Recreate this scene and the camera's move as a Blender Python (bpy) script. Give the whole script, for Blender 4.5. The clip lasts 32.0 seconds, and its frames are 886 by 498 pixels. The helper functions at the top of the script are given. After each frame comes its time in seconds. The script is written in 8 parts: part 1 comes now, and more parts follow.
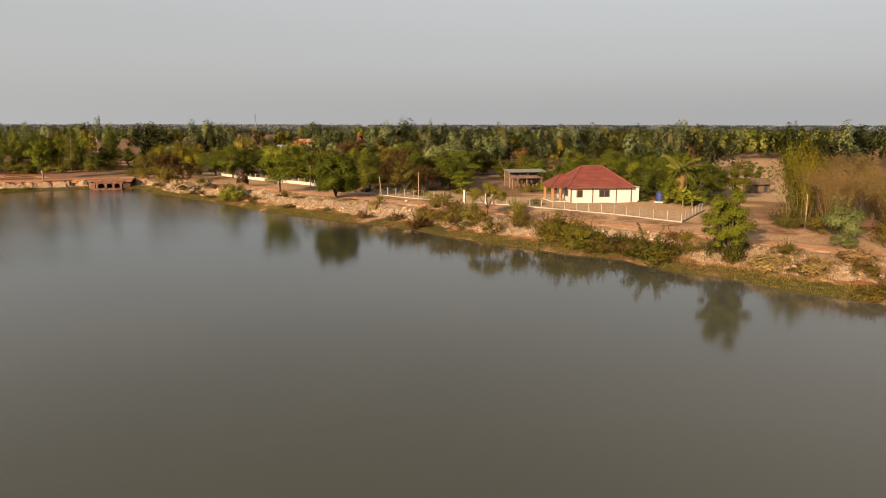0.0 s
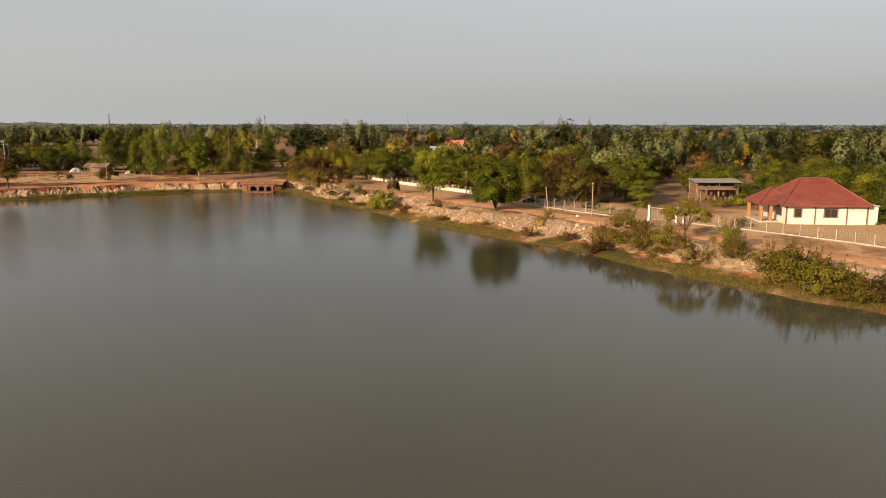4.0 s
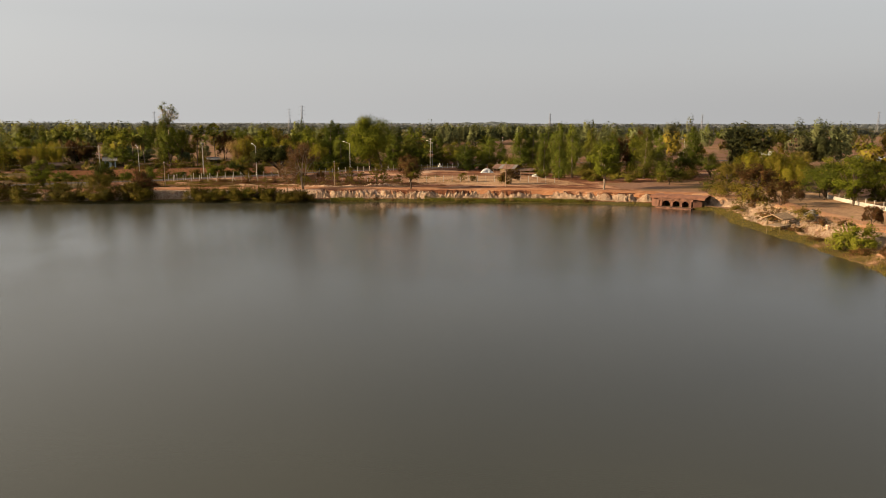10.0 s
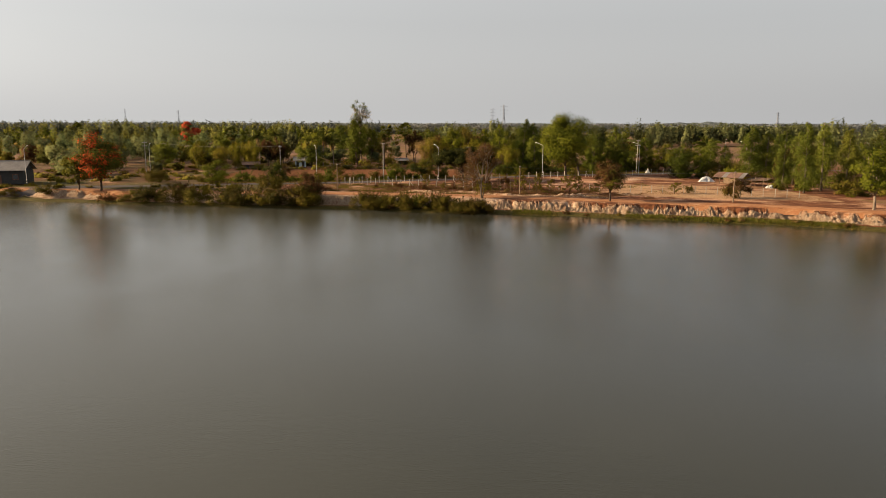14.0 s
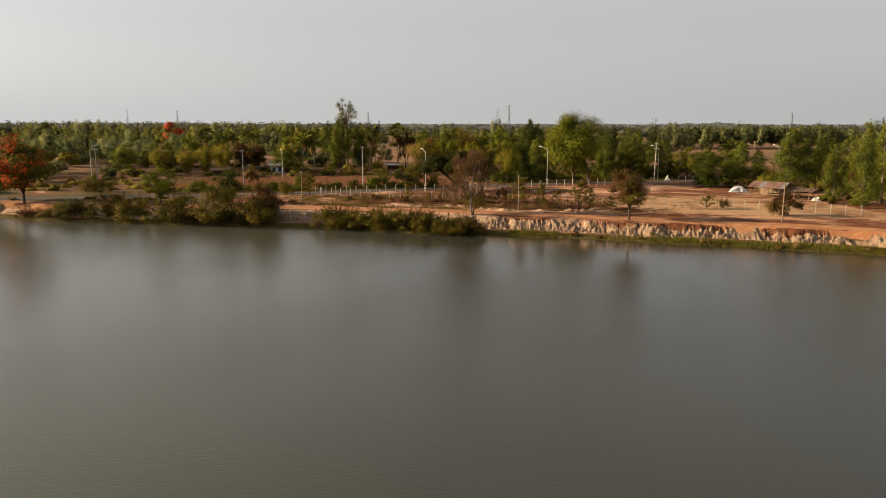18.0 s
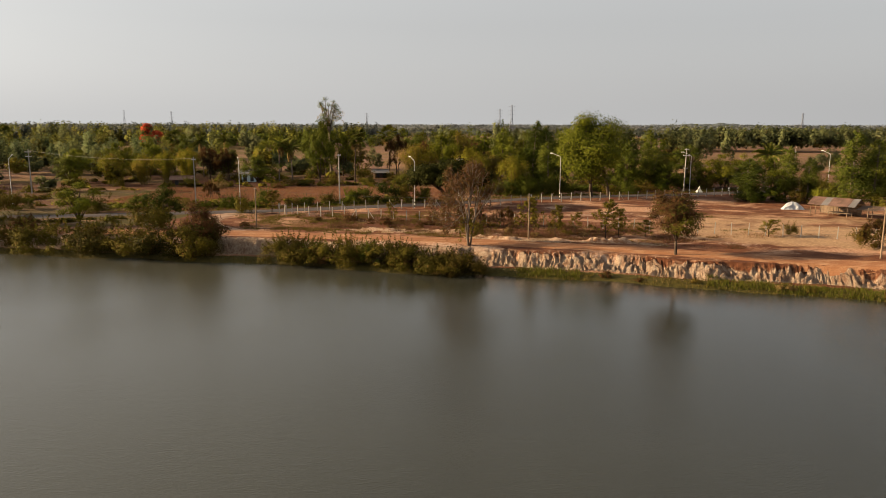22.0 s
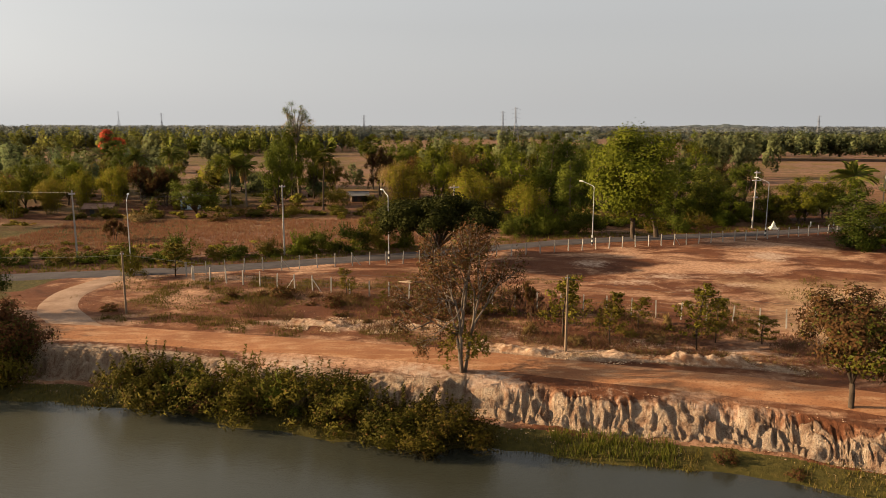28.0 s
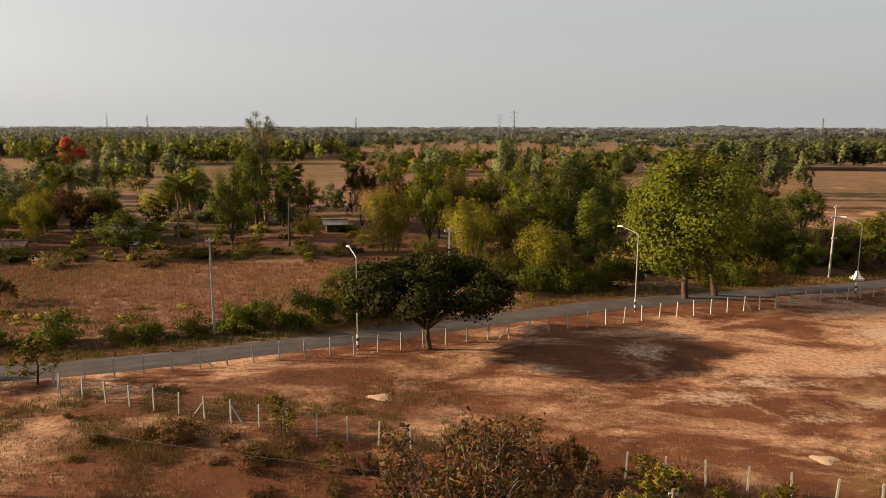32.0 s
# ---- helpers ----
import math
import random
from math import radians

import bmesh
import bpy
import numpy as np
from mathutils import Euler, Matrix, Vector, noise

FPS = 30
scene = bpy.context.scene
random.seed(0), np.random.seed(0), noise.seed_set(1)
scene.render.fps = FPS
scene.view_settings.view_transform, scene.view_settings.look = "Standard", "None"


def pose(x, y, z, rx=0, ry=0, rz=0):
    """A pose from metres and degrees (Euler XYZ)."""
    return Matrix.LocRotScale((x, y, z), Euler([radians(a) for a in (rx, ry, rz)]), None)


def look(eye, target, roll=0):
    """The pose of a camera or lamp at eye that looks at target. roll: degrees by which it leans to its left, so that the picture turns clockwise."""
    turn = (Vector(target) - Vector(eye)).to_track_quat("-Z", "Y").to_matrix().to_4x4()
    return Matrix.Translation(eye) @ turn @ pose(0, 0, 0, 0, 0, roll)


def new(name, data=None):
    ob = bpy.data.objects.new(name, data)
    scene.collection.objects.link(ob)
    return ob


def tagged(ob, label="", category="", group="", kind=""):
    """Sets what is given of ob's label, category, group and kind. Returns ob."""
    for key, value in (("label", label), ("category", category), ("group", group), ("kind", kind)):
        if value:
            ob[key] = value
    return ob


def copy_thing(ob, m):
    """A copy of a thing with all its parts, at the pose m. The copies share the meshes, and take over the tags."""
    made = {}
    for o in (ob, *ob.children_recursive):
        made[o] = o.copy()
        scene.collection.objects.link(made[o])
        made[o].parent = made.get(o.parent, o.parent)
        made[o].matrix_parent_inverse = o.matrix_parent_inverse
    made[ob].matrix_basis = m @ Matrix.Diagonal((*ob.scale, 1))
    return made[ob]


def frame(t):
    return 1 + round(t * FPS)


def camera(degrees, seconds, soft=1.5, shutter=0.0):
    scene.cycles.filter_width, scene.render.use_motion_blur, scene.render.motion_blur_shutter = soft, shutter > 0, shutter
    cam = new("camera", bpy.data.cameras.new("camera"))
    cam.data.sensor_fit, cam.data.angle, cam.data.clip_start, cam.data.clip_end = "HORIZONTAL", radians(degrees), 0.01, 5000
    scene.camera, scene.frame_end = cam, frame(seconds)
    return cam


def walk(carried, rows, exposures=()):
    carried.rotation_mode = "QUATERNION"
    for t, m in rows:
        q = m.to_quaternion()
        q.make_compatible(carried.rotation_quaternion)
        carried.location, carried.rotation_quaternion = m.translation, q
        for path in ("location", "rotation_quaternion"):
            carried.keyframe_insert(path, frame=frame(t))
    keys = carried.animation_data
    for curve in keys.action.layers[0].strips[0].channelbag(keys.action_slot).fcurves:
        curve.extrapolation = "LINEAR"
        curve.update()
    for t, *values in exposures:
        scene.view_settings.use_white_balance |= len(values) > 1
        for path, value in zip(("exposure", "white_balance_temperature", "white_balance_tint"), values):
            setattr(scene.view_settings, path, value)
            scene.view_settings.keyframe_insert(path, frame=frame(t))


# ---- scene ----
# The camera: a slow drone flight over a pond; seconds, place, heading east of north, pitch.
cam = camera(63.30, 32.0, 0.8)
FLIGHT = (
    (0, -41.37, -162.68, 15.91, 59.78, -9.84),
    (1, -38.35, -159.57, 15.99, 58.07, -9.85),
    (2, -35.32, -156.43, 16.06, 55.58, -9.86),
    (3, -32.20, -153.23, 16.14, 52.78, -9.86),
    (3.5, -30.59, -151.59, 16.19, 50.39, -9.87),
    (5.5, -23.65, -144.51, 16.39, 42.61, -9.88),
    (6, -21.80, -142.61, 16.37, 40.49, -9.89),
    (7, -18.04, -138.64, 16.29, 34.00, -9.91),
    (8, -14.23, -134.03, 16.17, 28.08, -9.93),
    (9, -10.57, -128.71, 16.10, 21.43, -9.94),
    (10, -7.27, -123.02, 16.02, 14.75, -9.95),
    (11, -4.64, -117.22, 15.93, 8.00, -9.95),
    (12, -2.86, -111.34, 15.85, 2.39, -9.97),
    (13, -1.86, -105.45, 15.77, 0.30, -9.97),
    (14, -1.27, -99.60, 15.71, -1.34, -9.96),
    (17, 1.42, -81.88, 15.64, -1.84, -9.91),
    (18, 1.94, -75.61, 15.67, -1.89, -9.91),
    (19, 2.30, -69.31, 15.71, -1.99, -9.90),
    (20, 2.48, -63.05, 15.78, -2.03, -9.90),
    (21, 2.60, -56.73, 15.90, -2.03, -9.88),
    (22, 2.72, -50.30, 16.06, -2.05, -9.87),
    (23, 2.86, -43.85, 16.31, -2.07, -9.87),
    (24, 2.97, -37.50, 16.62, -2.16, -9.86),
    (25, 3.07, -31.26, 16.91, -2.12, -9.87),
    (28, 3.20, -12.83, 18.17, -2.21, -9.81),
    (29, 3.19, -6.21, 18.66, -2.25, -9.79),
    (30, 3.11, 0.34, 19.21, -2.24, -9.79),
    (31, 2.88, 6.60, 19.87, -2.18, -9.78),
    (32, 2.51, 12.59, 20.65, -1.79, -9.76),
)
PATH = []
for t, x, y, z, heading, pitch in FLIGHT:
    a, b = radians(heading), radians(pitch)
    PATH.append((t, look((x, y, z), (x + math.sin(a) * math.cos(b), y + math.cos(a) * math.cos(b), z + math.sin(b)), 0.1)))
walk(cam, PATH, ((0, 1.35), (32, 1.35)))

# ---- light: a low hazy sun in the west, a pale sky ----
SUN_EL, SUN_AZ = 19.0, -88.0
world = bpy.data.worlds.new("sky")
scene.world = world
world.use_nodes = True
wn, wl = world.node_tree.nodes, world.node_tree.links
sky = wn.new("ShaderNodeTexSky")
sky.sky_type, sky.sun_disc = "NISHITA", False
sky.sun_elevation, sky.sun_rotation = radians(SUN_EL), radians(SUN_AZ)
sky.air_density, sky.dust_density, sky.ozone_density, sky.altitude = 1.0, 5.0, 1.0, 100
desat = wn.new("ShaderNodeHueSaturation")
desat.inputs["Saturation"].default_value = 0.25
haze = wn.new("ShaderNodeMix")
haze.data_type = "RGBA"
# the haze is brighter towards the sun
view = wn.new("ShaderNodeSeparateXYZ")
wl.new(wn.new("ShaderNodeTexCoord").outputs["Generated"], view.inputs[0])
west = wn.new("ShaderNodeMapRange")
west.inputs["From Min"].default_value, west.inputs["From Max"].default_value = 1.0, -1.0
wl.new(view.outputs[0], west.inputs["Value"])
low = wn.new("ShaderNodeMapRange")
low.inputs["From Min"].default_value, low.inputs["From Max"].default_value = 0.0, 0.13
low.inputs["To Min"].default_value, low.inputs["To Max"].default_value = 0.55, 0.41
wl.new(view.outputs[2], low.inputs["Value"])
wl.new(low.outputs[0], haze.inputs[0])
glow = wn.new("ShaderNodeMix")
glow.data_type = "RGBA"
glow.inputs[6].default_value, glow.inputs[7].default_value = (5.9, 5.9, 5.9, 1), (9.0, 8.95, 8.8, 1)
wl.new(west.outputs[0], glow.inputs[0])
wl.new(glow.outputs[2], haze.inputs[7])
wl.new(sky.outputs[0], desat.inputs["Color"])
wl.new(desat.outputs[0], haze.inputs[6])
wl.new(haze.outputs[2], wn["Background"].inputs[0])
wn["Background"].inputs[1].default_value = 0.049
sun = new("sun", bpy.data.lights.new("sun", "SUN"))
sun.data.energy, sun.data.angle, sun.data.color = 5.0, radians(0.8), (1.0, 0.73, 0.43)
sd = Vector((math.sin(radians(SUN_AZ)) * math.cos(radians(SUN_EL)), math.cos(radians(SUN_AZ)) * math.cos(radians(SUN_EL)), math.sin(radians(SUN_EL))))
sun.matrix_world = look(sd * 300, (0, 0, 0))

GZ = 2.2  # the level of the land above the water
RNG = np.random.default_rng(7)


# ---- materials ----
class Mat:
    """A small node-tree builder round one Principled BSDF."""

    def __init__(self, name, rough=0.8, spec=0.3, metal=0.0):
        self.m = bpy.data.materials.new(name)
        self.m.use_nodes = True
        self.n, self.l = self.m.node_tree.nodes, self.m.node_tree.links
        self.b = self.n["Principled BSDF"]
        self.b.inputs["Roughness"].default_value = rough
        self.b.inputs["Specular IOR Level"].default_value = spec
        self.b.inputs["Metallic"].default_value = metal
        self.pos = self.n.new("ShaderNodeNewGeometry").outputs["Position"]

    def noise(self, scale, detail=4, rough=0.55, stretch=None, local=False, distort=0.0):
        t = self.n.new("ShaderNodeTexNoise")
        t.inputs["Scale"].default_value, t.inputs["Detail"].default_value = scale, detail
        t.inputs["Roughness"].default_value, t.inputs["Distortion"].default_value = rough, distort
        src = self.n.new("ShaderNodeTexCoord").outputs["Object"] if local else self.pos
        if stretch:
            mp = self.n.new("ShaderNodeMapping")
            mp.inputs["Scale"].default_value = stretch
            self.l.new(src, mp.inputs["Vector"])
            src = mp.outputs[0]
        self.l.new(src, t.inputs["Vector"])
        return t.outputs["Fac"]

    def ramp(self, fac, stops):
        r = self.n.new("ShaderNodeValToRGB")
        e = r.color_ramp.elements
        while len(e) < len(stops):
            e.new(0.5)
        for k, (p, c) in zip(e, stops):
            k.position = p
            k.color = (*c, 1) if len(c) == 3 else c
        self.l.new(fac, r.inputs[0])
        return r.outputs[0]

    def mask(self, fac, lo, hi):
        r = self.n.new("ShaderNodeMapRange")
        r.inputs["From Min"].default_value, r.inputs["From Max"].default_value = lo, hi
        self.l.new(fac, r.inputs["Value"])
        return r.outputs[0]

    def math(self, op, a, b):
        r = self.n.new("ShaderNodeMath")
        r.operation = op
        for s, v in zip(r.inputs, (a, b)):
            if isinstance(v, (int, float)):
                s.default_value = v
            else:
                self.l.new(v, s)
        return r.outputs[0]

    def mix(self, fac, a, b, blend="MIX"):
        x = self.n.new("ShaderNodeMix")
        x.data_type, x.blend_type = "RGBA", blend
        for s, v in ((x.inputs[0], fac), (x.inputs[6], a), (x.inputs[7], b)):
            if isinstance(v, (int, float)):
                s.default_value = v
            elif isinstance(v, tuple):
                s.default_value = (*v, 1)
            else:
                self.l.new(v, s)
        return x.outputs[2]

    def attr(self, name):
        a = self.n.new("ShaderNodeAttribute")
        a.attribute_name = name
        return a.outputs["Color"]

    def attr_alpha(self, name):
        a = self.n.new("ShaderNodeAttribute")
        a.attribute_name = name
        return a.outputs["Alpha"]

    def split(self, col):
        s = self.n.new("ShaderNodeSeparateColor")
        self.l.new(col, s.inputs[0])
        return s.outputs

    def island(self):
        return self.n.new("ShaderNodeNewGeometry").outputs["Random Per Island"]

    def rand(self):
        return self.n.new("ShaderNodeObjectInfo").outputs["Random"]

    def color(self, c):
        if isinstance(c, tuple):
            self.b.inputs["Base Color"].default_value = (*c, 1)
        else:
            self.l.new(c, self.b.inputs["Base Color"])
        return self

    def bump(self, h, strength=0.4, dist=0.05):
        b = self.n.new("ShaderNodeBump")
        b.inputs["Strength"].default_value, b.inputs["Distance"].default_value = strength, dist
        self.l.new(h, b.inputs["Height"])
        self.l.new(b.outputs[0], self.b.inputs["Normal"])
        return self

    def rough(self, fac, lo, hi):
        r = self.n.new("ShaderNodeMapRange")
        r.inputs["To Min"].default_value, r.inputs["To Max"].default_value = lo, hi
        self.l.new(fac, r.inputs["Value"])
        self.l.new(r.outputs[0], self.b.inputs["Roughness"])
        return self


def plain(name, c, rough=0.7, metal=0.0, vary=0.18, scale=3.0, spec=0.3):
    """Paint, metal or wood with grain and stains at two scales."""
    m = Mat(name, rough, spec, metal)
    d = tuple(v * (1 - vary) for v in c)
    e = tuple(min(1.0, v * (1 + vary * 0.6)) for v in c)
    big = m.ramp(m.noise(scale * 0.35, 5), [(0.35, d), (0.65, e)])
    col = m.mix(m.mask(m.noise(scale * 6, 4), 0.5, 0.9), big, tuple(v * (1 - vary * 1.6) for v in c))
    m.color(col).bump(m.noise(scale * 9, 4), 0.15, 0.01)
    return m.m


def leaf_mat(name, dark, light, dry=(0.10, 0.085, 0.025), dryness=0.04, glow=0.12):
    """Foliage: two greens mixed leaf by leaf and tree by tree, some dry leaves, light passing through."""
    m = Mat(name, 0.8, 0.04)
    dark, light = (dark[0] * 1.16, dark[1] * 1.08, dark[2] * 0.8), (light[0] * 1.34, light[1] * 1.24, light[2] * 0.92)
    tree = m.rand()
    leaf = m.island()
    tint = m.split(m.attr("tint"))[0]
    f = m.math("ADD", m.math("ADD", m.math("MULTIPLY", leaf, 0.22), m.math("MULTIPLY", tree, 0.5)), m.math("MULTIPLY", tint, 0.45))
    c = m.ramp(f, [(0.1, dark), (0.9, light)])
    patch = m.noise(0.45, 3)
    c = m.mix(m.mask(patch, 0.45, 0.75), c, tuple(0.5 * (p + q) * 0.72 for p, q in zip(dark, light)))
    warm = m.math("FRACT", m.math("MULTIPLY", m.math("ADD", tree, tint), 23.0), 0)
    c = m.mix(m.math("MULTIPLY", m.mask(warm, 0.55, 1.0), 0.5), c, (0.55 * light[0], 0.42 * light[1], 0.6 * light[2]))
    odd = m.math("FRACT", m.math("MULTIPLY", leaf, 37.0), 0)
    c = m.mix(m.math("LESS_THAN", odd, dryness), c, dry)
    m.color(c)
    tr = m.n.new("ShaderNodeBsdfTranslucent")
    m.l.new(m.mix(0.5, c, tuple(min(1, v * 1.3) for v in light)), tr.inputs[0])
    mx = m.n.new("ShaderNodeMixShader")
    mx.inputs[0].default_value = glow
    m.l.new(m.b.outputs[0], mx.inputs[1])
    m.l.new(tr.outputs[0], mx.inputs[2])
    m.l.new(mx.outputs[0], m.n["Material Output"].inputs[0])
    return m.m


def bark_mat(name, dark, light):
    m = Mat(name, 0.9, 0.15)
    m.color(m.ramp(m.noise(3, 6, 0.6, (1, 1, 0.25)), [(0.3, dark), (0.7, light)])).bump(m.noise(9, 5, 0.6, (1, 1, 0.2)), 0.5, 0.04)
    return m.m


# land: bare red earth, pale sandy wash, straw, green weeds and clay banks, blended by cover masks
g = Mat("earth", 0.95, 0.1)
cov = g.split(g.attr("cover"))
n1, n2, n3, n4 = g.noise(0.06, 6, 0.6), g.noise(0.35, 6, 0.62, None, False, 0.6), g.noise(2.6, 6, 0.65), g.noise(11, 5, 0.6)
bare = g.ramp(n2, [(0.28, (0.054, 0.024, 0.0145)), (0.5, (0.096, 0.046, 0.026)), (0.72, (0.155, 0.083, 0.047))])
big = g.mask(g.noise(0.045, 4, 0.55), 0.42, 0.6)
wash = g.math("MULTIPLY", g.mask(g.math("ADD", g.noise(0.15, 9, 0.66, (0.75, 1.25, 1), False, 0.5), g.math("MULTIPLY", big, 0.10)), 0.53, 0.66), g.mask(n3, 0.05, 0.55))
bare = g.mix(wash, bare, g.ramp(n3, [(0.3, (0.27, 0.185, 0.13)), (0.7, (0.41, 0.315, 0.245))]))
bare = g.mix(g.mask(n4, 0.55, 0.8), bare, (0.0648, 0.0324, 0.0187))
straw = g.ramp(n3, [(0.25, (0.092, 0.062, 0.048)), (0.55, (0.164, 0.116, 0.094)), (0.8, (0.230, 0.168, 0.136))])
straw = g.mix(g.mask(n1, 0.45, 0.62), straw, g.ramp(n3, [(0.3, (0.0806, 0.0682, 0.0248)), (0.7, (0.167, 0.124, 0.0558))]))
weeds = g.ramp(n3, [(0.25, (0.0217, 0.026, 0.00744)), (0.55, (0.0527, 0.0546, 0.0161)), (0.8, (0.105, 0.0868, 0.031))])
edge = g.math("MULTIPLY", g.math("SUBTRACT", n2, 0.5), 0.9)
c1 = g.mix(g.mask(g.math("ADD", cov[1], edge), 0.35, 0.65), bare, straw)
c2 = g.mix(g.mask(g.math("ADD", cov[2], edge), 0.35, 0.65), c1, weeds)
clay = g.ramp(g.noise(1.3, 8, 0.7, (1, 1, 0.3), False, 0.7), [(0.30, (0.165, 0.076, 0.042)), (0.42, (0.300, 0.190, 0.122)), (0.54, (0.42, 0.305, 0.212)), (0.75, (0.53, 0.42, 0.315))])
clay = g.mix(g.mask(n4, 0.5, 0.75), clay, (0.17, 0.08, 0.045))
humus = g.attr_alpha("cover")
c2 = g.mix(g.mask(g.math("ADD", humus, g.math("MULTIPLY", edge, 1.3)), 0.3, 0.9), c2, g.ramp(n3, [(0.3, (0.032, 0.016, 0.009)), (0.55, (0.066, 0.031, 0.017)), (0.75, (0.125, 0.062, 0.033))]))
c2 = g.mix(1.0, c2, (1.10, 0.86, 0.69), "MULTIPLY")
marks = g.split(g.attr("bleached"))
chalk = g.ramp(n3, [(0.25, (0.20, 0.115, 0.075)), (0.5, (0.33, 0.225, 0.160)), (0.8, (0.47, 0.36, 0.275))])
c2 = g.mix(g.mask(g.math("ADD", marks[1], g.math("ADD", g.math("MULTIPLY", edge, 1.6), g.math("MULTIPLY", g.math("SUBTRACT", n3, 0.5), 0.9))), 0.36, 0.75), c2, chalk)
bleached = g.ramp(n3, [(0.25, (0.185, 0.108, 0.058)), (0.55, (0.315, 0.200, 0.112)), (0.8, (0.45, 0.31, 0.185))])
c2 = g.mix(g.mask(g.math("ADD", marks[0], g.math("MULTIPLY", edge, 0.8)), 0.3, 0.75), c2, bleached)
c3 = g.mix(g.mask(g.math("ADD", cov[0], g.math("MULTIPLY", edge, 0.4)), 0.3, 0.6), c2, clay)
rill = g.math("MULTIPLY", g.math("ADD", g.noise(4.2, 7, 0.68, (1, 1, 0.22), False, 1.0), g.math("MULTIPLY", g.noise(9.0, 5, 0.6, (1, 1, 0.16), False, 0.8), 0.5)), g.math("MULTIPLY", cov[0], 7.5))
g.color(c3).bump(g.math("ADD", rill, g.math("ADD", n3, g.math("MULTIPLY", n4, 0.5))), 0.85, 0.18)
EARTH = g.m

w = Mat("pond_water", 0.015, 0.5)
w.b.inputs["IOR"].default_value = 1.33
northing = w.n.new("ShaderNodeSeparateXYZ")
w.l.new(w.pos, northing.inputs[0])
water_tone = w.ramp(w.noise(0.03, 3), [(0.3, (0.030, 0.031, 0.023)), (0.7, (0.040, 0.040, 0.028))])
# uneven brightness put into the water colour: darker north-east, lighter west and south-east
dim_northeast = w.math("MULTIPLY", w.math("ADD", w.mask(northing.outputs[0], -22, 24), w.math("MULTIPLY", w.math("SUBTRACT", w.noise(0.05, 3), 0.5), 0.6)), w.mask(northing.outputs[1], -120, -85))
water_tone = w.mix(dim_northeast, water_tone, (0.018, 0.019, 0.014))
pale_west = w.math("MULTIPLY", w.mask(northing.outputs[0], 0, -26), w.mask(northing.outputs[1], -120, -85))
water_tone = w.mix(pale_west, water_tone, (0.048, 0.048, 0.036))
w.color(w.mix(w.math("MULTIPLY", w.mask(northing.outputs[0], -34, 0), w.mask(northing.outputs[1], -140, -162)), water_tone, (0.050, 0.050, 0.041)))
gust = w.math("MULTIPLY", w.mask(w.noise(0.022, 4, 0.6, (1, 0.6, 1)), 0.30, 0.62), w.mask(northing.outputs[1], -110, -30))
rip = w.math("ADD", w.math("MULTIPLY", w.noise(1.2, 3, 0.5, (0.8, 1.2, 1)), 0.5), w.math("MULTIPLY", w.noise(6.5, 4, 0.65, (0.8, 1.25, 1)), 0.75))
wb = w.n.new("ShaderNodeBump")
wb.inputs["Distance"].default_value = 0.05
w.l.new(rip, wb.inputs["Height"])
w.l.new(w.math("ADD", w.math("MULTIPLY", gust, 0.60), 0.06), wb.inputs["Strength"])
w.l.new(wb.outputs[0], w.b.inputs["Normal"])
WATER = w.m

a = Mat("asphalt", 0.9, 0.08)
a.color(a.mix(a.mask(a.noise(0.5, 6, 0.6), 0.4, 0.75), (0.055, 0.047, 0.047), a.ramp(a.noise(6, 5), [(0.3, (0.066, 0.056, 0.055)), (0.7, (0.098, 0.083, 0.079))]))).bump(a.noise(30, 4), 0.3, 0.01)
ASPHALT = a.m
t_ = Mat("laterite_track", 0.95, 0.1)
tr1 = t_.ramp(t_.noise(0.25, 6), [(0.3, (0.185, 0.076, 0.034)), (0.7, (0.285, 0.132, 0.062))])
tr2 = t_.mix(t_.mask(t_.noise(0.9, 6, 0.62, (0.5, 1.5, 1)), 0.48, 0.7), tr1, (0.345, 0.20, 0.11))
t_.color(t_.mix(t_.mask(t_.noise(7, 5), 0.5, 0.8), tr2, (0.13, 0.06, 0.03))).bump(t_.noise(4, 6), 0.5, 0.08)
TRACK = t_.m
p_ = Mat("pale_dirt_track", 0.95, 0.1)
pt1 = p_.ramp(p_.noise(0.5, 6), [(0.3, (0.185, 0.112, 0.073)), (0.7, (0.30, 0.205, 0.145))])
p_.color(p_.mix(p_.mask(p_.noise(4, 5), 0.5, 0.8), pt1, (0.16, 0.085, 0.05))).bump(p_.noise(4, 6), 0.5, 0.08)
PALETRACK = p_.m

e_ = Mat("sandy_dirt_track", 0.95, 0.1)
et1 = e_.ramp(e_.noise(0.3, 6), [(0.3, (0.235, 0.110, 0.054)), (0.7, (0.35, 0.185, 0.098))])
et2 = e_.mix(e_.mask(e_.noise(0.8, 6, 0.62), 0.5, 0.7), et1, (0.42, 0.27, 0.16))
e_.color(e_.mix(e_.mask(e_.noise(5, 5), 0.5, 0.8), et2, (0.17, 0.085, 0.045))).bump(e_.noise(4, 6), 0.5, 0.08)
EASTTRACK = e_.m

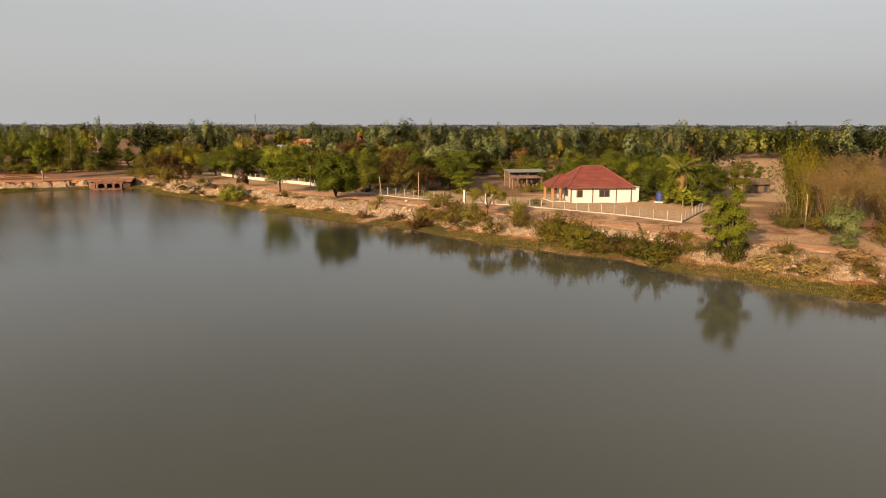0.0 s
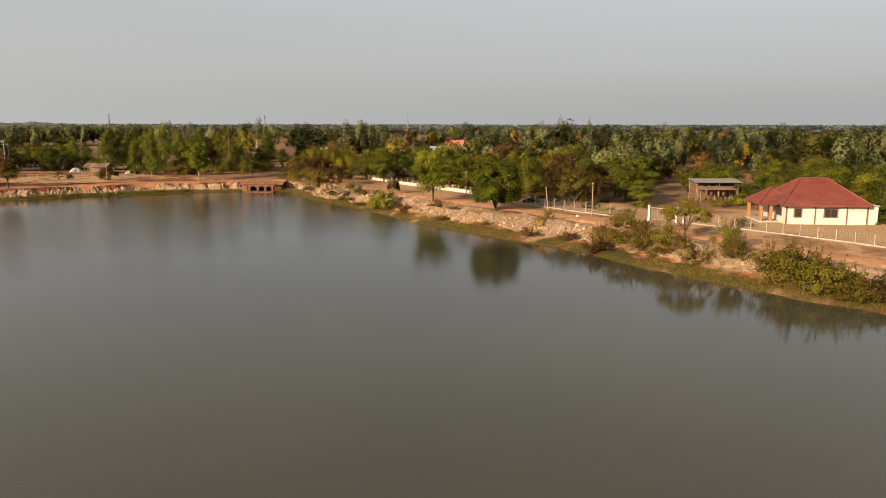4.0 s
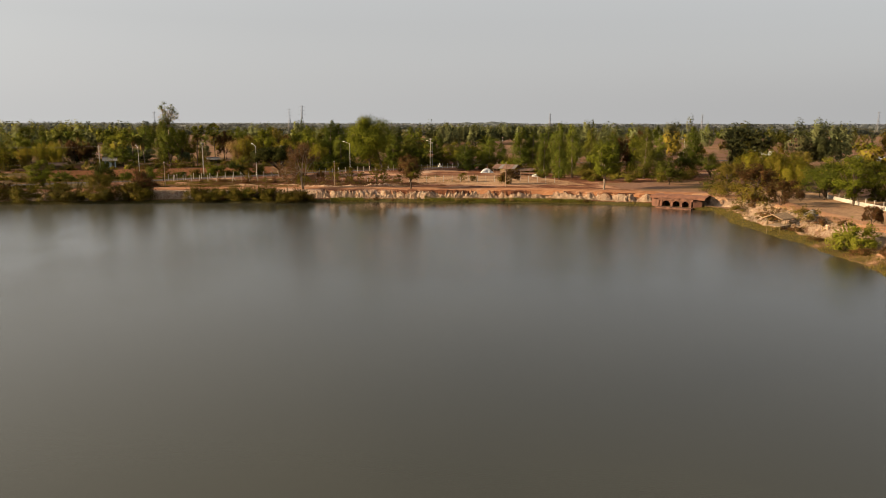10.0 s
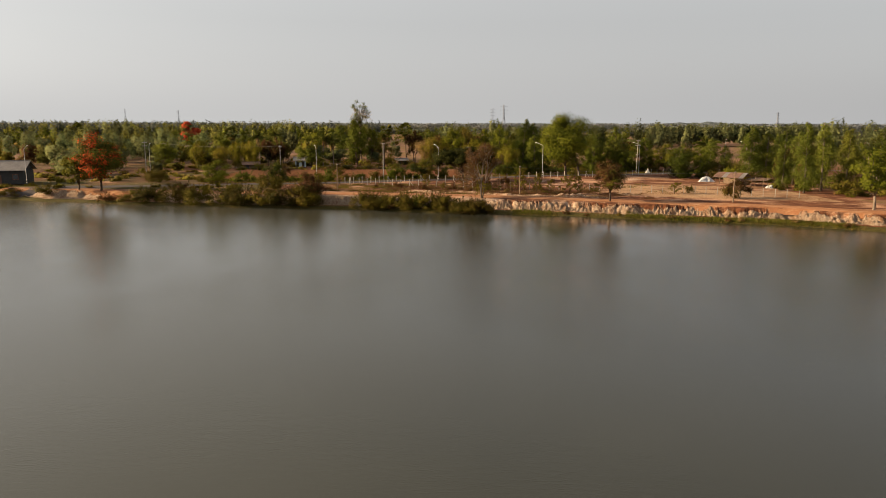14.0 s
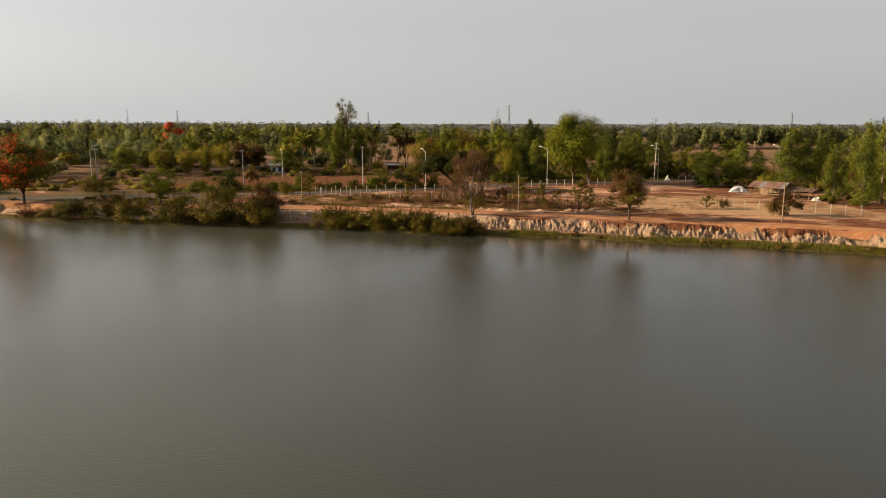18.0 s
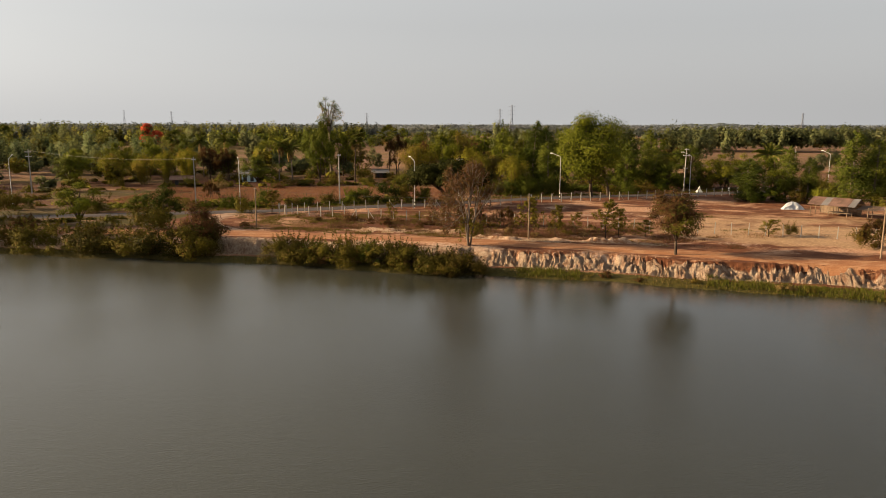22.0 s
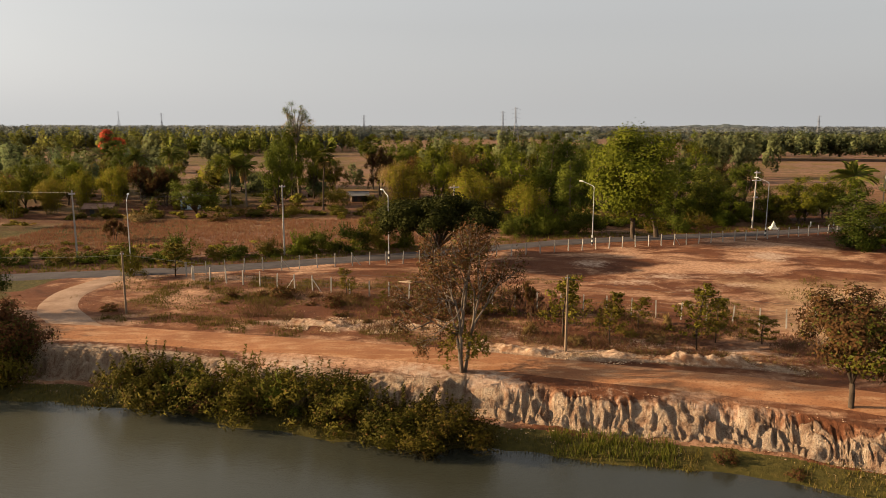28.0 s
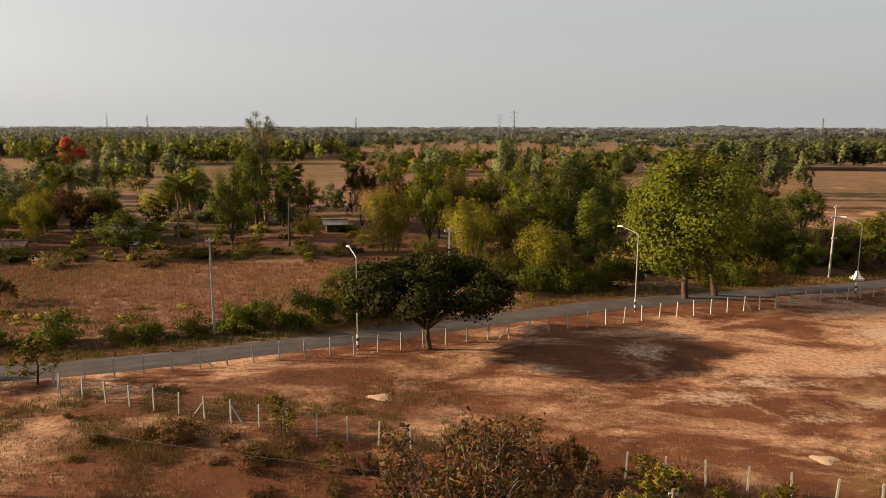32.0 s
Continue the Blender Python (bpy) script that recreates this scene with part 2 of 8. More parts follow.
CONCRETE = plain("weathered_concrete", (0.31, 0.285, 0.25), 0.9, 0, 0.25, 4)
WHITE = plain("white_paint", (0.56, 0.54, 0.48), 0.7, 0, 0.12, 3)
WALLPAINT = plain("weathered_white_wall", (0.33, 0.305, 0.265), 0.9, 0, 0.25, 2)
DULLPAINT = plain("dusty_white_paint", (0.235, 0.215, 0.185), 0.9, 0, 0.25, 2)
CREAM = plain("cream_render", (0.385, 0.368, 0.350), 0.85, 0, 0.10, 1.2)
GALV = plain("galvanised_steel", (0.36, 0.36, 0.36), 0.5, 0.4, 0.15, 5)
BLACKP = plain("black_paint", (0.03, 0.03, 0.03), 0.6, 0, 0.2, 5)
DARKWOOD = plain("weathered_wood", (0.2, 0.14, 0.09), 0.9, 0, 0.3, 6)
GREYWOOD = plain("grey_boards", (0.20, 0.145, 0.10), 0.9, 0, 0.3, 6)
RUST = plain("rusty_tin", (0.155, 0.088, 0.062), 0.8, 0.2, 0.35, 3)
TIN = plain("tin_sheet", (0.165, 0.15, 0.14), 0.6, 0.3, 0.2, 3)
REDTILE = plain("red_roof_tile", (0.125, 0.031, 0.024), 0.75, 0, 0.25, 2)
BROWNTRIM = plain("brown_trim", (0.14, 0.068, 0.045), 0.7, 0, 0.2, 5)
GLASS = plain("dark_window_glass", (0.02, 0.022, 0.025), 0.08, 0, 0.1, 2, 0.6)
BLUE = plain("blue_plastic", (0.02, 0.03, 0.10), 0.5, 0, 0.15, 4)
TARP = plain("white_tarpaulin", (0.42, 0.42, 0.42), 0.6, 0, 0.1, 4)
BRICKRED = plain("raw_brick", (0.34, 0.14, 0.07), 0.9, 0, 0.25, 6)
WIRE = plain("wire", (0.06, 0.06, 0.06), 0.6, 0.3, 0.1, 4)
CERAMIC = plain("glazed_insulator", (0.32, 0.16, 0.1), 0.3, 0, 0.1, 4, 0.5)

BARK = bark_mat("bark", (0.032, 0.022, 0.015), (0.09, 0.064, 0.044))
PALEBARK = bark_mat("pale_bark", (0.09, 0.068, 0.05), (0.19, 0.15, 0.115))
STEEL = plain("grey_lattice_steel", (0.11, 0.11, 0.12), 0.6, 0.3, 0.1, 2)
CULM = bark_mat("bamboo_culm", (0.07, 0.055, 0.022), (0.15, 0.115, 0.05))
LEAF = {
    "dark": leaf_mat("dark_leaves", (0.014, 0.023, 0.004), (0.084, 0.100, 0.013)),
    "mid": leaf_mat("green_leaves", (0.019, 0.030, 0.004), (0.110, 0.124, 0.012)),
    "light": leaf_mat("yellow_green_leaves", (0.042, 0.058, 0.007), (0.172, 0.186, 0.023)),
    "euca": leaf_mat("eucalyptus_leaves", (0.026, 0.041, 0.008), (0.125, 0.147, 0.024)),
    "bamboo": leaf_mat("bamboo_leaves", (0.052, 0.060, 0.007), (0.190, 0.182, 0.022), (0.25, 0.14, 0.035), 0.08, 0.25),
    "tan": leaf_mat("dry_bamboo_leaves", (0.150, 0.110, 0.050), (0.245, 0.185, 0.090), (0.18, 0.13, 0.06), 0.15, 0.4),
    "brown": leaf_mat("rusty_leaves", (0.034, 0.018, 0.009), (0.116, 0.060, 0.029), (0.060, 0.062, 0.012), 0.18),
    "red": leaf_mat("flame_blossom", (0.24, 0.040, 0.014), (0.46, 0.090, 0.028), (0.04, 0.042, 0.008), 0.3),
    "blue": leaf_mat("grey_green_leaves", (0.045, 0.060, 0.026), (0.14, 0.16, 0.075)),
    "grass": leaf_mat("bank_grass", (0.036, 0.034, 0.008), (0.118, 0.098, 0.026), (0.15, 0.10, 0.04), 0.2),
    "straw": leaf_mat("dry_grass", (0.110, 0.076, 0.036), (0.235, 0.172, 0.085), (0.075, 0.070, 0.018), 0.1),
    # bluer than the near eucalyptus: distance haze painted into the leaves
    "fareuca": leaf_mat("haze_blued_eucalyptus_leaves", (0.034, 0.052, 0.029), (0.082, 0.110, 0.058), (0.10, 0.08, 0.04), 0.04, 0.30),
    # distance haze is painted into this bluish grey-green
    "haze": leaf_mat("haze_greyed_woodland", (0.050, 0.066, 0.074), (0.085, 0.103, 0.112), (0.09, 0.08, 0.06), 0.04, 0.2),
    "tuft": leaf_mat("drooping_rusty_leaves", (0.052, 0.028, 0.014), (0.135, 0.074, 0.038), (0.070, 0.066, 0.020), 0.2),
    "coral": leaf_mat("coral_red_blossom", (0.34, 0.050, 0.028), (0.52, 0.095, 0.05), (0.05, 0.05, 0.012), 0.06),
    "lush": leaf_mat("fresh_green_grass", (0.026, 0.034, 0.006), (0.105, 0.112, 0.020), (0.12, 0.09, 0.03), 0.12),
    "litter": leaf_mat("withered_weeds", (0.066, 0.035, 0.026), (0.180, 0.100, 0.066), (0.062, 0.062, 0.015), 0.15),
    "scrub": leaf_mat("brownish_scrub_leaves", (0.018, 0.017, 0.004), (0.130, 0.110, 0.020), (0.11, 0.055, 0.018), 0.14),
    # green paled and blued to carry the haze of middle distance
    "distant": leaf_mat("haze_paled_tree_leaves", (0.044, 0.058, 0.034), (0.100, 0.118, 0.062), (0.10, 0.08, 0.03), 0.05, 0.30),
    # the palest grey: haze over the farthest woods, put into the leaf colour
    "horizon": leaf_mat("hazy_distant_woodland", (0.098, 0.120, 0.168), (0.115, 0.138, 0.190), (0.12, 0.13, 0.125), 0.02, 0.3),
    # dark green lifted in colour, as haze would lift far crowns
    "forest": leaf_mat("haze_paled_forest_leaves", (0.036, 0.046, 0.016), (0.128, 0.138, 0.040), (0.09, 0.06, 0.02), 0.05, 0.28),
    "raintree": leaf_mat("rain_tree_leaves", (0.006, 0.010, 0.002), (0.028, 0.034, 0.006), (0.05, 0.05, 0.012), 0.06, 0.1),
    "autumn": leaf_mat("yellowing_leaves", (0.034, 0.032, 0.007), (0.125, 0.105, 0.019), (0.12, 0.07, 0.02), 0.12),
    "sapling": leaf_mat("young_tree_leaves", (0.030, 0.034, 0.006), (0.150, 0.135, 0.022), (0.11, 0.06, 0.02), 0.15),
    "stubble": leaf_mat("rice_stubble", (0.13, 0.064, 0.045), (0.29, 0.165, 0.115), (0.20, 0.13, 0.05), 0.1),
    "palm": leaf_mat("palm_leaves", (0.030, 0.042, 0.009), (0.112, 0.128, 0.026), (0.16, 0.10, 0.04), 0.06),
    "olive": leaf_mat("olive_leaves", (0.014, 0.018, 0.004), (0.120, 0.116, 0.018), (0.10, 0.055, 0.018), 0.10),
    "bank": leaf_mat("bank_shrub_leaves", (0.009, 0.011, 0.002), (0.105, 0.092, 0.014), (0.10, 0.05, 0.016), 0.06, 0.08),
}


# ---- mesh helpers ----
def fast_mesh(name, co, faces, mat, normals=None):
    """A mesh from arrays: co (n, 3), faces (m, 3 or 4); normals (n, 3) shade leaves by their clump."""
    co, faces = np.asarray(co, np.float32), np.asarray(faces, np.int32)
    me = bpy.data.meshes.new(name)
    k = faces.shape[1]
    me.vertices.add(len(co))
    me.vertices.foreach_set("co", co.ravel())
    me.loops.add(faces.size)
    me.loops.foreach_set("vertex_index", faces.ravel())
    me.polygons.add(len(faces))
    me.polygons.foreach_set("loop_start", np.arange(len(faces), dtype=np.int32) * k)
    me.polygons.foreach_set("loop_total", np.full(len(faces), k, np.int32))
    me.update(calc_edges=True)
    me.materials.append(mat)
    if normals is not None:
        me.attributes.new("custom_normal", "FLOAT_VECTOR", "POINT").data.foreach_set("vector", np.asarray(normals, np.float32).ravel())
        me.update()
    return me


class Mesh:
    """Collects boxes, tubes and sheets into one mesh."""

    def __init__(self):
        self.v, self.f = [], []

    def add(self, v, f):
        o = len(self.v)
        self.v += [tuple(p) for p in v]
        self.f += [tuple(i + o for i in q) for q in f]
        return self

    def box(self, c, s, rz=0.0, taper=1.0, m=None):
        x, y, z = s[0] / 2, s[1] / 2, s[2] / 2
        b = min(x, y, z) * 0.25
        v = []
        for zz, k in ((-z, 1), (z - b, taper), (z, taper)):
            e = b if zz == z else 0
            v += [(sx * (x * k - e), sy * (y * k - e), zz) for sx, sy in ((-1, -1), (1, -1), (1, 1), (-1, 1))]
        f = [(3, 2, 1, 0), (8, 9, 10, 11)]
        for r in (0, 4):
            f += [(r + i, r + (i + 1) % 4, r + 4 + (i + 1) % 4, r + 4 + i) for i in range(4)]
        rot = m or Matrix.Rotation(rz, 4, "Z")
        return self.add([rot @ Vector(p) + Vector(c) for p in v], f)

    def tube(self, pts, radii, n=7):
        pts = [Vector(p) for p in pts]
        if isinstance(radii, (int, float)):
            radii = [radii] * len(pts)
        v, f = [], []
        for i, p in enumerate(pts):
            d = (pts[min(i + 1, len(pts) - 1)] - pts[max(i - 1, 0)]).normalized()
            u = d.cross(Vector((0.3, 0.9, 0.2))).normalized()
            w_ = d.cross(u)
            v += [p + (u * math.cos(6.2832 * k / n) + w_ * math.sin(6.2832 * k / n)) * radii[i] for k in range(n)]
        for i in range(len(pts) - 1):
            f += [(i * n + k, i * n + (k + 1) % n, i * n + n + (k + 1) % n, i * n + n + k) for k in range(n)]
        f += [tuple(range(n))[::-1], tuple((len(pts) - 1) * n + k for k in range(n))]
        return self.add(v, f)

    def mesh(self, name, mat, smooth=False):
        me = bpy.data.meshes.new(name)
        me.from_pydata(self.v, [], self.f)
        me.materials.append(mat)
        if smooth:
            me.polygons.foreach_set("use_smooth", [True] * len(me.polygons))
        me.update()
        return me


def part(name, data, mat=None, parent=None, label=""):
    """Links a Mesh builder or a mesh as one object under a thing or a part."""
    me = data.mesh(name, mat) if isinstance(data, Mesh) else data
    ob = new(name, me)
    if parent:
        ob.parent = parent
    if label:
        ob["label"] = label
    return ob


def thing(name, at, label, category, group="", kind="", rz=0.0):
    ob = new(name)
    ob.empty_display_size = 0.3
    ob.matrix_basis = pose(at[0], at[1], at[2], 0, 0, rz)
    return tagged(ob, label, category, group, kind)


def inside(px, py, poly):
    px, py = np.asarray(px, float), np.asarray(py, float)
    r = np.zeros(px.shape, bool)
    n = len(poly)
    for i in range(n):
        (x1, y1), (x2, y2) = poly[i], poly[(i + 1) % n]
        if y1 == y2:
            continue
        c = ((y1 > py) != (y2 > py)) & (px < (x2 - x1) * (py - y1) / (y2 - y1) + x1)
        r ^= c
    return r


def wob(s, seed, per):
    """Smooth one-dimensional noise, 0 to 1."""
    tab = np.random.default_rng(seed).random(512)
    u = np.asarray(s, float) / per
    i = np.floor(u).astype(int)
    k = u - i
    k = k * k * (3 - 2 * k)
    return tab[i % 512] * (1 - k) + tab[(i + 1) % 512] * k


def wob2(x, y, seed, per):
    tab = np.random.default_rng(seed).random((64, 64))
    u, v = np.asarray(x, float) / per, np.asarray(y, float) / per
    i, j = np.floor(u).astype(int), np.floor(v).astype(int)
    a_, b_ = u - i, v - j
    a_, b_ = a_ * a_ * (3 - 2 * a_), b_ * b_ * (3 - 2 * b_)
    t = lambda p, q: tab[p % 64, q % 64]
    return (t(i, j) * (1 - a_) + t(i + 1, j) * a_) * (1 - b_) + (t(i, j + 1) * (1 - a_) + t(i + 1, j + 1) * a_) * b_


# ---- the pond and the land ----
FAR_SHORE = [(-230, 70), (-140, 54), (-94, 44.5), (-69, 38.5), (-42, 33.4), (-25, 31.2), (-10, 28), (-3, 26.6), (1, 25.0), (4, 25.4), (12.5, 24), (21, 21.8), (37, 16.8), (50, 12.8), (66, 3.5), (73, -4), (75.5, -8)]
EAST_SHORE = [(72.5, -13), (68.5, -22), (66, -32), (63, -46), (59.5, -58), (56, -69), (53.2, -84), (50.4, -100), (47, -113), (44, -124), (42.6, -135), (38.8, -146), (35.8, -155), (33, -165), (28, -182), (20, -215)]
POND = FAR_SHORE + EAST_SHORE + [(0, -290), (-120, -330), (-230, -280), (-290, -120), (-280, 30)]
seg = [(Vector(p), Vector(q)) for p, q in zip(POND, POND[1:] + POND[:1])]


def shore(x, y):
    """Signed distance from the water's edge (land positive) and the way along it."""
    x, y = np.asarray(x, float), np.asarray(y, float)
    best, along = np.full(x.shape, 1e9), np.zeros(x.shape)
    run = 0.0
    for p, q in seg:
        dx, dy = q.x - p.x, q.y - p.y
        ln = math.hypot(dx, dy)
        k = np.clip(((x - p.x) * dx + (y - p.y) * dy) / (ln * ln), 0, 1)
        d = np.hypot(x - p.x - k * dx, y - p.y - k * dy)
        near = d < best
        best, along = np.where(near, d, best), np.where(near, run + k * ln, along)
        run += ln
    return np.where(inside(x, y, POND), -best, best), along


def land(x, y):
    """Height of the land, and the cliff mask."""
    d, s = shore(x, y)
    d = d + (wob(s, 3, 7.0) - 0.5) * 1.6 + (wob(s, 4, 1.7) - 0.5) * 0.5
    sm = lambda v: np.clip(v, 0, 1) ** 2 * (3 - 2 * np.clip(v, 0, 1))
    cliff = sm((x + 31.0) / 4) * sm((y + 12) / 6) * (np.abs(d) < 40)
    # lumpy buttresses between branching gullies run down the clay bank
    ridge = lambda u, v, seed, per, p: (1 - np.abs(wob2(u, v, seed, per) * 2 - 1)) ** p
    sw = s + 2.0 * (wob2(x, y, 16, 1.9) - 0.5) + 0.8 * (wob2(x, y, 19, 0.6) - 0.5)
    groove = lambda seed, per, p: (1 - np.abs(wob(sw, seed, per) * 2 - 1)) ** p
    base = 1.8 + 1.3 * wob(s, 13, 13.0)
    dc = d - base - 0.5 * groove(11, 2.3, 2) * wob(s, 20, 5.0) * 1.6 - 0.35 * wob(s, 18, 2.7) - 0.35 * (wob2(x, y, 29, 0.9) - 0.5)
    rise = np.clip(dc / 2.0, 0, 1)
    belly = np.sin(np.clip((dc + 0.15) / 2.5, 0, 1) * 3.14159) ** 0.5
    sv = s + 0.5 * (wob2(x, y, 19, 0.7) - 0.5) + 0.9 * (wob2(x, y, 16, 1.9) - 0.5)
    cut = (0.34 * ridge(sv, dc * 0.4, 12, 1.0, 3.0) + 0.50 * ridge(sv, dc * 0.35, 15, 0.42, 1.8) + 0.44 * ridge(sv, dc * 0.35, 32, 0.22, 1.4)) * belly * (0.35 + 1.1 * wob2(x, y, 28, 1.3)) + 0.22 * belly * (wob2(x, y, 17, 0.36) - 0.4) + 0.22 * belly * (wob2(x, y, 30, 1.1) - 0.5)
    z_cliff = 0.30 * sm(d / 1.2) + 0.25 * sm((d - 1) / 2) + 1.47 * rise ** 0.8 + 0.2 * sm((d - 5) / 4) - np.minimum(cut * 0.9, 0.85 * rise ** 0.5 * 1.47)
    shelf = 2.0 * sm((-22 - y) / 25) * sm((y + 200) / 40) * (x > 10) * (0.75 + 0.5 * wob(s, 36, 9.0))
    soft = d - shelf - 1.5 * wob(s, 21, 6.0) - 1.3 * np.abs(wob(s, 22, 2.1) * 2 - 1) - 0.6 * np.abs(wob(s, 26, 0.8) * 2 - 1)
    z_soft = 0.35 * sm(d / 1.6) + 0.35 * sm((d - 1.5) / 5) * (shelf > 0.5) + (1.55 - 0.35 * (shelf > 0.5)) * sm((soft - 1.4) / 2.8) + 0.3 * sm((d - 7 - shelf) / 4)
    z_soft = z_soft + (0.85 * (wob2(x, y, 23, 1.9) - 0.4) + 0.6 * (wob2(x, y, 27, 0.8) - 0.5)) * sm((d - shelf - 1) / 2) * (1 - sm((d - shelf - 7) / 3)) * (y < 0)
    z = np.where(d > 0, z_cliff * cliff + z_soft * (1 - cliff), np.maximum(d * 0.35, -2.5))
    z = z + 0.10 * (wob2(x, y, 24, 3.0) - 0.5) * sm((d - 5) / 4) + 0.25 * (wob2(x, y, 25, 17.0) - 0.5) * sm((d - 12) / 10)
    bank = cliff * sm((dc + 0.1) / 0.3) * (1 - 0.95 * sm((dc - 1.55 - 1.1 * (x < 3) - 0.7 * (wob2(x, y, 33, 0.8) - 0.3)) / 0.5)) * (1 - sm((d - 6.0) / 1.2)) + (1 - cliff) * sm((d - shelf - 1.8) / 1.2) * (1 - sm((d - shelf - 7.5) / 2)) * np.where(y < 5, 0.72 + 0.28 * (wob(s, 31, 5.0) > 0.3), np.where((x > -30) & (x < -20), 1.0, 0.6 * (wob(s, 31, 5.0) > 0.5)))
    return z, np.clip(bank, 0, 1), d, s


def ground_at(x, y):
    return float(land(np.array([x]), np.array([y]))[0][0])


def lay(points, widths, name, mat, lift, step=1.2):
    """A strip that follows the land, along a centre line; the edges waver."""
    pts = [Vector(p) for p in points]
    line = []
    for i in range(len(pts) - 1):
        n = max(2, int((pts[i + 1] - pts[i]).length / step))
        p0, p1, p2, p3 = pts[max(i - 1, 0)], pts[i], pts[i + 1], pts[min(i + 2, len(pts) - 1)]
        for k in range(n):
            t = k / n
            line.append(0.5 * ((2 * p1) + (p2 - p0) * t + (2 * p0 - 5 * p1 + 4 * p2 - p3) * t * t + (3 * p1 - p0 - 3 * p2 + p3) * t ** 3))
    line.append(pts[-1])
    L = np.array([(p.x, p.y) for p in line])
    T = np.gradient(L, axis=0)
    T /= np.linalg.norm(T, axis=1)[:, None]
    N = np.stack([-T[:, 1], T[:, 0]], 1)
    s = np.concatenate([[0], np.cumsum(np.linalg.norm(np.diff(L, axis=0), axis=1))])
    cols = np.linspace(-1, 1, 7)
    P = []
    for c in cols:
        ww = widths / 2 * (1 + (0.16 * (wob(s, 41 + int(c * 3), 3.0) - 0.5) if abs(c) > 0.9 else 0))
        P.append(L + N * (c * ww)[:, None] if hasattr(ww, "__len__") else L + N * c * ww)
    P = np.stack(P, 1)
    z = np.stack([land(P[:, j, 0], P[:, j, 1])[0] for j in range(7)], 1)
    z = np.maximum(z, z.mean(1, keepdims=True) - 0.05) * (np.abs(cols) < 0.9) + z * (np.abs(cols) > 0.9) + np.where(np.abs(cols) > 0.9, -0.08, lift)
    co = np.concatenate([P, z[..., None]], 2).reshape(-1, 3)
    n = len(L)
    i, j = np.meshgrid(np.arange(n - 1), np.arange(6), indexing="ij")
    q = (i * 7 + j).ravel()
    return fast_mesh(name, co, np.stack([q, q + 7, q + 8, q + 1][::-1], 1), mat)


from mathutils.geometry import delaunay_2d_cdt

LAWN = [(71.5, -106), (64.5, -142), (92, -146), (99, -128), (94, -104)]
EASTFIELD = [(118, -130), (260, -108), (300, -150), (100, -158), (96, -146)]
YARD = [(-26, 58.5), (60, 93), (85, 70), (62, 30), (22, 44.5), (3, 50.6)]
PADDY = [(-62, 72), (-34, 72), (-2, 83), (-2, 104), (-18, 108), (-62, 104)]
cand = []
for p, q in seg:
    ln = (q - p).length
    mid = (p + q) / 2
    nx, ny = -(q.y - p.y) / ln, (q.x - p.x) / ln
    steep = mid.x > -34 and mid.y > -12 and mid.x < 80
    seen_ = mid.x > -110 and mid.y > -200 and mid.x < 85
    st = (0.075 if mid.x < 45 else 0.16) if steep else ((0.36 if mid.x > 25 else 0.6) if seen_ else 6)
    offs = [-3, -0.8, 0, 0.4, 0.8] + [1.1 + 0.14 * k for k in range(24)] + [4.5, 4.8, 5.2, 5.8, 6.5, 7.2] if steep else ([-3, -0.8, 0, 0.5, 1, 1.5, 2.0, 2.5, 3.0, 3.5, 4.0, 4.6, 5.3, 6.0, 6.6, 7.2, 7.8, 8.4, 9.0, 9.6, 10.3, 11.2, 12.3, 13.6] if seen_ else [-4, 0, 2, 5, 9])
    n = max(2, int(ln / st))
    for k in range(n):
        t = (k + 0.5) / n
        for o in offs:
            cand.append((p.x + (q.x - p.x) * t + nx * o, p.y + (q.y - p.y) * t + ny * o))
cand = np.array(cand)
cand += RNG.normal(0, 0.012, cand.shape)


def lattice(x0, x1, y0, y1, step, keep):
    X, Y = np.meshgrid(np.arange(x0, x1, step), np.arange(y0, y1, step))
    X, Y = X.ravel() + RNG.uniform(-0.3, 0.3, X.size) * step, Y.ravel() + RNG.uniform(-0.3, 0.3, X.size) * step
    k = keep(X, Y)
    return np.stack([X[k], Y[k]], 1)


near_box = lambda x, y: (x > -48) & (x < 80) & (y > 20) & (y < 108)
mid_box = lambda x, y: (x > -160) & (x < 240) & (y > -240) & (y < 240)
far_box = lambda x, y: (x > -900) & (x < 1100) & (y > -700) & (y < 1000)
clear = lambda x, y, a_: (lambda d: (d > a_) | (d < -a_ * 0.8))(shore(x, y)[0])
sets = [cand,
        lattice(-48, 80, 20, 108, 1.3, lambda x, y: (shore(x, y)[0] > 7)),
        lattice(-160, 240, -240, 240, 4.5, lambda x, y: clear(x, y, 13.5) & ~near_box(x, y)),
        lattice(-900, 1100, -700, 1000, 28, lambda x, y: ~mid_box(x, y)),
        lattice(-4600, 4600, -4600, 4600, 230, lambda x, y: ~far_box(x, y) & (x * x + y * y < 4500 ** 2))]
allp = np.concatenate(sets)
tri = delaunay_2d_cdt([Vector(p) for p in allp], [], [], 0, 1e-4)
gv = np.array([(v.x, v.y) for v in tri[0]])
gf = np.array([f for f in tri[2] if len(f) == 3])
gz, gbank, gd, gs = land(gv[:, 0], gv[:, 1])
x, y = gv[:, 0], gv[:, 1]
# cover: red = clay bank, green = straw, blue = weeds
straw_ = np.where(inside(x, y, PADDY), 0.9, 0.0)
north = (y > 0.4 * x + 76)
far_ = np.clip((np.hypot(x, y) - 150) / 60, 0, 1)
straw_ = np.maximum(straw_, np.where(north, 0.35 + 0.5 * wob2(x, y, 51, 45), 0))
straw_ = np.maximum(straw_, np.where((x > 70 + 0) & (y < 30), 0.55 + 0.45 * wob2(x, y, 52, 22), 0))
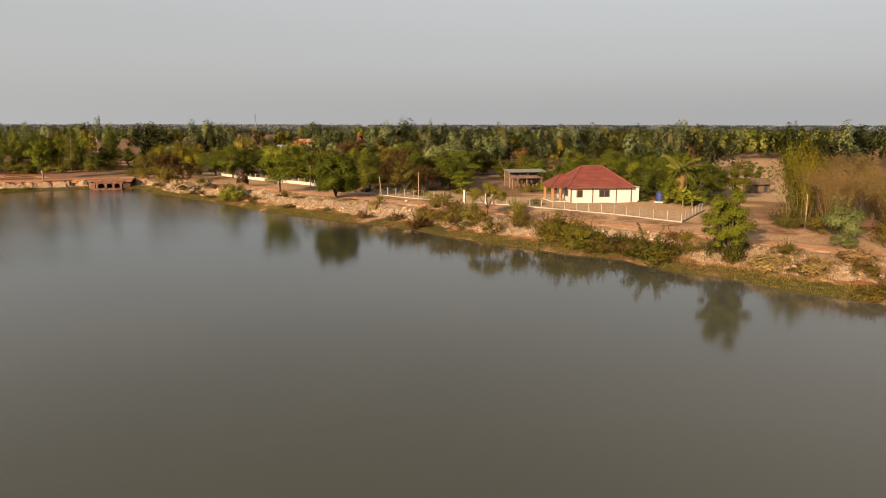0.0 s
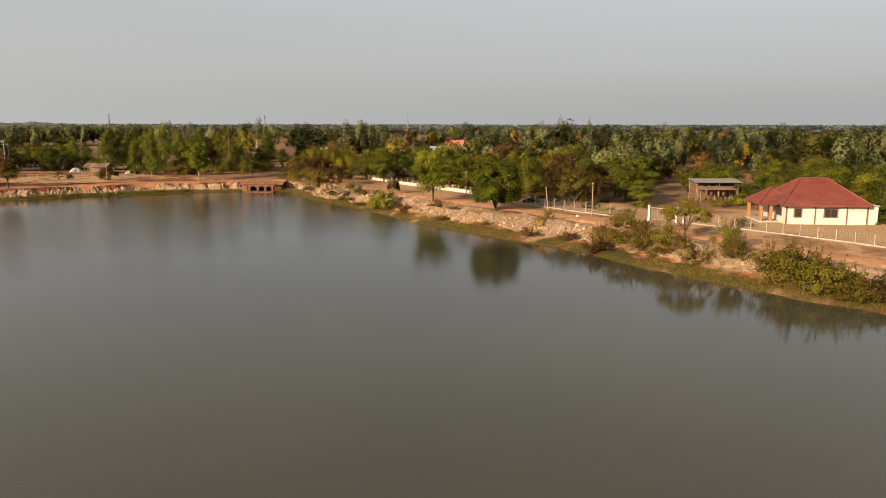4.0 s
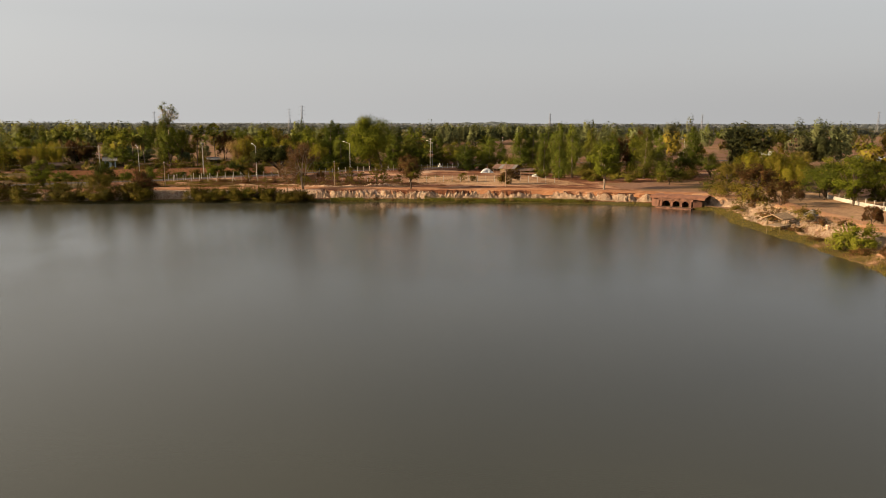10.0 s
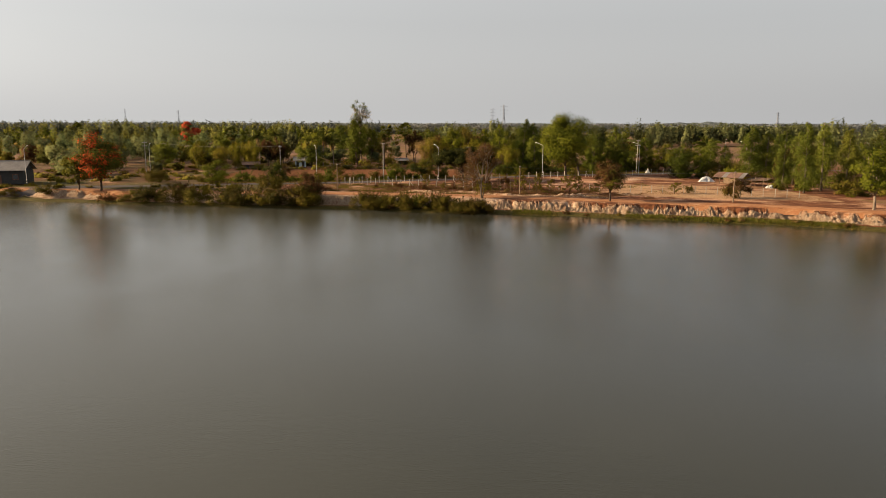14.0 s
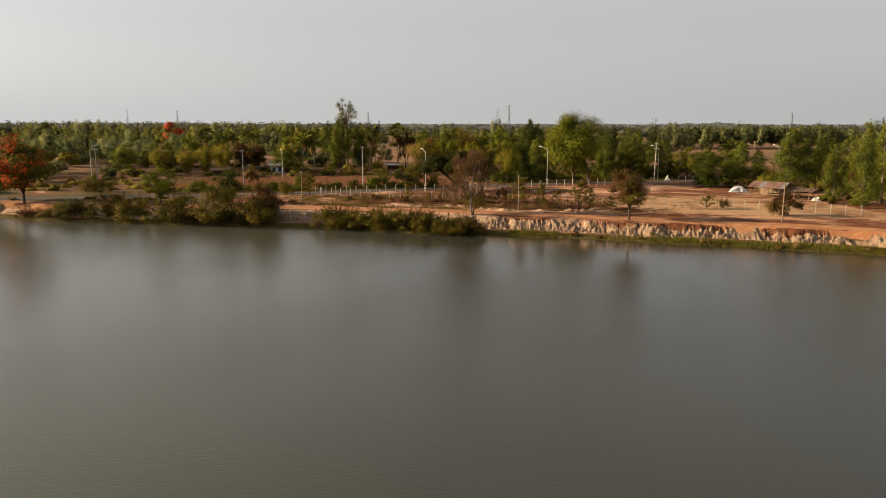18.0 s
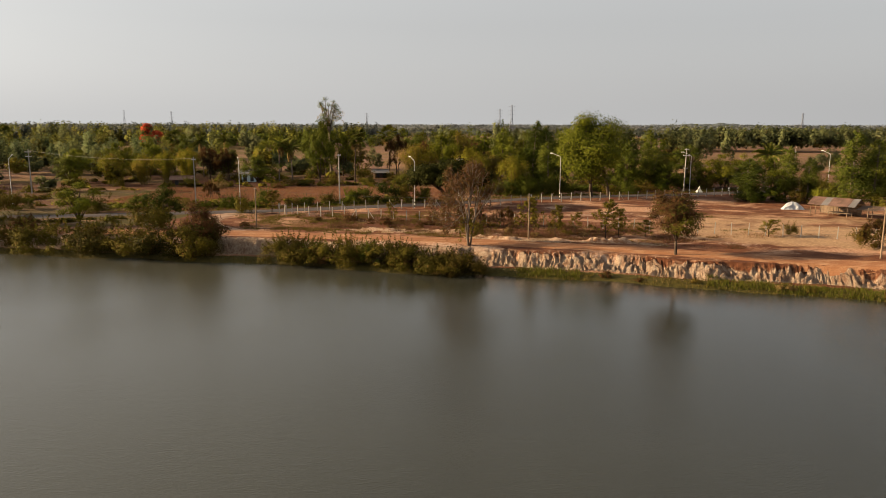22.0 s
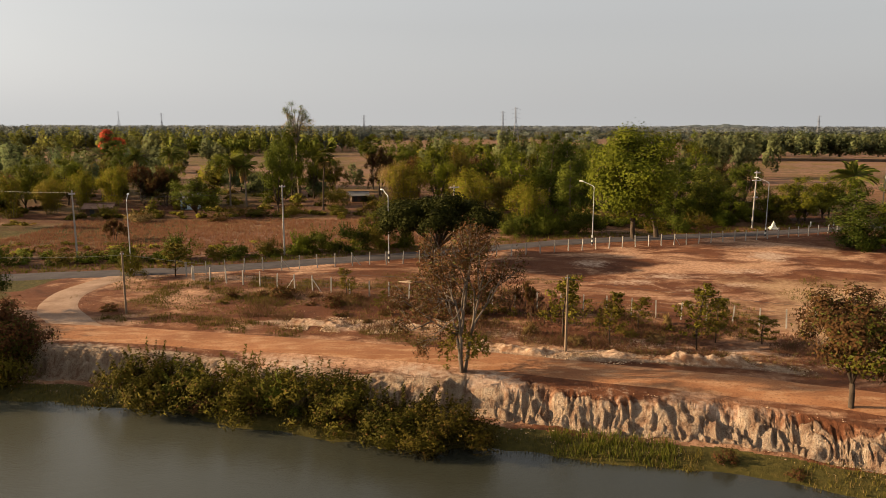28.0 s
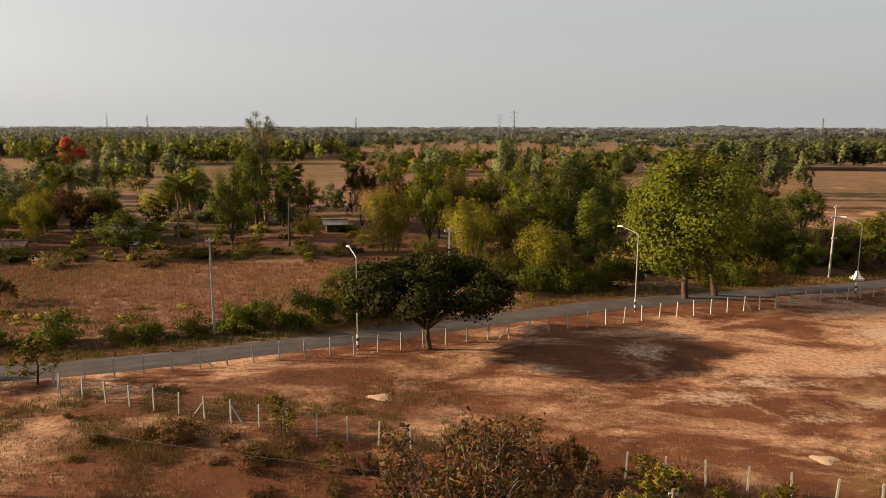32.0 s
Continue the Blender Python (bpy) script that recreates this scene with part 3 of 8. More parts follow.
straw_ = np.maximum(straw_, far_ * (0.45 + 0.45 * wob2(x, y, 53, 90)))
east_ = (x > 25) & (y < 6) & (gd > 0)
shelf_ = np.clip((-22 - y) / 25, 0, 1) * (x > 25)
weed_ = np.where(gd < 2.2 + 1.7 * shelf_, 0.85 - 0.45 * shelf_ * wob2(x, y, 75, 3.0), 0.0) * (gd > -0.5)
weed_ = np.maximum(weed_, np.where(north & ~inside(x, y, PADDY), 0.1 + 0.6 * wob2(x, y, 54, 16), 0) * (1 - far_))
weed_ = np.maximum(weed_, np.where((x > 85) & (y < 30), 0.05 + 0.5 * wob2(x, y, 55, 14), 0) * (1 - 0.5 * far_))
weed_ = np.maximum(weed_, np.where((x < -40) & (y > 45), 0.3 + 0.6 * wob2(x, y, 57, 10), 0) * (1 - 0.5 * far_))
weed_ = np.maximum(weed_, far_ * 0.55 * wob2(x, y, 56, 70))
weed_ = np.maximum(weed_, np.clip((np.hypot(x, y) - 650) / 300, 0, 1) * 0.75)
weed_ = np.where(inside(x, y, YARD), 0.25 * wob2(x, y, 58, 6.0), weed_)
straw_ = np.where(inside(x, y, YARD), 0.45 * wob2(x, y, 59, 8.0), straw_)
open_ = inside(x, y, LAWN) | inside(x, y, EASTFIELD)
weed_ = np.where(open_, 0.22 * wob2(x, y, 67, 9.0), weed_)
straw_ = np.where(open_, 0.75 + 0.25 * wob2(x, y, 68, 12.0), straw_)
front_ = y + 0.27 * x
humus_ = np.clip(1.8 - np.abs(front_ - 46.4) / 5.8, 0, 1) * np.clip((x + 29) / 5, 0, 1) * np.clip((34 - x) / 10, 0, 1) * (0.05 + 0.75 * wob2(x, y, 60, 3.0) + 0.08 * np.clip((x - 12) / 8, 0, 1))
humus_ = np.maximum(humus_, np.where(north & (gd > 20) & ~inside(x, y, PADDY), 0.25 + 0.75 * wob2(x, y, 65, 12.0), 0) * (1 - far_))
humus_ = np.maximum(humus_, np.where(inside(x, y, YARD), 0.78 * np.clip((22 - x) / 22, 0, 1) * (0.5 + 0.7 * wob2(x, y, 71, 6.0)), 0))
blot = lambda cx, cy, a, b: np.clip(1.25 - np.hypot((x - cx) / a, (y - cy) / b), 0, 1)
for cx, cy, a, b in ((-17.0, 53.6, 5.0, 2.2), (-18.5, 57.5, 9.0, 3.6), (-14, 50.5, 9.0, 3.0), (-4, 57, 9, 4)):
    humus_ = np.maximum(humus_, 0.8 * blot(cx, cy, a, b) * (0.65 + 0.5 * wob2(x, y, 84, 2.4)))
# pale chalky wash: the west end, rubble beside the track, streaks over the yard
chalk_ = np.zeros_like(x)
for cx, cy, a, b in ((-25, 48.6, 8, 4.6), (-19, 47.0, 4, 3), (-5, 43.0, 6, 2.0), (-12, 43.4, 4, 1.2), (40, 76, 3.5, 6), (17.4, 70, 3.8, 3.2), (19.3, 59.9, 4.5, 1.8), (25, 57, 4, 1.5), (25, 63.3, 6, 2.0), (33, 66, 4, 2.0), (31, 59, 5, 1.4)):
    chalk_ = np.maximum(chalk_, (0.24 if cx < -15 else 0.72) * blot(cx, cy, a, b))
mid_ = np.interp(x, [-45, -27.5, -12, 2, 12, 22.8, 38, 52], [42.0, 40.3, 37.8, 35.3, 32.6, 29.7, 24, 19.5])
chalk_ = np.maximum(chalk_, np.clip(1.4 - np.abs(y - mid_ + 3.9) / 1.9, 0, 1) * np.clip((x + 40) / 6, 0, 1) * np.clip((30 - x) / 20, 0, 1) * (0.25 + 0.65 * wob2(x, y, 78, 4.0)))
chalk_ = np.maximum(chalk_, np.clip(1.2 - np.abs(front_ - 43.2) / 4.2, 0, 1) * (x > 4) * (x < 40) * (0.12 + 0.55 * wob2(x, y, 79, 2.6)))
spill_ = np.clip(1.3 - np.abs(front_ - np.clip(38.5 + 0.16 * (x - 8.7), 38, 40.4)) / (0.5 + 1.2 * wob(x, 69, 4.0)), 0, 1) * (x > 3) * (x < 25)
gbank = np.maximum(gbank, 0.8 * spill_)
cover = np.stack([gbank, straw_, weed_, humus_], 1).astype(np.float32)
gm = fast_mesh("ground", np.column_stack([gv, gz]), gf, EARTH)
at_ = gm.attributes.new("cover", "FLOAT_COLOR", "POINT")
at_.data.foreach_set("color", cover.ravel())
at_ = gm.attributes.new("bleached", "FLOAT_COLOR", "POINT")
bleach_ = np.where(open_, 0.78 + 0.22 * wob2(x, y, 70, 7.0), np.where(east_ & (gd > 5 + 1.5 * shelf_) & (gd < 34), 0.3 + 0.55 * wob2(x, y, 74, 5.0), np.where((x > 16) & (front_ > 43.5) & (x < 66) & (y > 24) & (y < 90), np.clip((x - 19) / 16, 0, 1) * (0.14 + 0.55 * np.clip((82 - y - 0.25 * x) / 22, 0, 1) + 0.55 * (wob2(x, y, 77, 5.0) - 0.5) + 0.3 * (wob2(x, y, 83, 1.6) - 0.5)), 0.0)))
at_.data.foreach_set("color", np.stack([bleach_, chalk_, bleach_, bleach_], 1).astype(np.float32).ravel())
gm.polygons.foreach_set("use_smooth", [True] * len(gm.polygons))
tagged(new("ground", gm), "red-brown bare earth with dry straw fields and an eroded clay bank round the pond", "ground", kind="structure")

ring = [(p[0], p[1]) for p in POND]
cx_, cy_ = -80.0, -110.0
wm = Mesh()
wm.add([(p[0] + 2.0 * np.sign(p[0] - cx_), p[1] + 2.0 * np.sign(p[1] - cy_), 0.0) for p in ring], [tuple(range(len(ring)))[::-1]])
tagged(new("water", wm.mesh("water", WATER)), "still muddy grey-brown pond water with faint ripples", "water", kind="structure")

tagged(new("road", lay([(-150, 44), (-90, 50), (-60, 55.5), (-40, 61.3), (-22, 66.5), (-8, 73.2), (12.5, 83.5), (32, 91), (52, 97.3), (66, 103), (82, 109), (100, 112), (130, 110), (180, 116), (300, 130)], 4.7, "road", ASPHALT, 0.09)), "grey weathered asphalt country road", "road", kind="structure")
tagged(new("dirt_track", lay([(-150, 57), (-95, 51), (-69, 46), (-45, 42.0), (-27.5, 40.3), (-12, 37.8), (2, 35.3), (12, 32.6), (22.8, 29.7), (38, 24), (52, 19.5), (66, 11), (80, 1.5)], 4.4, "dirt_track", TRACK, 0.06)), "orange laterite dirt track along the pond bank", "road", kind="structure")
tagged(new("dirt_track", lay([(78.2, 2.9), (84, -10), (80, -22), (75.5, -40), (72.5, -60), (68.5, -80), (64, -98), (60.5, -115), (56, -134), (51.5, -150), (47, -165), (42, -185), (36, -215)], 5.0, "dirt_track", EASTTRACK, 0.07)), "pale sandy dirt track between the pond bank and the fences", "road", kind="structure")
tagged(new("side_track", lay([(-26.5, 40.0), (-29.5, 43.0), (-33.5, 48), (-35, 54), (-34, 61)], 4.0, "side_track", PALETRACK, 0.045)), "pale dirt track joining the asphalt road", "road", kind="structure")


# ---- plants ----
def leaves(rng, centres, size, out=None, flat=0.0, aspect=0.62, loose=0.42):
    """One pointed leaf or spray for every centre, turned at random, facing outwards from its clump."""
    n = len(centres)
    nr = rng.normal(size=(n, 3))
    if out is not None:
        nr = nr * loose + out * 1.3
    nr[:, 2] += flat
    nr /= np.linalg.norm(nr, axis=1)[:, None]
    u = np.cross(nr, rng.normal(size=(n, 3)))
    u /= np.linalg.norm(u, axis=1)[:, None]
    v = np.cross(nr, u)
    sz = size * rng.uniform(0.6, 1.4, (n, 1))
    co = np.stack([centres - u * sz, centres + u * sz * 0.5 - v * sz * aspect, centres + u * sz * 0.8 + v * sz * aspect], 1)
    return co.reshape(-1, 3), np.arange(3 * n).reshape(-1, 3)


def soft_normals(rng, out, up=0.15, stray=0.30):
    """Shading normals for the three corners of each leaf: outwards from the clump, with some stray."""
    n = out / (np.linalg.norm(out, axis=1)[:, None] + 1e-6) + rng.normal(0, stray, out.shape) + (0, 0, up)
    n /= np.linalg.norm(n, axis=1)[:, None] + 1e-6
    return np.repeat(n, 3, 0)


def clumps(rng, cen, rad, per, squash=0.75):
    """Points spread through clumps, denser towards their shells."""
    P, O = [], []
    for c, r in zip(cen, rad):
        k = max(4, int(per * (r / np.mean(rad)) ** 1.6))
        d = rng.normal(size=(k, 3))
        d /= np.linalg.norm(d, axis=1)[:, None]
        rr = r * rng.uniform(0.15, 1.25, (k, 1)) ** 0.7
        P.append(np.asarray(c) + d * rr * (1, 1, squash) + rng.normal(0, 0.16 * r, (k, 3)))
        O.append(d)
    return np.concatenate(P), np.concatenate(O)


def tree_mesh(seed, H, R, form, leaf, per=60, size=0.34, bark=None, n=None, trunk_h=None):
    """Trunk with limbs, and a crown of leaf sprays in uneven clumps. H: height, R: crown radius."""
    rng = np.random.default_rng(seed)
    tr = Mesh()
    lean = rng.normal(0, 0.03 * H, 2)
    th = 0.0
    if form == "broad":
        n, th = n or 36, trunk_h or 0.10 * H
        cz, rz = (th + H) / 2 + 0.02 * H, (H - th) / 2
        d = rng.normal(size=(n, 3))
        d /= np.linalg.norm(d, axis=1)[:, None]
        q = d * rng.uniform(0.15, 1.0, (n, 1)) ** 0.6 * (R * 0.88, R * 0.88, rz * 0.9) * rng.uniform(0.8, 1.15, (n, 1))
        q[:, :2] *= np.clip(1.05 - 0.28 * q[:, 2:] / rz, 0.7, 1.15)
        cen = q + (lean[0], lean[1], cz)
        rad = rng.uniform(0.13, 0.33, n) * R
    elif form == "spray":
        n, th = n or 30, trunk_h or 0.12 * H
        cz, rz = (th + H) / 2, (H - th) / 2
        d = rng.normal(size=(n, 3))
        d /= np.linalg.norm(d, axis=1)[:, None]
        cen = d * rng.uniform(0.2, 1.0, (n, 1)) * (R, R, rz) + (lean[0], lean[1], cz)
        rad = rng.uniform(0.08, 0.22, n) * R
    elif form == "umbrella":
        n, th = n or 34, 0.24 * H
        ang, rr = rng.uniform(0, 6.283, n), R * np.sqrt(rng.uniform(0.0, 0.85, n))
        cen = np.stack([rr * np.cos(ang), rr * np.sin(ang), H * (0.86 - 0.24 * (rr / R) ** 2 + rng.normal(0, 0.06, n))], 1)
        rad = rng.uniform(0.10, 0.22, n) * R
    elif form == "column":
        n, th = n or 40, trunk_h or 0.06 * H
        z = np.linspace(th + 0.04 * H, H * 0.95, n)
        k = (z - th) / (H - th)
        w_ = R * np.sin(np.clip(k * 0.80 + 0.22, 0, 1) * 3.1416) ** 0.6 * rng.uniform(0.6, 1.15, n)
        ang = rng.uniform(0, 6.283, n)
        cen = np.stack([w_ * 0.6 * np.cos(ang) + lean[0] * k, w_ * 0.6 * np.sin(ang) + lean[1] * k, z], 1)
        rad = w_ * rng.uniform(0.38, 0.62, n) + 0.15
    elif form == "bush":
        n = n or 18
        ang, rr = rng.uniform(0, 6.283, n), R * np.sqrt(rng.uniform(0, 0.8, n))
        cen = np.stack([rr * np.cos(ang), rr * np.sin(ang), H * rng.uniform(0.15, 0.80, n) * (1 - 0.5 * (rr / R) ** 2)], 1)
        rad = rng.uniform(0.14, 0.40, n) * R
    elif form == "twiggy":
        # bare forking branches, with a small hanging tuft at each twig's end
        segs, ends = [], []

        def fork_out(p, d, ln, r, depth):
            q = p + d * ln
            m_ = p.lerp(q, 0.5) + Vector(rng.normal(0, 0.06 * ln, 3))
            segs.append(((p, m_, q), r))
            if depth == 0:
                ends.append(q)
                return
            for i in range(2 if depth < 4 else 0):
                if rng.random() < 0.6:
                    ends.append(m_.lerp(q, rng.random()) + Vector(rng.normal(0, 0.30 * ln, 3)))
            for i in range(3 if rng.random() < 0.45 else 2):
                e = (d + Vector(rng.normal(0, 0.46, 3)) + Vector((d.x * 0.28, d.y * 0.28, 0.08))).normalized()
                fork_out(q, e, ln * rng.uniform(0.66, 0.88), r * 0.66, depth - 1)

        n = n or 3
        for i in range(n):
            a_ = 6.283 * i / n + rng.uniform(-0.4, 0.4)
            fork_out(Vector((0.04 * math.cos(a_), 0.04 * math.sin(a_), -0.1)), Vector((0.20 * math.cos(a_), 0.20 * math.sin(a_), 1.0)).normalized(), 1.0, 1.0, 5 if H > 5 else 4)
        e_ = np.array([tuple(p) for p in ends])
        kx, kz = R / np.percentile(np.hypot(e_[:, 0], e_[:, 1]), 94), H / e_[:, 2].max()
        r0 = (0.011 * H + 0.010 * R) * 0.9
        for pts, r in segs:
            tr.tube([Vector((p.x * kx, p.y * kx, p.z * kz)) for p in pts], [r0 * r, r0 * r * 0.85, r0 * r * 0.66], 5)
        cen = e_ * (kx, kx, kz)
        rad = rng.uniform(0.05, 0.11, len(cen)) * R
        P, O = clumps(rng, cen, rad, per, 1.4)
        P[:, 2] -= np.abs(rng.normal(0, 0.05, len(P))) * R
        co, fa = leaves(rng, P, size, O * 0.5, 0.0, 0.34)
        return tr, (co, fa, soft_normals(rng, O, 0.2, 0.4))
    elif form == "wispy":
        # a thin leader with rising side twigs, longest low down, and small tufts along them
        top_ = Vector((rng.normal(0, 0.05) * H, rng.normal(0, 0.05) * H, 0.97 * H))
        stem = [Vector((0, 0, -0.1)), Vector((rng.normal(0, 0.02) * H, rng.normal(0, 0.02) * H, 0.4 * H)), top_]
        tr.tube(stem, [0.012 * H, 0.009 * H, 0.003 * H], 5)
        ends = []
        for i in range(22):
            k = 0.16 + 0.80 * i / 21 + rng.uniform(-0.03, 0.03)
            a_, ln = i * 2.4 + rng.uniform(-0.5, 0.5), R * (1.12 - k) ** 0.8 * rng.uniform(0.55, 1.15)
            p = stem[0].lerp(stem[1], k / 0.4) if k < 0.4 else stem[1].lerp(stem[2], (k - 0.4) / 0.6)
            q = p + Vector((math.cos(a_) * ln, math.sin(a_) * ln, ln * rng.uniform(0.35, 1.0)))
            tr.tube([p, p.lerp(q, 0.55) + Vector((0, 0, -0.05 * ln)), q], [0.0045 * H, 0.003 * H, 0.0015 * H], 4)
            ends += [tuple(p.lerp(q, f) + Vector(rng.normal(0, 0.06 * R, 3))) for f in (0.45, 0.7, 0.9, 1.05)]
        ends += [tuple(top_)] * 2
        cen = np.array(ends)
        P, O = clumps(rng, cen, rng.uniform(0.07, 0.18, len(cen)) * R, per, 0.9)
        co, fa = leaves(rng, P, size, O * 0.5, 0.0, 0.45)
        return tr, (co, fa, soft_normals(rng, O, 0.2, 0.4))
    P, O = clumps(rng, cen, rad, per, 1.25 if form == "column" else 0.7)
    if form in ("broad", "bush"):
        big = P - (lean[0] if form == "broad" else 0, lean[1] if form == "broad" else 0, 0.42 * H)
        big /= np.linalg.norm(big, axis=1)[:, None] + 1e-6
        O = O * 0.6 + big * 0.7
    P[:, 2] = np.where(P[:, 2] < 0.05 * H, rng.uniform(0.03, 0.12, len(P)) * H, P[:, 2])
    if form == "bush":
        # arching shoots that stick out of the mass
        for i in range(16):
            a_, k_ = rng.uniform(0, 6.283), rng.uniform(0.35, 1.0)
            tip = np.array([math.cos(a_) * R * k_ * 1.05, math.sin(a_) * R * k_ * 1.05, H * (1.18 - 0.55 * k_ ** 2) * rng.uniform(0.85, 1.12)])
            low = np.array([tip[0] * 0.45, tip[1] * 0.45, H * 0.35])
            t_ = rng.uniform(0.25, 1.0, (max(10, per // 4), 1))
            q_ = low * (1 - t_) + tip * t_ + rng.normal(0, 0.035 * R, (len(t_), 3)) * (1.3 - t_)
            P, O = np.concatenate([P, q_]), np.concatenate([O, rng.normal(0, 0.5, q_.shape) + (tip - low) / np.linalg.norm(tip - low)])
    co, fa = leaves(rng, P, size, O, 0.2, 0.42 if form == "bush" else 0.62)
    sn = soft_normals(rng, O)
    r0 = 0.013 * H + 0.016 * R
    if form == "column":
        axis = [Vector((0, 0, -0.15)), Vector((lean[0] * 0.2, lean[1] * 0.2, 0.3 * H)), Vector((lean[0] * 0.6, lean[1] * 0.6, 0.65 * H)), Vector((lean[0], lean[1], 0.95 * H))]
        tr.tube(axis, [r0, r0 * 0.75, r0 * 0.45, 0.02], 7)
        limbs = [axis]
    elif form == "bush":
        limbs = [[Vector((0, 0, -0.1)), Vector((0, 0, 0.25 * H)), Vector((0, 0, 0.4 * H))]]
    else:
        fork = Vector((lean[0] * 0.6, lean[1] * 0.6, th))
        tr.tube([(0, 0, -0.15), (lean[0] * 0.1, lean[1] * 0.15, 0.1 * th), (lean[0] * 0.5, lean[1] * 0.2, 0.6 * th), fork], [r0 * 1.5, r0 * 1.1, r0, r0 * 0.95], 9)
        limbs = []
        for c in cen[np.argsort(-np.linalg.norm(cen - np.array(fork), axis=1))][: max(5, min(10 if form == "spray" else 30, len(cen) // 4))]:
            c = Vector(c)
            m_ = fork.lerp(c, 0.5) + Vector((rng.normal(0, 0.06) * R, rng.normal(0, 0.06) * R, (0.12 if form == "umbrella" else 0.04) * H))
            limbs.append([fork, m_, c])
            tr.tube([fork, fork.lerp(m_, 0.5), m_, m_.lerp(c, 0.6), c], [r0 * 0.6, r0 * 0.5, r0 * 0.38, r0 * 0.22, r0 * 0.08], 6)
    for c in (cen[::2] if form == "bush" else cen):
        c = Vector(c)
        best = min((p.lerp(q, t) for l in limbs for p, q in zip(l, l[1:]) for t in (0.2, 0.6, 1.0)), key=lambda p: (p - c).length + 0.5 * max(0, p.z - c.z))
        if (best - c).length > 0.1:
            tr.tube([best, best.lerp(c, 0.5) + Vector((0, 0, 0.03 * H)), c], [r0 * 0.26, r0 * 0.18, r0 * 0.06], 4)
    return tr, (co, fa, sn)


def bamboo_mesh(seed, H, R, leaf_n=9000, size=0.17):
    rng = np.random.default_rng(seed)
    tr, P = [], []
    for i in range(20):
        a_, b_ = rng.uniform(0, 6.283), math.sqrt(rng.uniform(0.02, 1.0))
        h = H * rng.uniform(0.75, 1.0) * (1 - 0.25 * b_)
        c, s = math.cos(a_), math.sin(a_)
        q = [Vector((c * R * 0.3 * b_, s * R * 0.3 * b_, -0.1)), Vector((c * R * 0.5 * b_, s * R * 0.5 * b_, h * 0.5)), Vector((c * R * 0.75 * b_, s * R * 0.75 * b_, h * 0.9)), Vector((c * R * 1.05 * b_, s * R * 1.05 * b_, h * (0.98 - 0.2 * b_)))]
        tr.append(Mesh().tube(q, [0.06, 0.05, 0.035, 0.012], 4))
        for t in rng.uniform(0.12, 1, leaf_n // 20):
            j = min(int(t * 3), 2)
            P.append(q[j].lerp(q[j + 1], t * 3 - j))
    P = np.array([tuple(p) for p in P])
    P = P + rng.normal(0, 0.085 * R, P.shape) * (1, 1, 1.5)
    P[:, 2] = np.abs(P[:, 2]) + 0.1
    out = P - (0, 0, H * 0.4)
    out /= np.linalg.norm(out, axis=1)[:, None]
    co, fa = leaves(rng, P, size, out * 0.6, 0.0, 0.3)
    return tr, (co, fa, soft_normals(rng, out, 0.1, 0.45))


def frond_mesh(ln=2.6, fan=False):
    """A feather-shaped or fan-shaped palm leaf, arching out along x."""
    m = Mesh()
    if fan:
        m.tube([(0, 0, 0), (0.7, 0, 0.18), (1.2, 0, 0.1)], [0.03, 0.025, 0.02], 4)
        for i in range(13):
            a_ = radians(-80 + 160 * i / 12)
            d, e = Vector((math.cos(a_), math.sin(a_), -0.25 * abs(math.sin(a_)))), Vector((-math.sin(a_), math.cos(a_), 0.15))
            o = Vector((1.15, 0, 0.1))
            m.add([o, o + d * 0.55 - e * 0.085, o + d * 1.05 + Vector((0, 0, -0.12)), o + d * 0.55 + e * 0.085 + Vector((0, 0, 0.04))], [(0, 1, 2, 3)])
        return m
    q = [Vector((ln * t, 0, 0.30 * t * ln - 0.17 * (t * ln) ** 2)) for t in (0, 0.25, 0.5, 0.75, 1)]
    m.tube(q, [0.04, 0.035, 0.028, 0.02, 0.008], 4)
    for i in range(26):
        t = 0.12 + 0.88 * i / 26
        j = min(int(t * 4), 3)
        p = q[j].lerp(q[j + 1], t * 4 - j)
        w_ = 0.70 * math.sin(min(1, t * 1.1 + 0.2) * 2.5) + 0.16
        for s in (-1, 1):
            e = p + Vector((0.26, s * w_ * 0.85, -0.62 * w_ - 0.05))
            m.add([p, p + Vector((0.10, s * w_ * 0.5, 0.03)), e, p + Vector((-0.05, s * w_ * 0.5, -0.07))], [(0, 1, 2, 3)])
    return m


FRONDS = {}


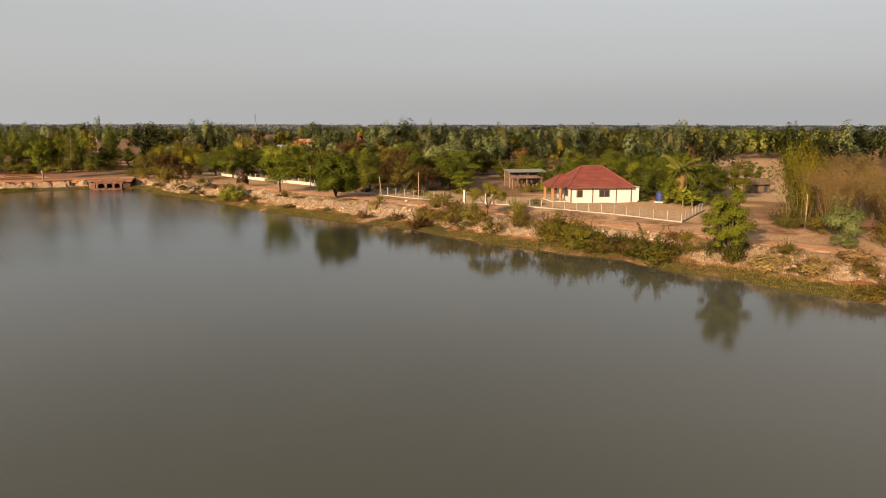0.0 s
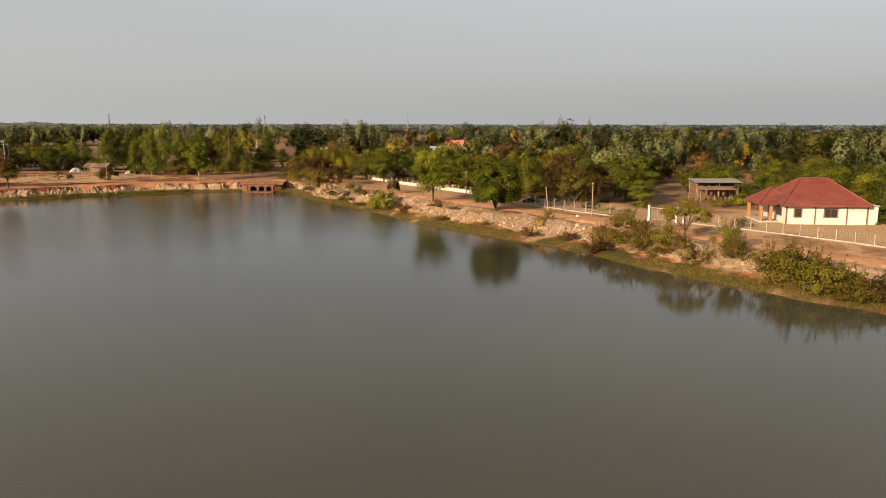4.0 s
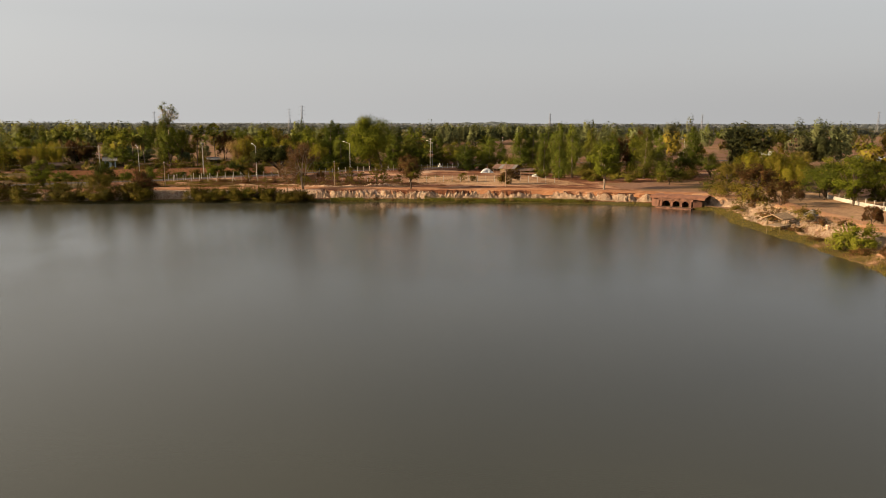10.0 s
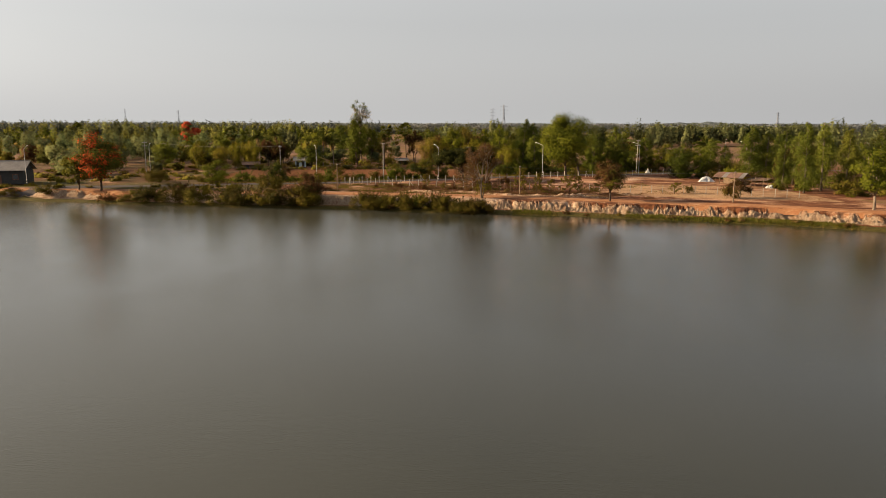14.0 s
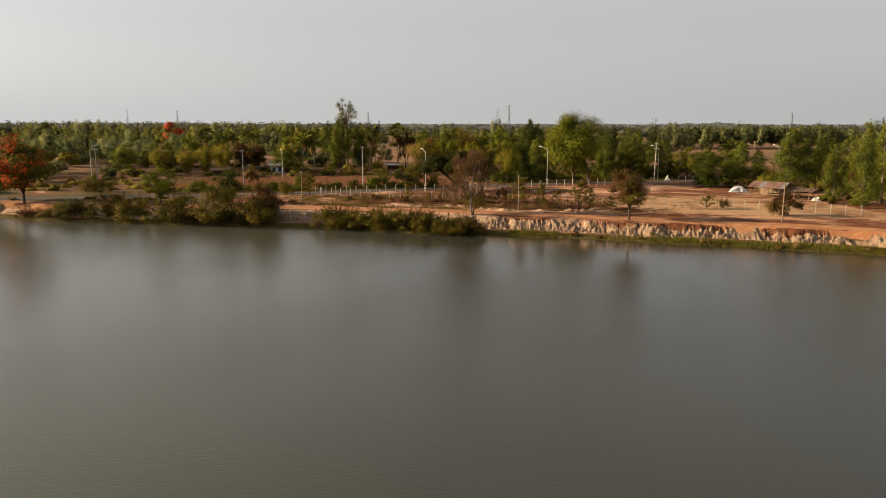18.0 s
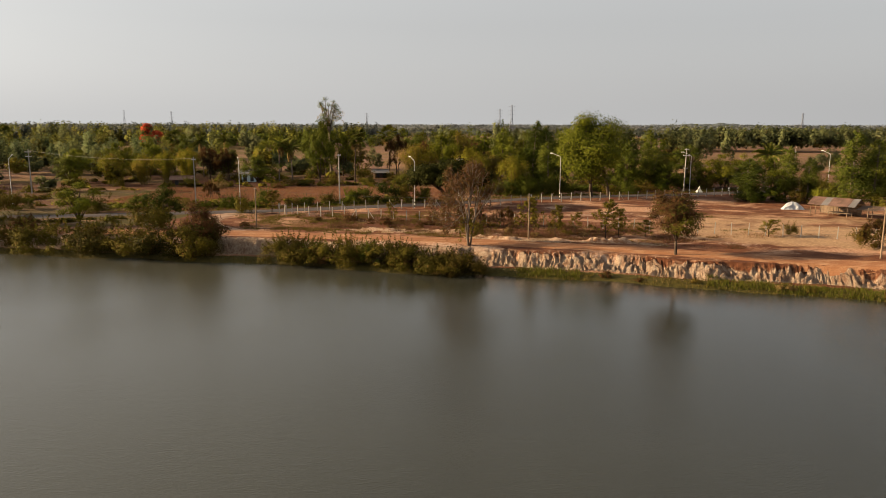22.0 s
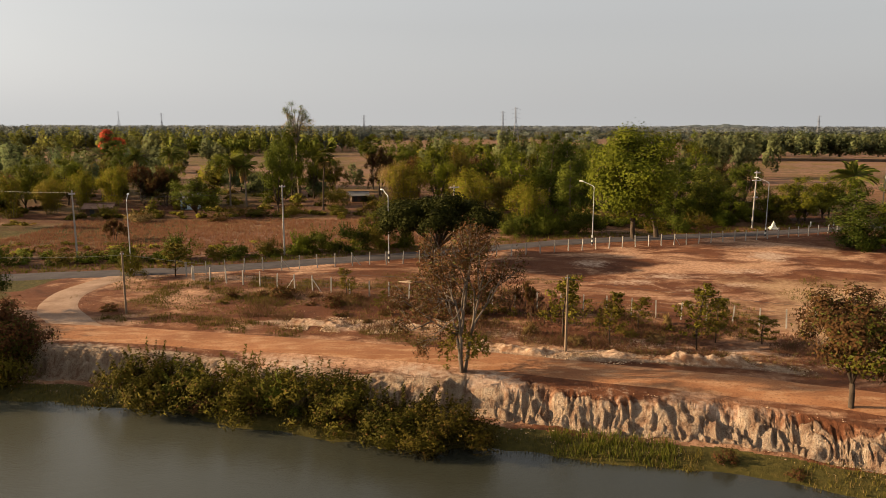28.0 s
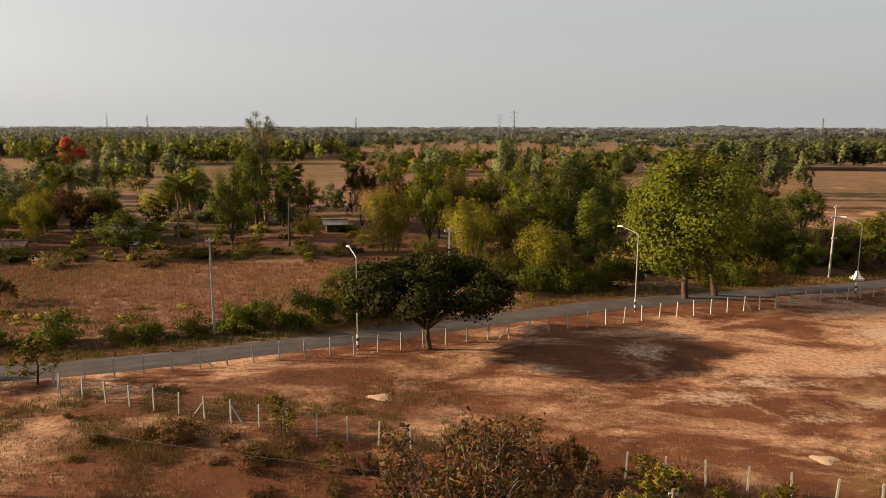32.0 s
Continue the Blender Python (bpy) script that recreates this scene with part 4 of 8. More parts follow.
def palm(kind, x, y, h, r):
    """A palm of that height and crown radius: a slim curved trunk, fronds, and a skirt of dead ones."""
    fan = kind == "sugar"
    k = USED.get(kind, 0)
    USED[kind] = k + 1
    words = "sugar palm with a round head of stiff fan leaves" if fan else "slender coconut palm with drooping feather fronds"
    top = thing("palm_tree", (x, y, ground_at(x, y) - 0.05), words, "palm", "sugar palms" if fan else "coconut palms", "", k * 67.0)
    ht = max(0.8, h - r * (0.75 if fan else 0.5))
    tip = Vector((0.05 * ht * math.cos(k * 2.1), 0.05 * ht * math.sin(k * 2.1), ht))
    part("trunk", Mesh().tube([(0, 0, -0.1), (0, 0, 0.08 * ht), (tip.x * 0.2, tip.y * 0.2, 0.5 * ht), tip], [0.26, 0.17, 0.14, 0.12] if ht > 4 else [0.3, 0.24, 0.2, 0.16], 9), PALEBARK if not fan else BARK, top)
    if kind not in FRONDS:
        FRONDS[kind] = frond_mesh(3.3, fan).mesh("frond", LEAF["palm"])
        FRONDS[kind, 1] = frond_mesh(3.3, fan).mesh("dead_frond", LEAF["straw"])
    nf = 34 if fan else 26
    s = r / (2.2 if fan else 3.1)
    for i in range(nf + 5):
        dead = i >= nf
        f = part("frond", FRONDS[(kind, 1) if dead else kind], None, top, "dead straw-coloured frond" if dead else "")
        u = (i * 0.7549 + 0.13 * k) % 1
        el = -75 + 15 * u if dead else ((-50 + 130 * u) if fan else (-38 + 105 * u ** 1.2))
        f.matrix_basis = pose(tip.x, tip.y, tip.z, (i * 29 % 40) - 20, -el, i * 137.5) @ Matrix.Scale(s * (0.8 + 0.35 * ((i * 0.37) % 1)), 4)
    return top


PROTO, USED, PLANTED = {}, {}, []
KINDS = {
    # kind: form, leaf material, height, radius, leaves a clump, leaf size, variants, words, category, bark
    "mango": ("broad", "dark", 7.0, 3.4, 190, 0.115, 5, "dense dark green round-crowned mango tree", "tree", BARK),
    "green": ("broad", "mid", 8.0, 3.2, 190, 0.115, 5, "green broad-leaved tree with an uneven crown", "tree", BARK),
    "lime": ("broad", "light", 7.5, 3.2, 200, 0.115, 4, "bright yellow-green broad-leaved tree", "tree", BARK),
    "rusty": ("twiggy", "brown", 6.0, 2.8, 26, 0.12, 4, "half-bare tree with rusty brown leaves", "tree", BARK),
    "euca": ("column", "euca", 13.0, 1.9, 260, 0.11, 5, "tall narrow eucalyptus tree with hanging foliage", "tree", PALEBARK),
    "bush": ("bush", "scrub", 2.4, 1.9, 110, 0.095, 4, "olive-brown leafy shrub rooted in bare earth", "shrub", BARK),
    "darkbush": ("bush", "olive", 2.6, 2.2, 130, 0.105, 4, "dense olive-green leafy shrub", "shrub", BARK),
    "bankbush": ("bush", "bank", 2.4, 1.9, 190, 0.085, 4, "olive-brown fine-leaved shrub hanging over the water", "shrub", BARK),
    "bankolive": ("bush", "bank", 2.6, 2.2, 200, 0.095, 4, "olive-green fine-leaved shrub hanging over the water", "shrub", BARK),
    "hedgebush": ("bush", "dark", 2.6, 2.2, 170, 0.1, 4, "dark green leafy shrub on the road verge", "shrub", BARK),
    "limebush": ("bush", "light", 2.4, 1.8, 200, 0.11, 2, "bright yellow-green leafy shrub", "shrub", BARK),
    "drybush": ("bush", "brown", 1.6, 1.3, 70, 0.10, 4, "dry brown scrubby low shrub", "shrub", BARK),
    "strawbush": ("bush", "straw", 1.6, 1.5, 80, 0.12, 3, "clump of dry straw-coloured brush", "shrub", BARK),
    "greybush": ("bush", "blue", 4.2, 2.2, 330, 0.11, 2, "grey-green feathery tall shrub", "shrub", BARK),
    "sapling": ("wispy", "sapling", 3.6, 1.2, 22, 0.080, 5, "young thin-stemmed tree with sparse leaves", "tree", BARK),
    "weed": ("twiggy", "litter", 2.6, 0.9, 9, 0.075, 4, "tall withered reddish-brown weed", "weed", BARK),
    "orange": ("broad", "autumn", 7.5, 3.2, 200, 0.11, 3, "tree with yellowing autumn-coloured leaves", "tree", BARK),
}


def plant(kind, x, y, h, r, lift=None):
    """One tree or shrub of that kind, height and crown radius."""
    if kind in ("coconut", "sugar"):
        return palm(kind, x, y, h, r)
    z = ground_at(x, y) if lift is None else lift
    k = USED.get(kind, 0)
    USED[kind] = k + 1
    turn = (k * 137.5) % 360
    if kind in ("bamboo", "tanbamboo"):
        var, H0, R0 = k % 2, 8.0, 4.2
        words, cat, group = ("yellow-green arching bamboo clump", "bamboo", "bamboo clumps") if kind == "bamboo" else ("dry tan feathery bamboo clump", "bamboo", "dry bamboo clumps")
    else:
        form, leaf, H0, R0, per, size, nv, words, cat, bark = KINDS[kind]
        var, group = k % nv, words.split(" ", 1)[1] + " group"
    m = pose(x, y, z - 0.05, 0, 0, turn) @ Matrix.Diagonal((r / R0, r / R0, h / H0, 1))
    if (kind, var) not in PROTO:
        top = thing("weed_plant" if cat == "weed" else "shrub" if cat == "shrub" else ("bamboo_clump" if cat == "bamboo" else "tree"), (x, y, z), words, cat, group)
        if cat == "bamboo":
            tk, lf = bamboo_mesh(60 + var, H0, R0) if kind == "bamboo" else bamboo_mesh(62 + var, H0, R0, 20000, 0.095)
            leaf, bark = ("bamboo" if kind == "bamboo" else "tan"), CULM
        else:
            tk, lf = tree_mesh(100 + 7 * len(PROTO), H0, R0, form, leaf, per, size)
        if cat == "bamboo":
            for c in tk:
                part("culm", c, bark, top)
        else:
            part("stem" if cat in ("shrub", "weed") else "trunk", tk.mesh("trunk", bark, True), None, top)
        part("crown", fast_mesh("crown", lf[0], lf[1], LEAF[leaf], lf[2]), None, top)
        top.matrix_basis = m
        PROTO[kind, var] = top
        return top
    ob = copy_thing(PROTO[kind, var], m)
    ob.matrix_basis = m
    return ob


def hero(name, x, y, H, R, form, leaf, per, size, n, words, seed, bark=BARK, trunk_h=None, extra=None):
    """A tree seen well, with a crown of its own."""
    top = thing(name, (x, y, ground_at(x, y) - 0.05), words, "tree")
    tk, lf = tree_mesh(seed, H, R, form, leaf, per, size, bark, n, trunk_h)
    part("trunk", tk.mesh("trunk", bark, True), None, top)
    part("crown", fast_mesh("crown", lf[0], lf[1], LEAF[leaf], lf[2]), None, top)
    if extra:
        tk2, lf2 = tree_mesh(seed + 1, H * extra[1], R * extra[2], form, extra[0], int(per * extra[3]), size, bark, n, trunk_h)
        part("crown", fast_mesh("crown", lf2[0], lf2[1], LEAF[extra[0]], lf2[2]), None, top, extra[4])
    return top


# the trees that stand out
BIG = hero("tree", 26.3, 89, 16.0, 7.6, "broad", "mid", 330, 0.18, 84, "large full-crowned green tree with two trunks beside the road", 5, BARK, 2.6, ("light", 1.0, 1.0, 0.25, "yellower outer leaves"))
part("trunk", Mesh().tube([(3.6, 1.2, -0.2), (3.3, 1.1, 1.6), (2.6, 0.8, 4.0), (1.6, 0.3, 7.5), (1.2, 0, 10.5)], [0.42, 0.30, 0.27, 0.2, 0.08], 9), BARK, BIG)
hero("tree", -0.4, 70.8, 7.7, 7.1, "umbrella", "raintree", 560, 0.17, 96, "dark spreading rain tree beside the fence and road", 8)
hero("tree", 25.2, 27.3, 7.9, 3.1, "broad", "brown", 260, 0.10, 46, "small reddish-brown and green tree at the edge of the bank", 12, BARK, 1.5, ("olive", 0.8, 0.8, 0.3, "green leaves"))
hero("tree", 2.8, 32.6, 10.0, 4.3, "twiggy", "tuft", 22, 0.115, 4, "half-bare tree with rusty hanging leaves on the bank edge", 29, PALEBARK, None, ("sapling", 0.34, 0.42, 0.35, "green shoots round the stem"))
hero("tree", 64.5, 15.5, 10.4, 4.0, "broad", "mid", 170, 0.16, 44, "pale yellow-green tree with a forked trunk on the bank", 21, PALEBARK, 2.2)
hero("tree", 68.4, -60.2, 7.4, 4.6, "broad", "mid", 300, 0.16, 26, "spreading green tree leaning over the bank", 27, BARK, 2.4)
hero("tree", 65.6, -77.0, 8.8, 4.6, "broad", "mid", 420, 0.17, 56, "large dark green tree at the pond's edge", 31, BARK, 0.4, ("dark", 0.96, 0.95, 0.35, "darker inner leaves"))
hero("tree", 43.0, -150.4, 9.0, 2.8, "broad", "mid", 300, 0.115, 54, "dense green tree standing at the water's edge", 35, BARK, 0.7)
hero("tree", 56.5, -113.5, 4.6, 3.4, "umbrella", "sapling", 330, 0.09, 26, "thin spreading tree over the bank in front of the gate", 37, BARK)
hero("tree", -75, 46.5, 10.8, 5.4, "broad", "dark", 250, 0.19, 46, "flame tree with red-orange blossom on top", 39, BARK, 1.6, ("red", 1.03, 0.97, 0.42, "red-orange blossom"))
hero("tree", -80.2, 47.5, 9.6, 3.6, "broad", "mid", 260, 0.18, 22, "green tree beside the flame tree", 43)
hero("tree", -34.6, 144.5, 20.8, 3.9, "broad", "blue", 150, 0.12, 30, "tall thin tree with sparse pale foliage", 47, PALEBARK, 11.5, ("tan", 0.98, 1.0, 0.35, "dry leaves"))
for k, x_, y_, h_, r_ in (("green", -35.4, 141.4, 15.0, 4.0), ("green", -31.2, 143.0, 13.0, 3.6), ("euca", -37.0, 147.0, 14.5, 3.0)):
    plant(k, x_, y_, h_, r_)
hero("tree", -139.6, 268, 12.5, 6.2, "broad", "forest", 110, 0.35, 30, "distant flame tree in red bloom", 51, BARK, None, ("coral", 1.10, 1.06, 2.8, "red blossom"))

hero("tree", -29.2, 34.4, 6.4, 3.2, "broad", "brown", 210, 0.10, 46, "low bushy tree with rusty leaves over the water", 61, BARK, 0.5, ("olive", 0.8, 0.9, 0.4, "olive lower leaves"))

# north of the road: palms, farm trees and bamboo
for k, x_, y_, h_, r_ in (
        ("green", -32, 117, 12.8, 3.6), ("mango", -44.6, 110.4, 7.6, 4.6), ("lime", -52, 158, 11, 4.0), ("sugar", -24.4, 120.4, 12.6, 2.9), ("sugar", -21, 165, 13, 3.2),
        ("coconut", -44.6, 128.1, 10.1, 2.5), ("coconut", -41.0, 126.9, 9.2, 2.5), ("coconut", -64.5, 146.6, 10.8, 2.5), ("coconut", -67.4, 138.2, 10.4, 2.5), ("darkbush", -24.3, 131.4, 4.6, 3.2),
        ("bamboo", -8.7, 117.0, 10.2, 4.8), ("green", -2.9, 121, 14.0, 4.4), ("orange", 0.6, 126, 13.2, 4.6), ("rusty", -16.8, 144.8, 10.8, 4.2), ("rusty", -9, 133, 9.6, 3.8), ("rusty", 4, 135, 10, 3.8), ("tanbamboo", -12, 138, 9.5, 4.4)):
    plant(k, x_, y_, h_, r_)
for k, x_, y_, h_, r_ in (
        ("bamboo", 11.6, 94.6, 8.4, 4.0), ("bamboo", 3, 109, 9.5, 4.4), ("limebush", 14.5, 92.8, 4.8, 2.2), ("euca", 17.7, 121, 15.2, 3.4), ("euca", 21.5, 122.5, 14, 3.2),
        ("euca", 24.5, 127, 12, 3.0), ("green", 12, 118, 12, 4.4), ("orange", 8, 113, 9.5, 4.0), ("euca", 20.5, 112.9, 10.4, 2.6), ("mango", 30, 119, 9, 4.2),
        ("euca", 33, 130, 13, 3.0), ("green", 38, 114, 9, 3.8), ("mango", 46, 120, 9, 4), ("orange", 44, 112, 8.6, 3.6), ("euca", 42, 108, 9.6, 2.8), ("mango", 55.4, 126, 10.6, 4.2)):
    plant(k, x_, y_, h_, r_)
for k, x_, y_, h_, r_ in (
        ("bamboo", -75.5, 106, 8.0, 3.4), ("bamboo", -71.5, 112, 7.4, 3.0), ("bamboo", -68.5, 117, 8.4, 3.6), ("bamboo", -65.5, 123, 8.4, 3.6), ("bamboo", -70.6, 134.2, 8.4, 3.6),
        ("bamboo", -88.3, 140.9, 8, 4.0), ("rusty", -62, 128, 8.0, 3.8), ("sugar", -84, 160, 12, 3), ("sugar", -160, 200, 13, 3.4), ("euca", -45.7, 168, 13, 3.4),
        ("green", -12, 150, 12, 4.6), ("orange", -28, 150, 9, 4), ("green", -45.7, 174, 13, 4.4), ("strawbush", -52, 104, 2.0, 2.6), ("drybush", -30, 118, 2, 2.2)):
    plant(k, x_, y_, h_, r_)
for k, x_, y_, h_, r_ in (
        ("green", -80, 118, 9.5, 4.0), ("lime", -77, 127, 10.5, 4.0), ("green", -86, 131, 10, 4.2), ("lime", -92, 121, 9, 4.0), ("green", -74, 143, 11, 4.0),
        ("lime", -60, 136, 8.5, 3.4), ("rusty", -57, 127, 7.5, 3.2), ("green", -88, 110, 7.5, 3.6), ("lime", -55, 150, 10, 3.8), ("orange", -80, 150, 10, 4.0)):
    plant(k, x_, y_, h_, r_)
# shrubs along the far edge of the paddy
for k, x_, y_, h_, r_ in (
        ("darkbush", -60, 108, 2.4, 2.6), ("darkbush", -54, 110, 1.8, 2.4), ("bush", -38, 113, 2.0, 2.4), ("darkbush", -34, 111, 1.8, 2.6), ("darkbush", -28, 113, 2.6, 2.4),
        ("darkbush", -20, 114, 2.2, 2.6), ("bush", -15, 113, 2.6, 2.4), ("darkbush", -12, 122, 3.2, 2.8), ("darkbush", -3, 113, 2.8, 2.8), ("darkbush", 7, 105, 3.0, 3.0),
        ("bush", 2, 101, 2.6, 2.6), ("darkbush", 14, 104, 2.0, 3.4), ("darkbush", 22, 108, 3.0, 3.0), ("bush", 30, 110, 3.2, 3.0)):
    plant(k, x_, y_, h_, r_)
# the hedge of shrubs on the far side of the road
for k, x_, y_, h_, r_ in (
        ("hedgebush", -31.9, 71.4, 3.4, 2.6), ("bush", -27.5, 71.5, 1.8, 1.6), ("hedgebush", -25.5, 72.0, 1.9, 2.0), ("bush", -21.5, 73.2, 2.6, 2.0), ("limebush", -18.2, 74.8, 2.9, 1.6),
        ("hedgebush", -15.5, 75.6, 3.4, 2.4), ("hedgebush", -12.2, 77.2, 3.9, 2.6), ("bush", -9.6, 78.6, 3.8, 2.2), ("green", -9.2, 81, 5.0, 2.4), ("hedgebush", -5.5, 80.5, 3.0, 2.2),
        ("hedgebush", 9.5, 90.5, 3.0, 2.6), ("hedgebush", 14, 91.6, 3.4, 2.6), ("hedgebush", 18.5, 94, 2.8, 2.6), ("strawbush", 24, 106, 2.4, 4), ("bush", 31, 97, 2.2, 2.2)):
    plant(k, x_, y_, h_, r_)
for k, x_, y_, h_, r_ in (
        ("hedgebush", 35, 98.5, 3.0, 2.8), ("bush", 39, 101, 2.6, 2.4), ("limebush", 44, 104.5, 3.0, 2.6), ("bush", 54, 106, 3.2, 2.8), ("lime", 60, 110.5, 5, 3.0),
        ("bush", 57, 113, 5, 3.6), ("limebush", 50, 109, 3, 2.4), ("green", 66, 115, 7, 3.2), ("hedgebush", -38, 69, 2.2, 2.0), ("bush", -44, 67.5, 1.8, 1.7),
        ("hedgebush", -51, 66, 2.8, 2.4), ("bush", -60, 64, 2.2, 2.2), ("hedgebush", -70, 63, 2.6, 2.2), ("rusty", -46, 84, 3.2, 1.8), ("drybush", -39, 104, 1.4, 2.2)):
    plant(k, x_, y_, h_, r_)
# along the fenced plot and the track
for k, x_, y_, h_, r_ in (
        ("sapling", 10.3, 40.2, 4.9, 2.2), ("sapling", 13.5, 38.6, 4.0, 1.5), ("sapling", 16.6, 43.0, 2.6, 1.3), ("sapling", 19.6, 37.8, 4.8, 2.0), ("sapling", 24.8, 39.2, 2.2, 1.6),
        ("sapling", 21.5, 39.5, 3.6, 1.6), ("sapling", -28.2, 61.0, 3.7, 2.4), ("darkbush", -32.8, 60.6, 3.3, 1.7), ("drybush", -28, 46.5, 0.8, 0.8), ("bush", 43, 40.5, 1.9, 1.3),
        ("sapling", 40, 39.4, 2.2, 1.8), ("bush", 47.5, 31.4, 2.6, 2.0), ("rusty", 49.5, 32, 3.4, 2.2), ("rusty", 8, 47, 2.8, 1.0), ("drybush", -9, 49, 1.3, 1.2), ("drybush", -14.5, 52.5, 1.5, 1.4)):
    plant(k, x_, y_, h_, r_)
# tall withered weeds inside the near fence
for k, x_, y_, h_, r_ in (
        ("weed", 1.6, 47.0, 2.9, 1.0), ("weed", 4.3, 47.8, 3.6, 1.1), ("sapling", 3.0, 47.2, 2.6, 0.9), ("weed", 6.7, 47.8, 2.4, 1.0), ("weed", 5.4, 47.2, 1.6, 1.3),
        ("weed", 0.0, 46.4, 2.3, 0.8), ("sapling", 11.6, 46.8, 2.1, 1.2), ("weed", 2.2, 46.2, 1.4, 1.2), ("sapling", -8.5, 53.0, 2.8, 1.2), ("weed", 8.9, 47.6, 2.0, 0.8)):
    plant(k, x_, y_, h_, r_)
# shrubs that cover the west part of the bank
for k, x_, y_, h_, r_ in (
        ("bankolive", -18.0, 31.8, 3.4, 2.4), ("hedgebush", -15.0, 31.0, 2.8, 2.2), ("bankolive", -11.4, 30.6, 3.3, 2.4), ("hedgebush", -8.2, 29.8, 2.7, 2.0),
        ("bankolive", -5.0, 28.9, 3.1, 2.2)):
    plant(k, x_, y_, h_, r_)
for k, x_, y_, h_, r_ in (
        ("bankbush", -18.9, 31.0, 3.4, 2.4), ("bankolive", -16.5, 30.8, 3.2, 2.8), ("bankbush", -13.2, 30.1, 3.2, 2.8), ("bankolive", -9.8, 29.4, 3.0, 2.6), ("bankbush", -6.6, 29.1, 3.2, 2.8),
        ("bankolive", -3.6, 27.6, 2.9, 2.5), ("bankbush", -0.6, 26.4, 2.6, 2.5), ("bankolive", 1.8, 26.4, 2.7, 2.2), ("bankolive", 2.6, 25.6, 2.5, 2.2), ("bankbush", 0.9, 25.4, 2.2, 2.0), ("bankolive", -1.6, 26.6, 2.3, 2.2), ("strawbush", 0.2, 26.1, 1.0, 1.4),
        ("bankolive", -30.5, 32.8, 4.5, 3.4), ("bankbush", -34, 33.8, 4.5, 3.4), ("bankolive", -38.8, 40.6, 4.4, 3), ("bankbush", -38.5, 34.8, 4.2, 3.4)):
    plant(k, x_, y_, h_, r_)
for k, x_, y_, h_, r_ in (
        ("bankolive", -42.5, 35.4, 4.0, 3.4), ("bankbush", -47, 36.6, 4.0, 3.4), ("bankolive", -51.5, 37.4, 4.0, 3.4), ("bankbush", -56, 38.2, 3.7, 3.2), ("bankolive", -61.5, 38.6, 3.3, 3.4),
        ("bankbush", -66, 39.4, 2.2, 2.8), ("green", -50.1, 45.1, 6.6, 3.0), ("bankbush", -31.5, 36.8, 3.3, 2.2), ("mango", -38.8, 44.6, 6.0, 2.9), ("bankbush", -55, 60.0, 3.3, 2.5),
        ("bankolive", -68, 57.0, 4.1, 2.8), ("bankbush", -86, 45.8, 2.6, 2.5), ("bankbush", -95, 47.8, 2.4, 2.5), ("bankolive", -60, 45.8, 2.0, 2.1), ("bankbush", -104, 48.8, 2.6, 3)):
    plant(k, x_, y_, h_, r_)
# the east bank, from the culvert to the near end
for k, x_, y_, h_, r_ in (
        ("bush", 78, -14, 4.6, 4.2), ("rusty", 83, -8, 6.6, 4.8), ("bush", 81, -3, 3.6, 3.4), ("rusty", 80, -19, 4.5, 3.4), ("darkbush", 86, 6, 3.4, 4.4), ("limebush", 65.0, -50.5, 3.4, 2.9),
        ("bush", 70.5, -36, 2.2, 2.2), ("drybush", 71, -28, 2.0, 2.4), ("rusty", 74, -44, 3.0, 1.6), ("bush", 54.6, -103.6, 3.0, 2.6), ("bush", 56.0, -107.5, 2.6, 2.2),
        ("bush", 52.8, -109.5, 2.8, 2.4), ("drybush", 51.0, -104.5, 2.0, 2.0), ("bush", 51.5, -114.5, 2.6, 2.2), ("strawbush", 49.5, -118, 2.2, 2.2), ("bush", 50.2, -122.0, 3.4, 1.8)):
    plant(k, x_, y_, h_, r_)
for k, x_, y_, h_, r_ in (
        ("bush", 46.9, -129.0, 3.6, 3.2), ("darkbush", 47.2, -132, 2.8, 2.4), ("bush", 45.0, -135.0, 2.9, 2.8), ("bush", 42.6, -142.6, 2.6, 2.9), ("drybush", 45.0, -139.5, 2.0, 2.2),
        ("greybush", 50.2, -161.4, 2.3, 1.4), ("greybush", 58.8, -161.0, 5.0, 2.5), ("darkbush", 66, -154.5, 3.2, 2.6), ("darkbush", 62.5, -158.5, 2.6, 2.6), ("bush", 54, -166, 3.2, 3.0),
        ("darkbush", 59, -168, 3.6, 3.6), ("bush", 34.0, -164.2, 1.5, 1.8), ("strawbush", 41.5, -155, 1.6, 2.6), ("strawbush", 39.5, -159, 1.5, 2.4), ("strawbush", 42.5, -163, 1.4, 2.2)):
    plant(k, x_, y_, h_, r_)
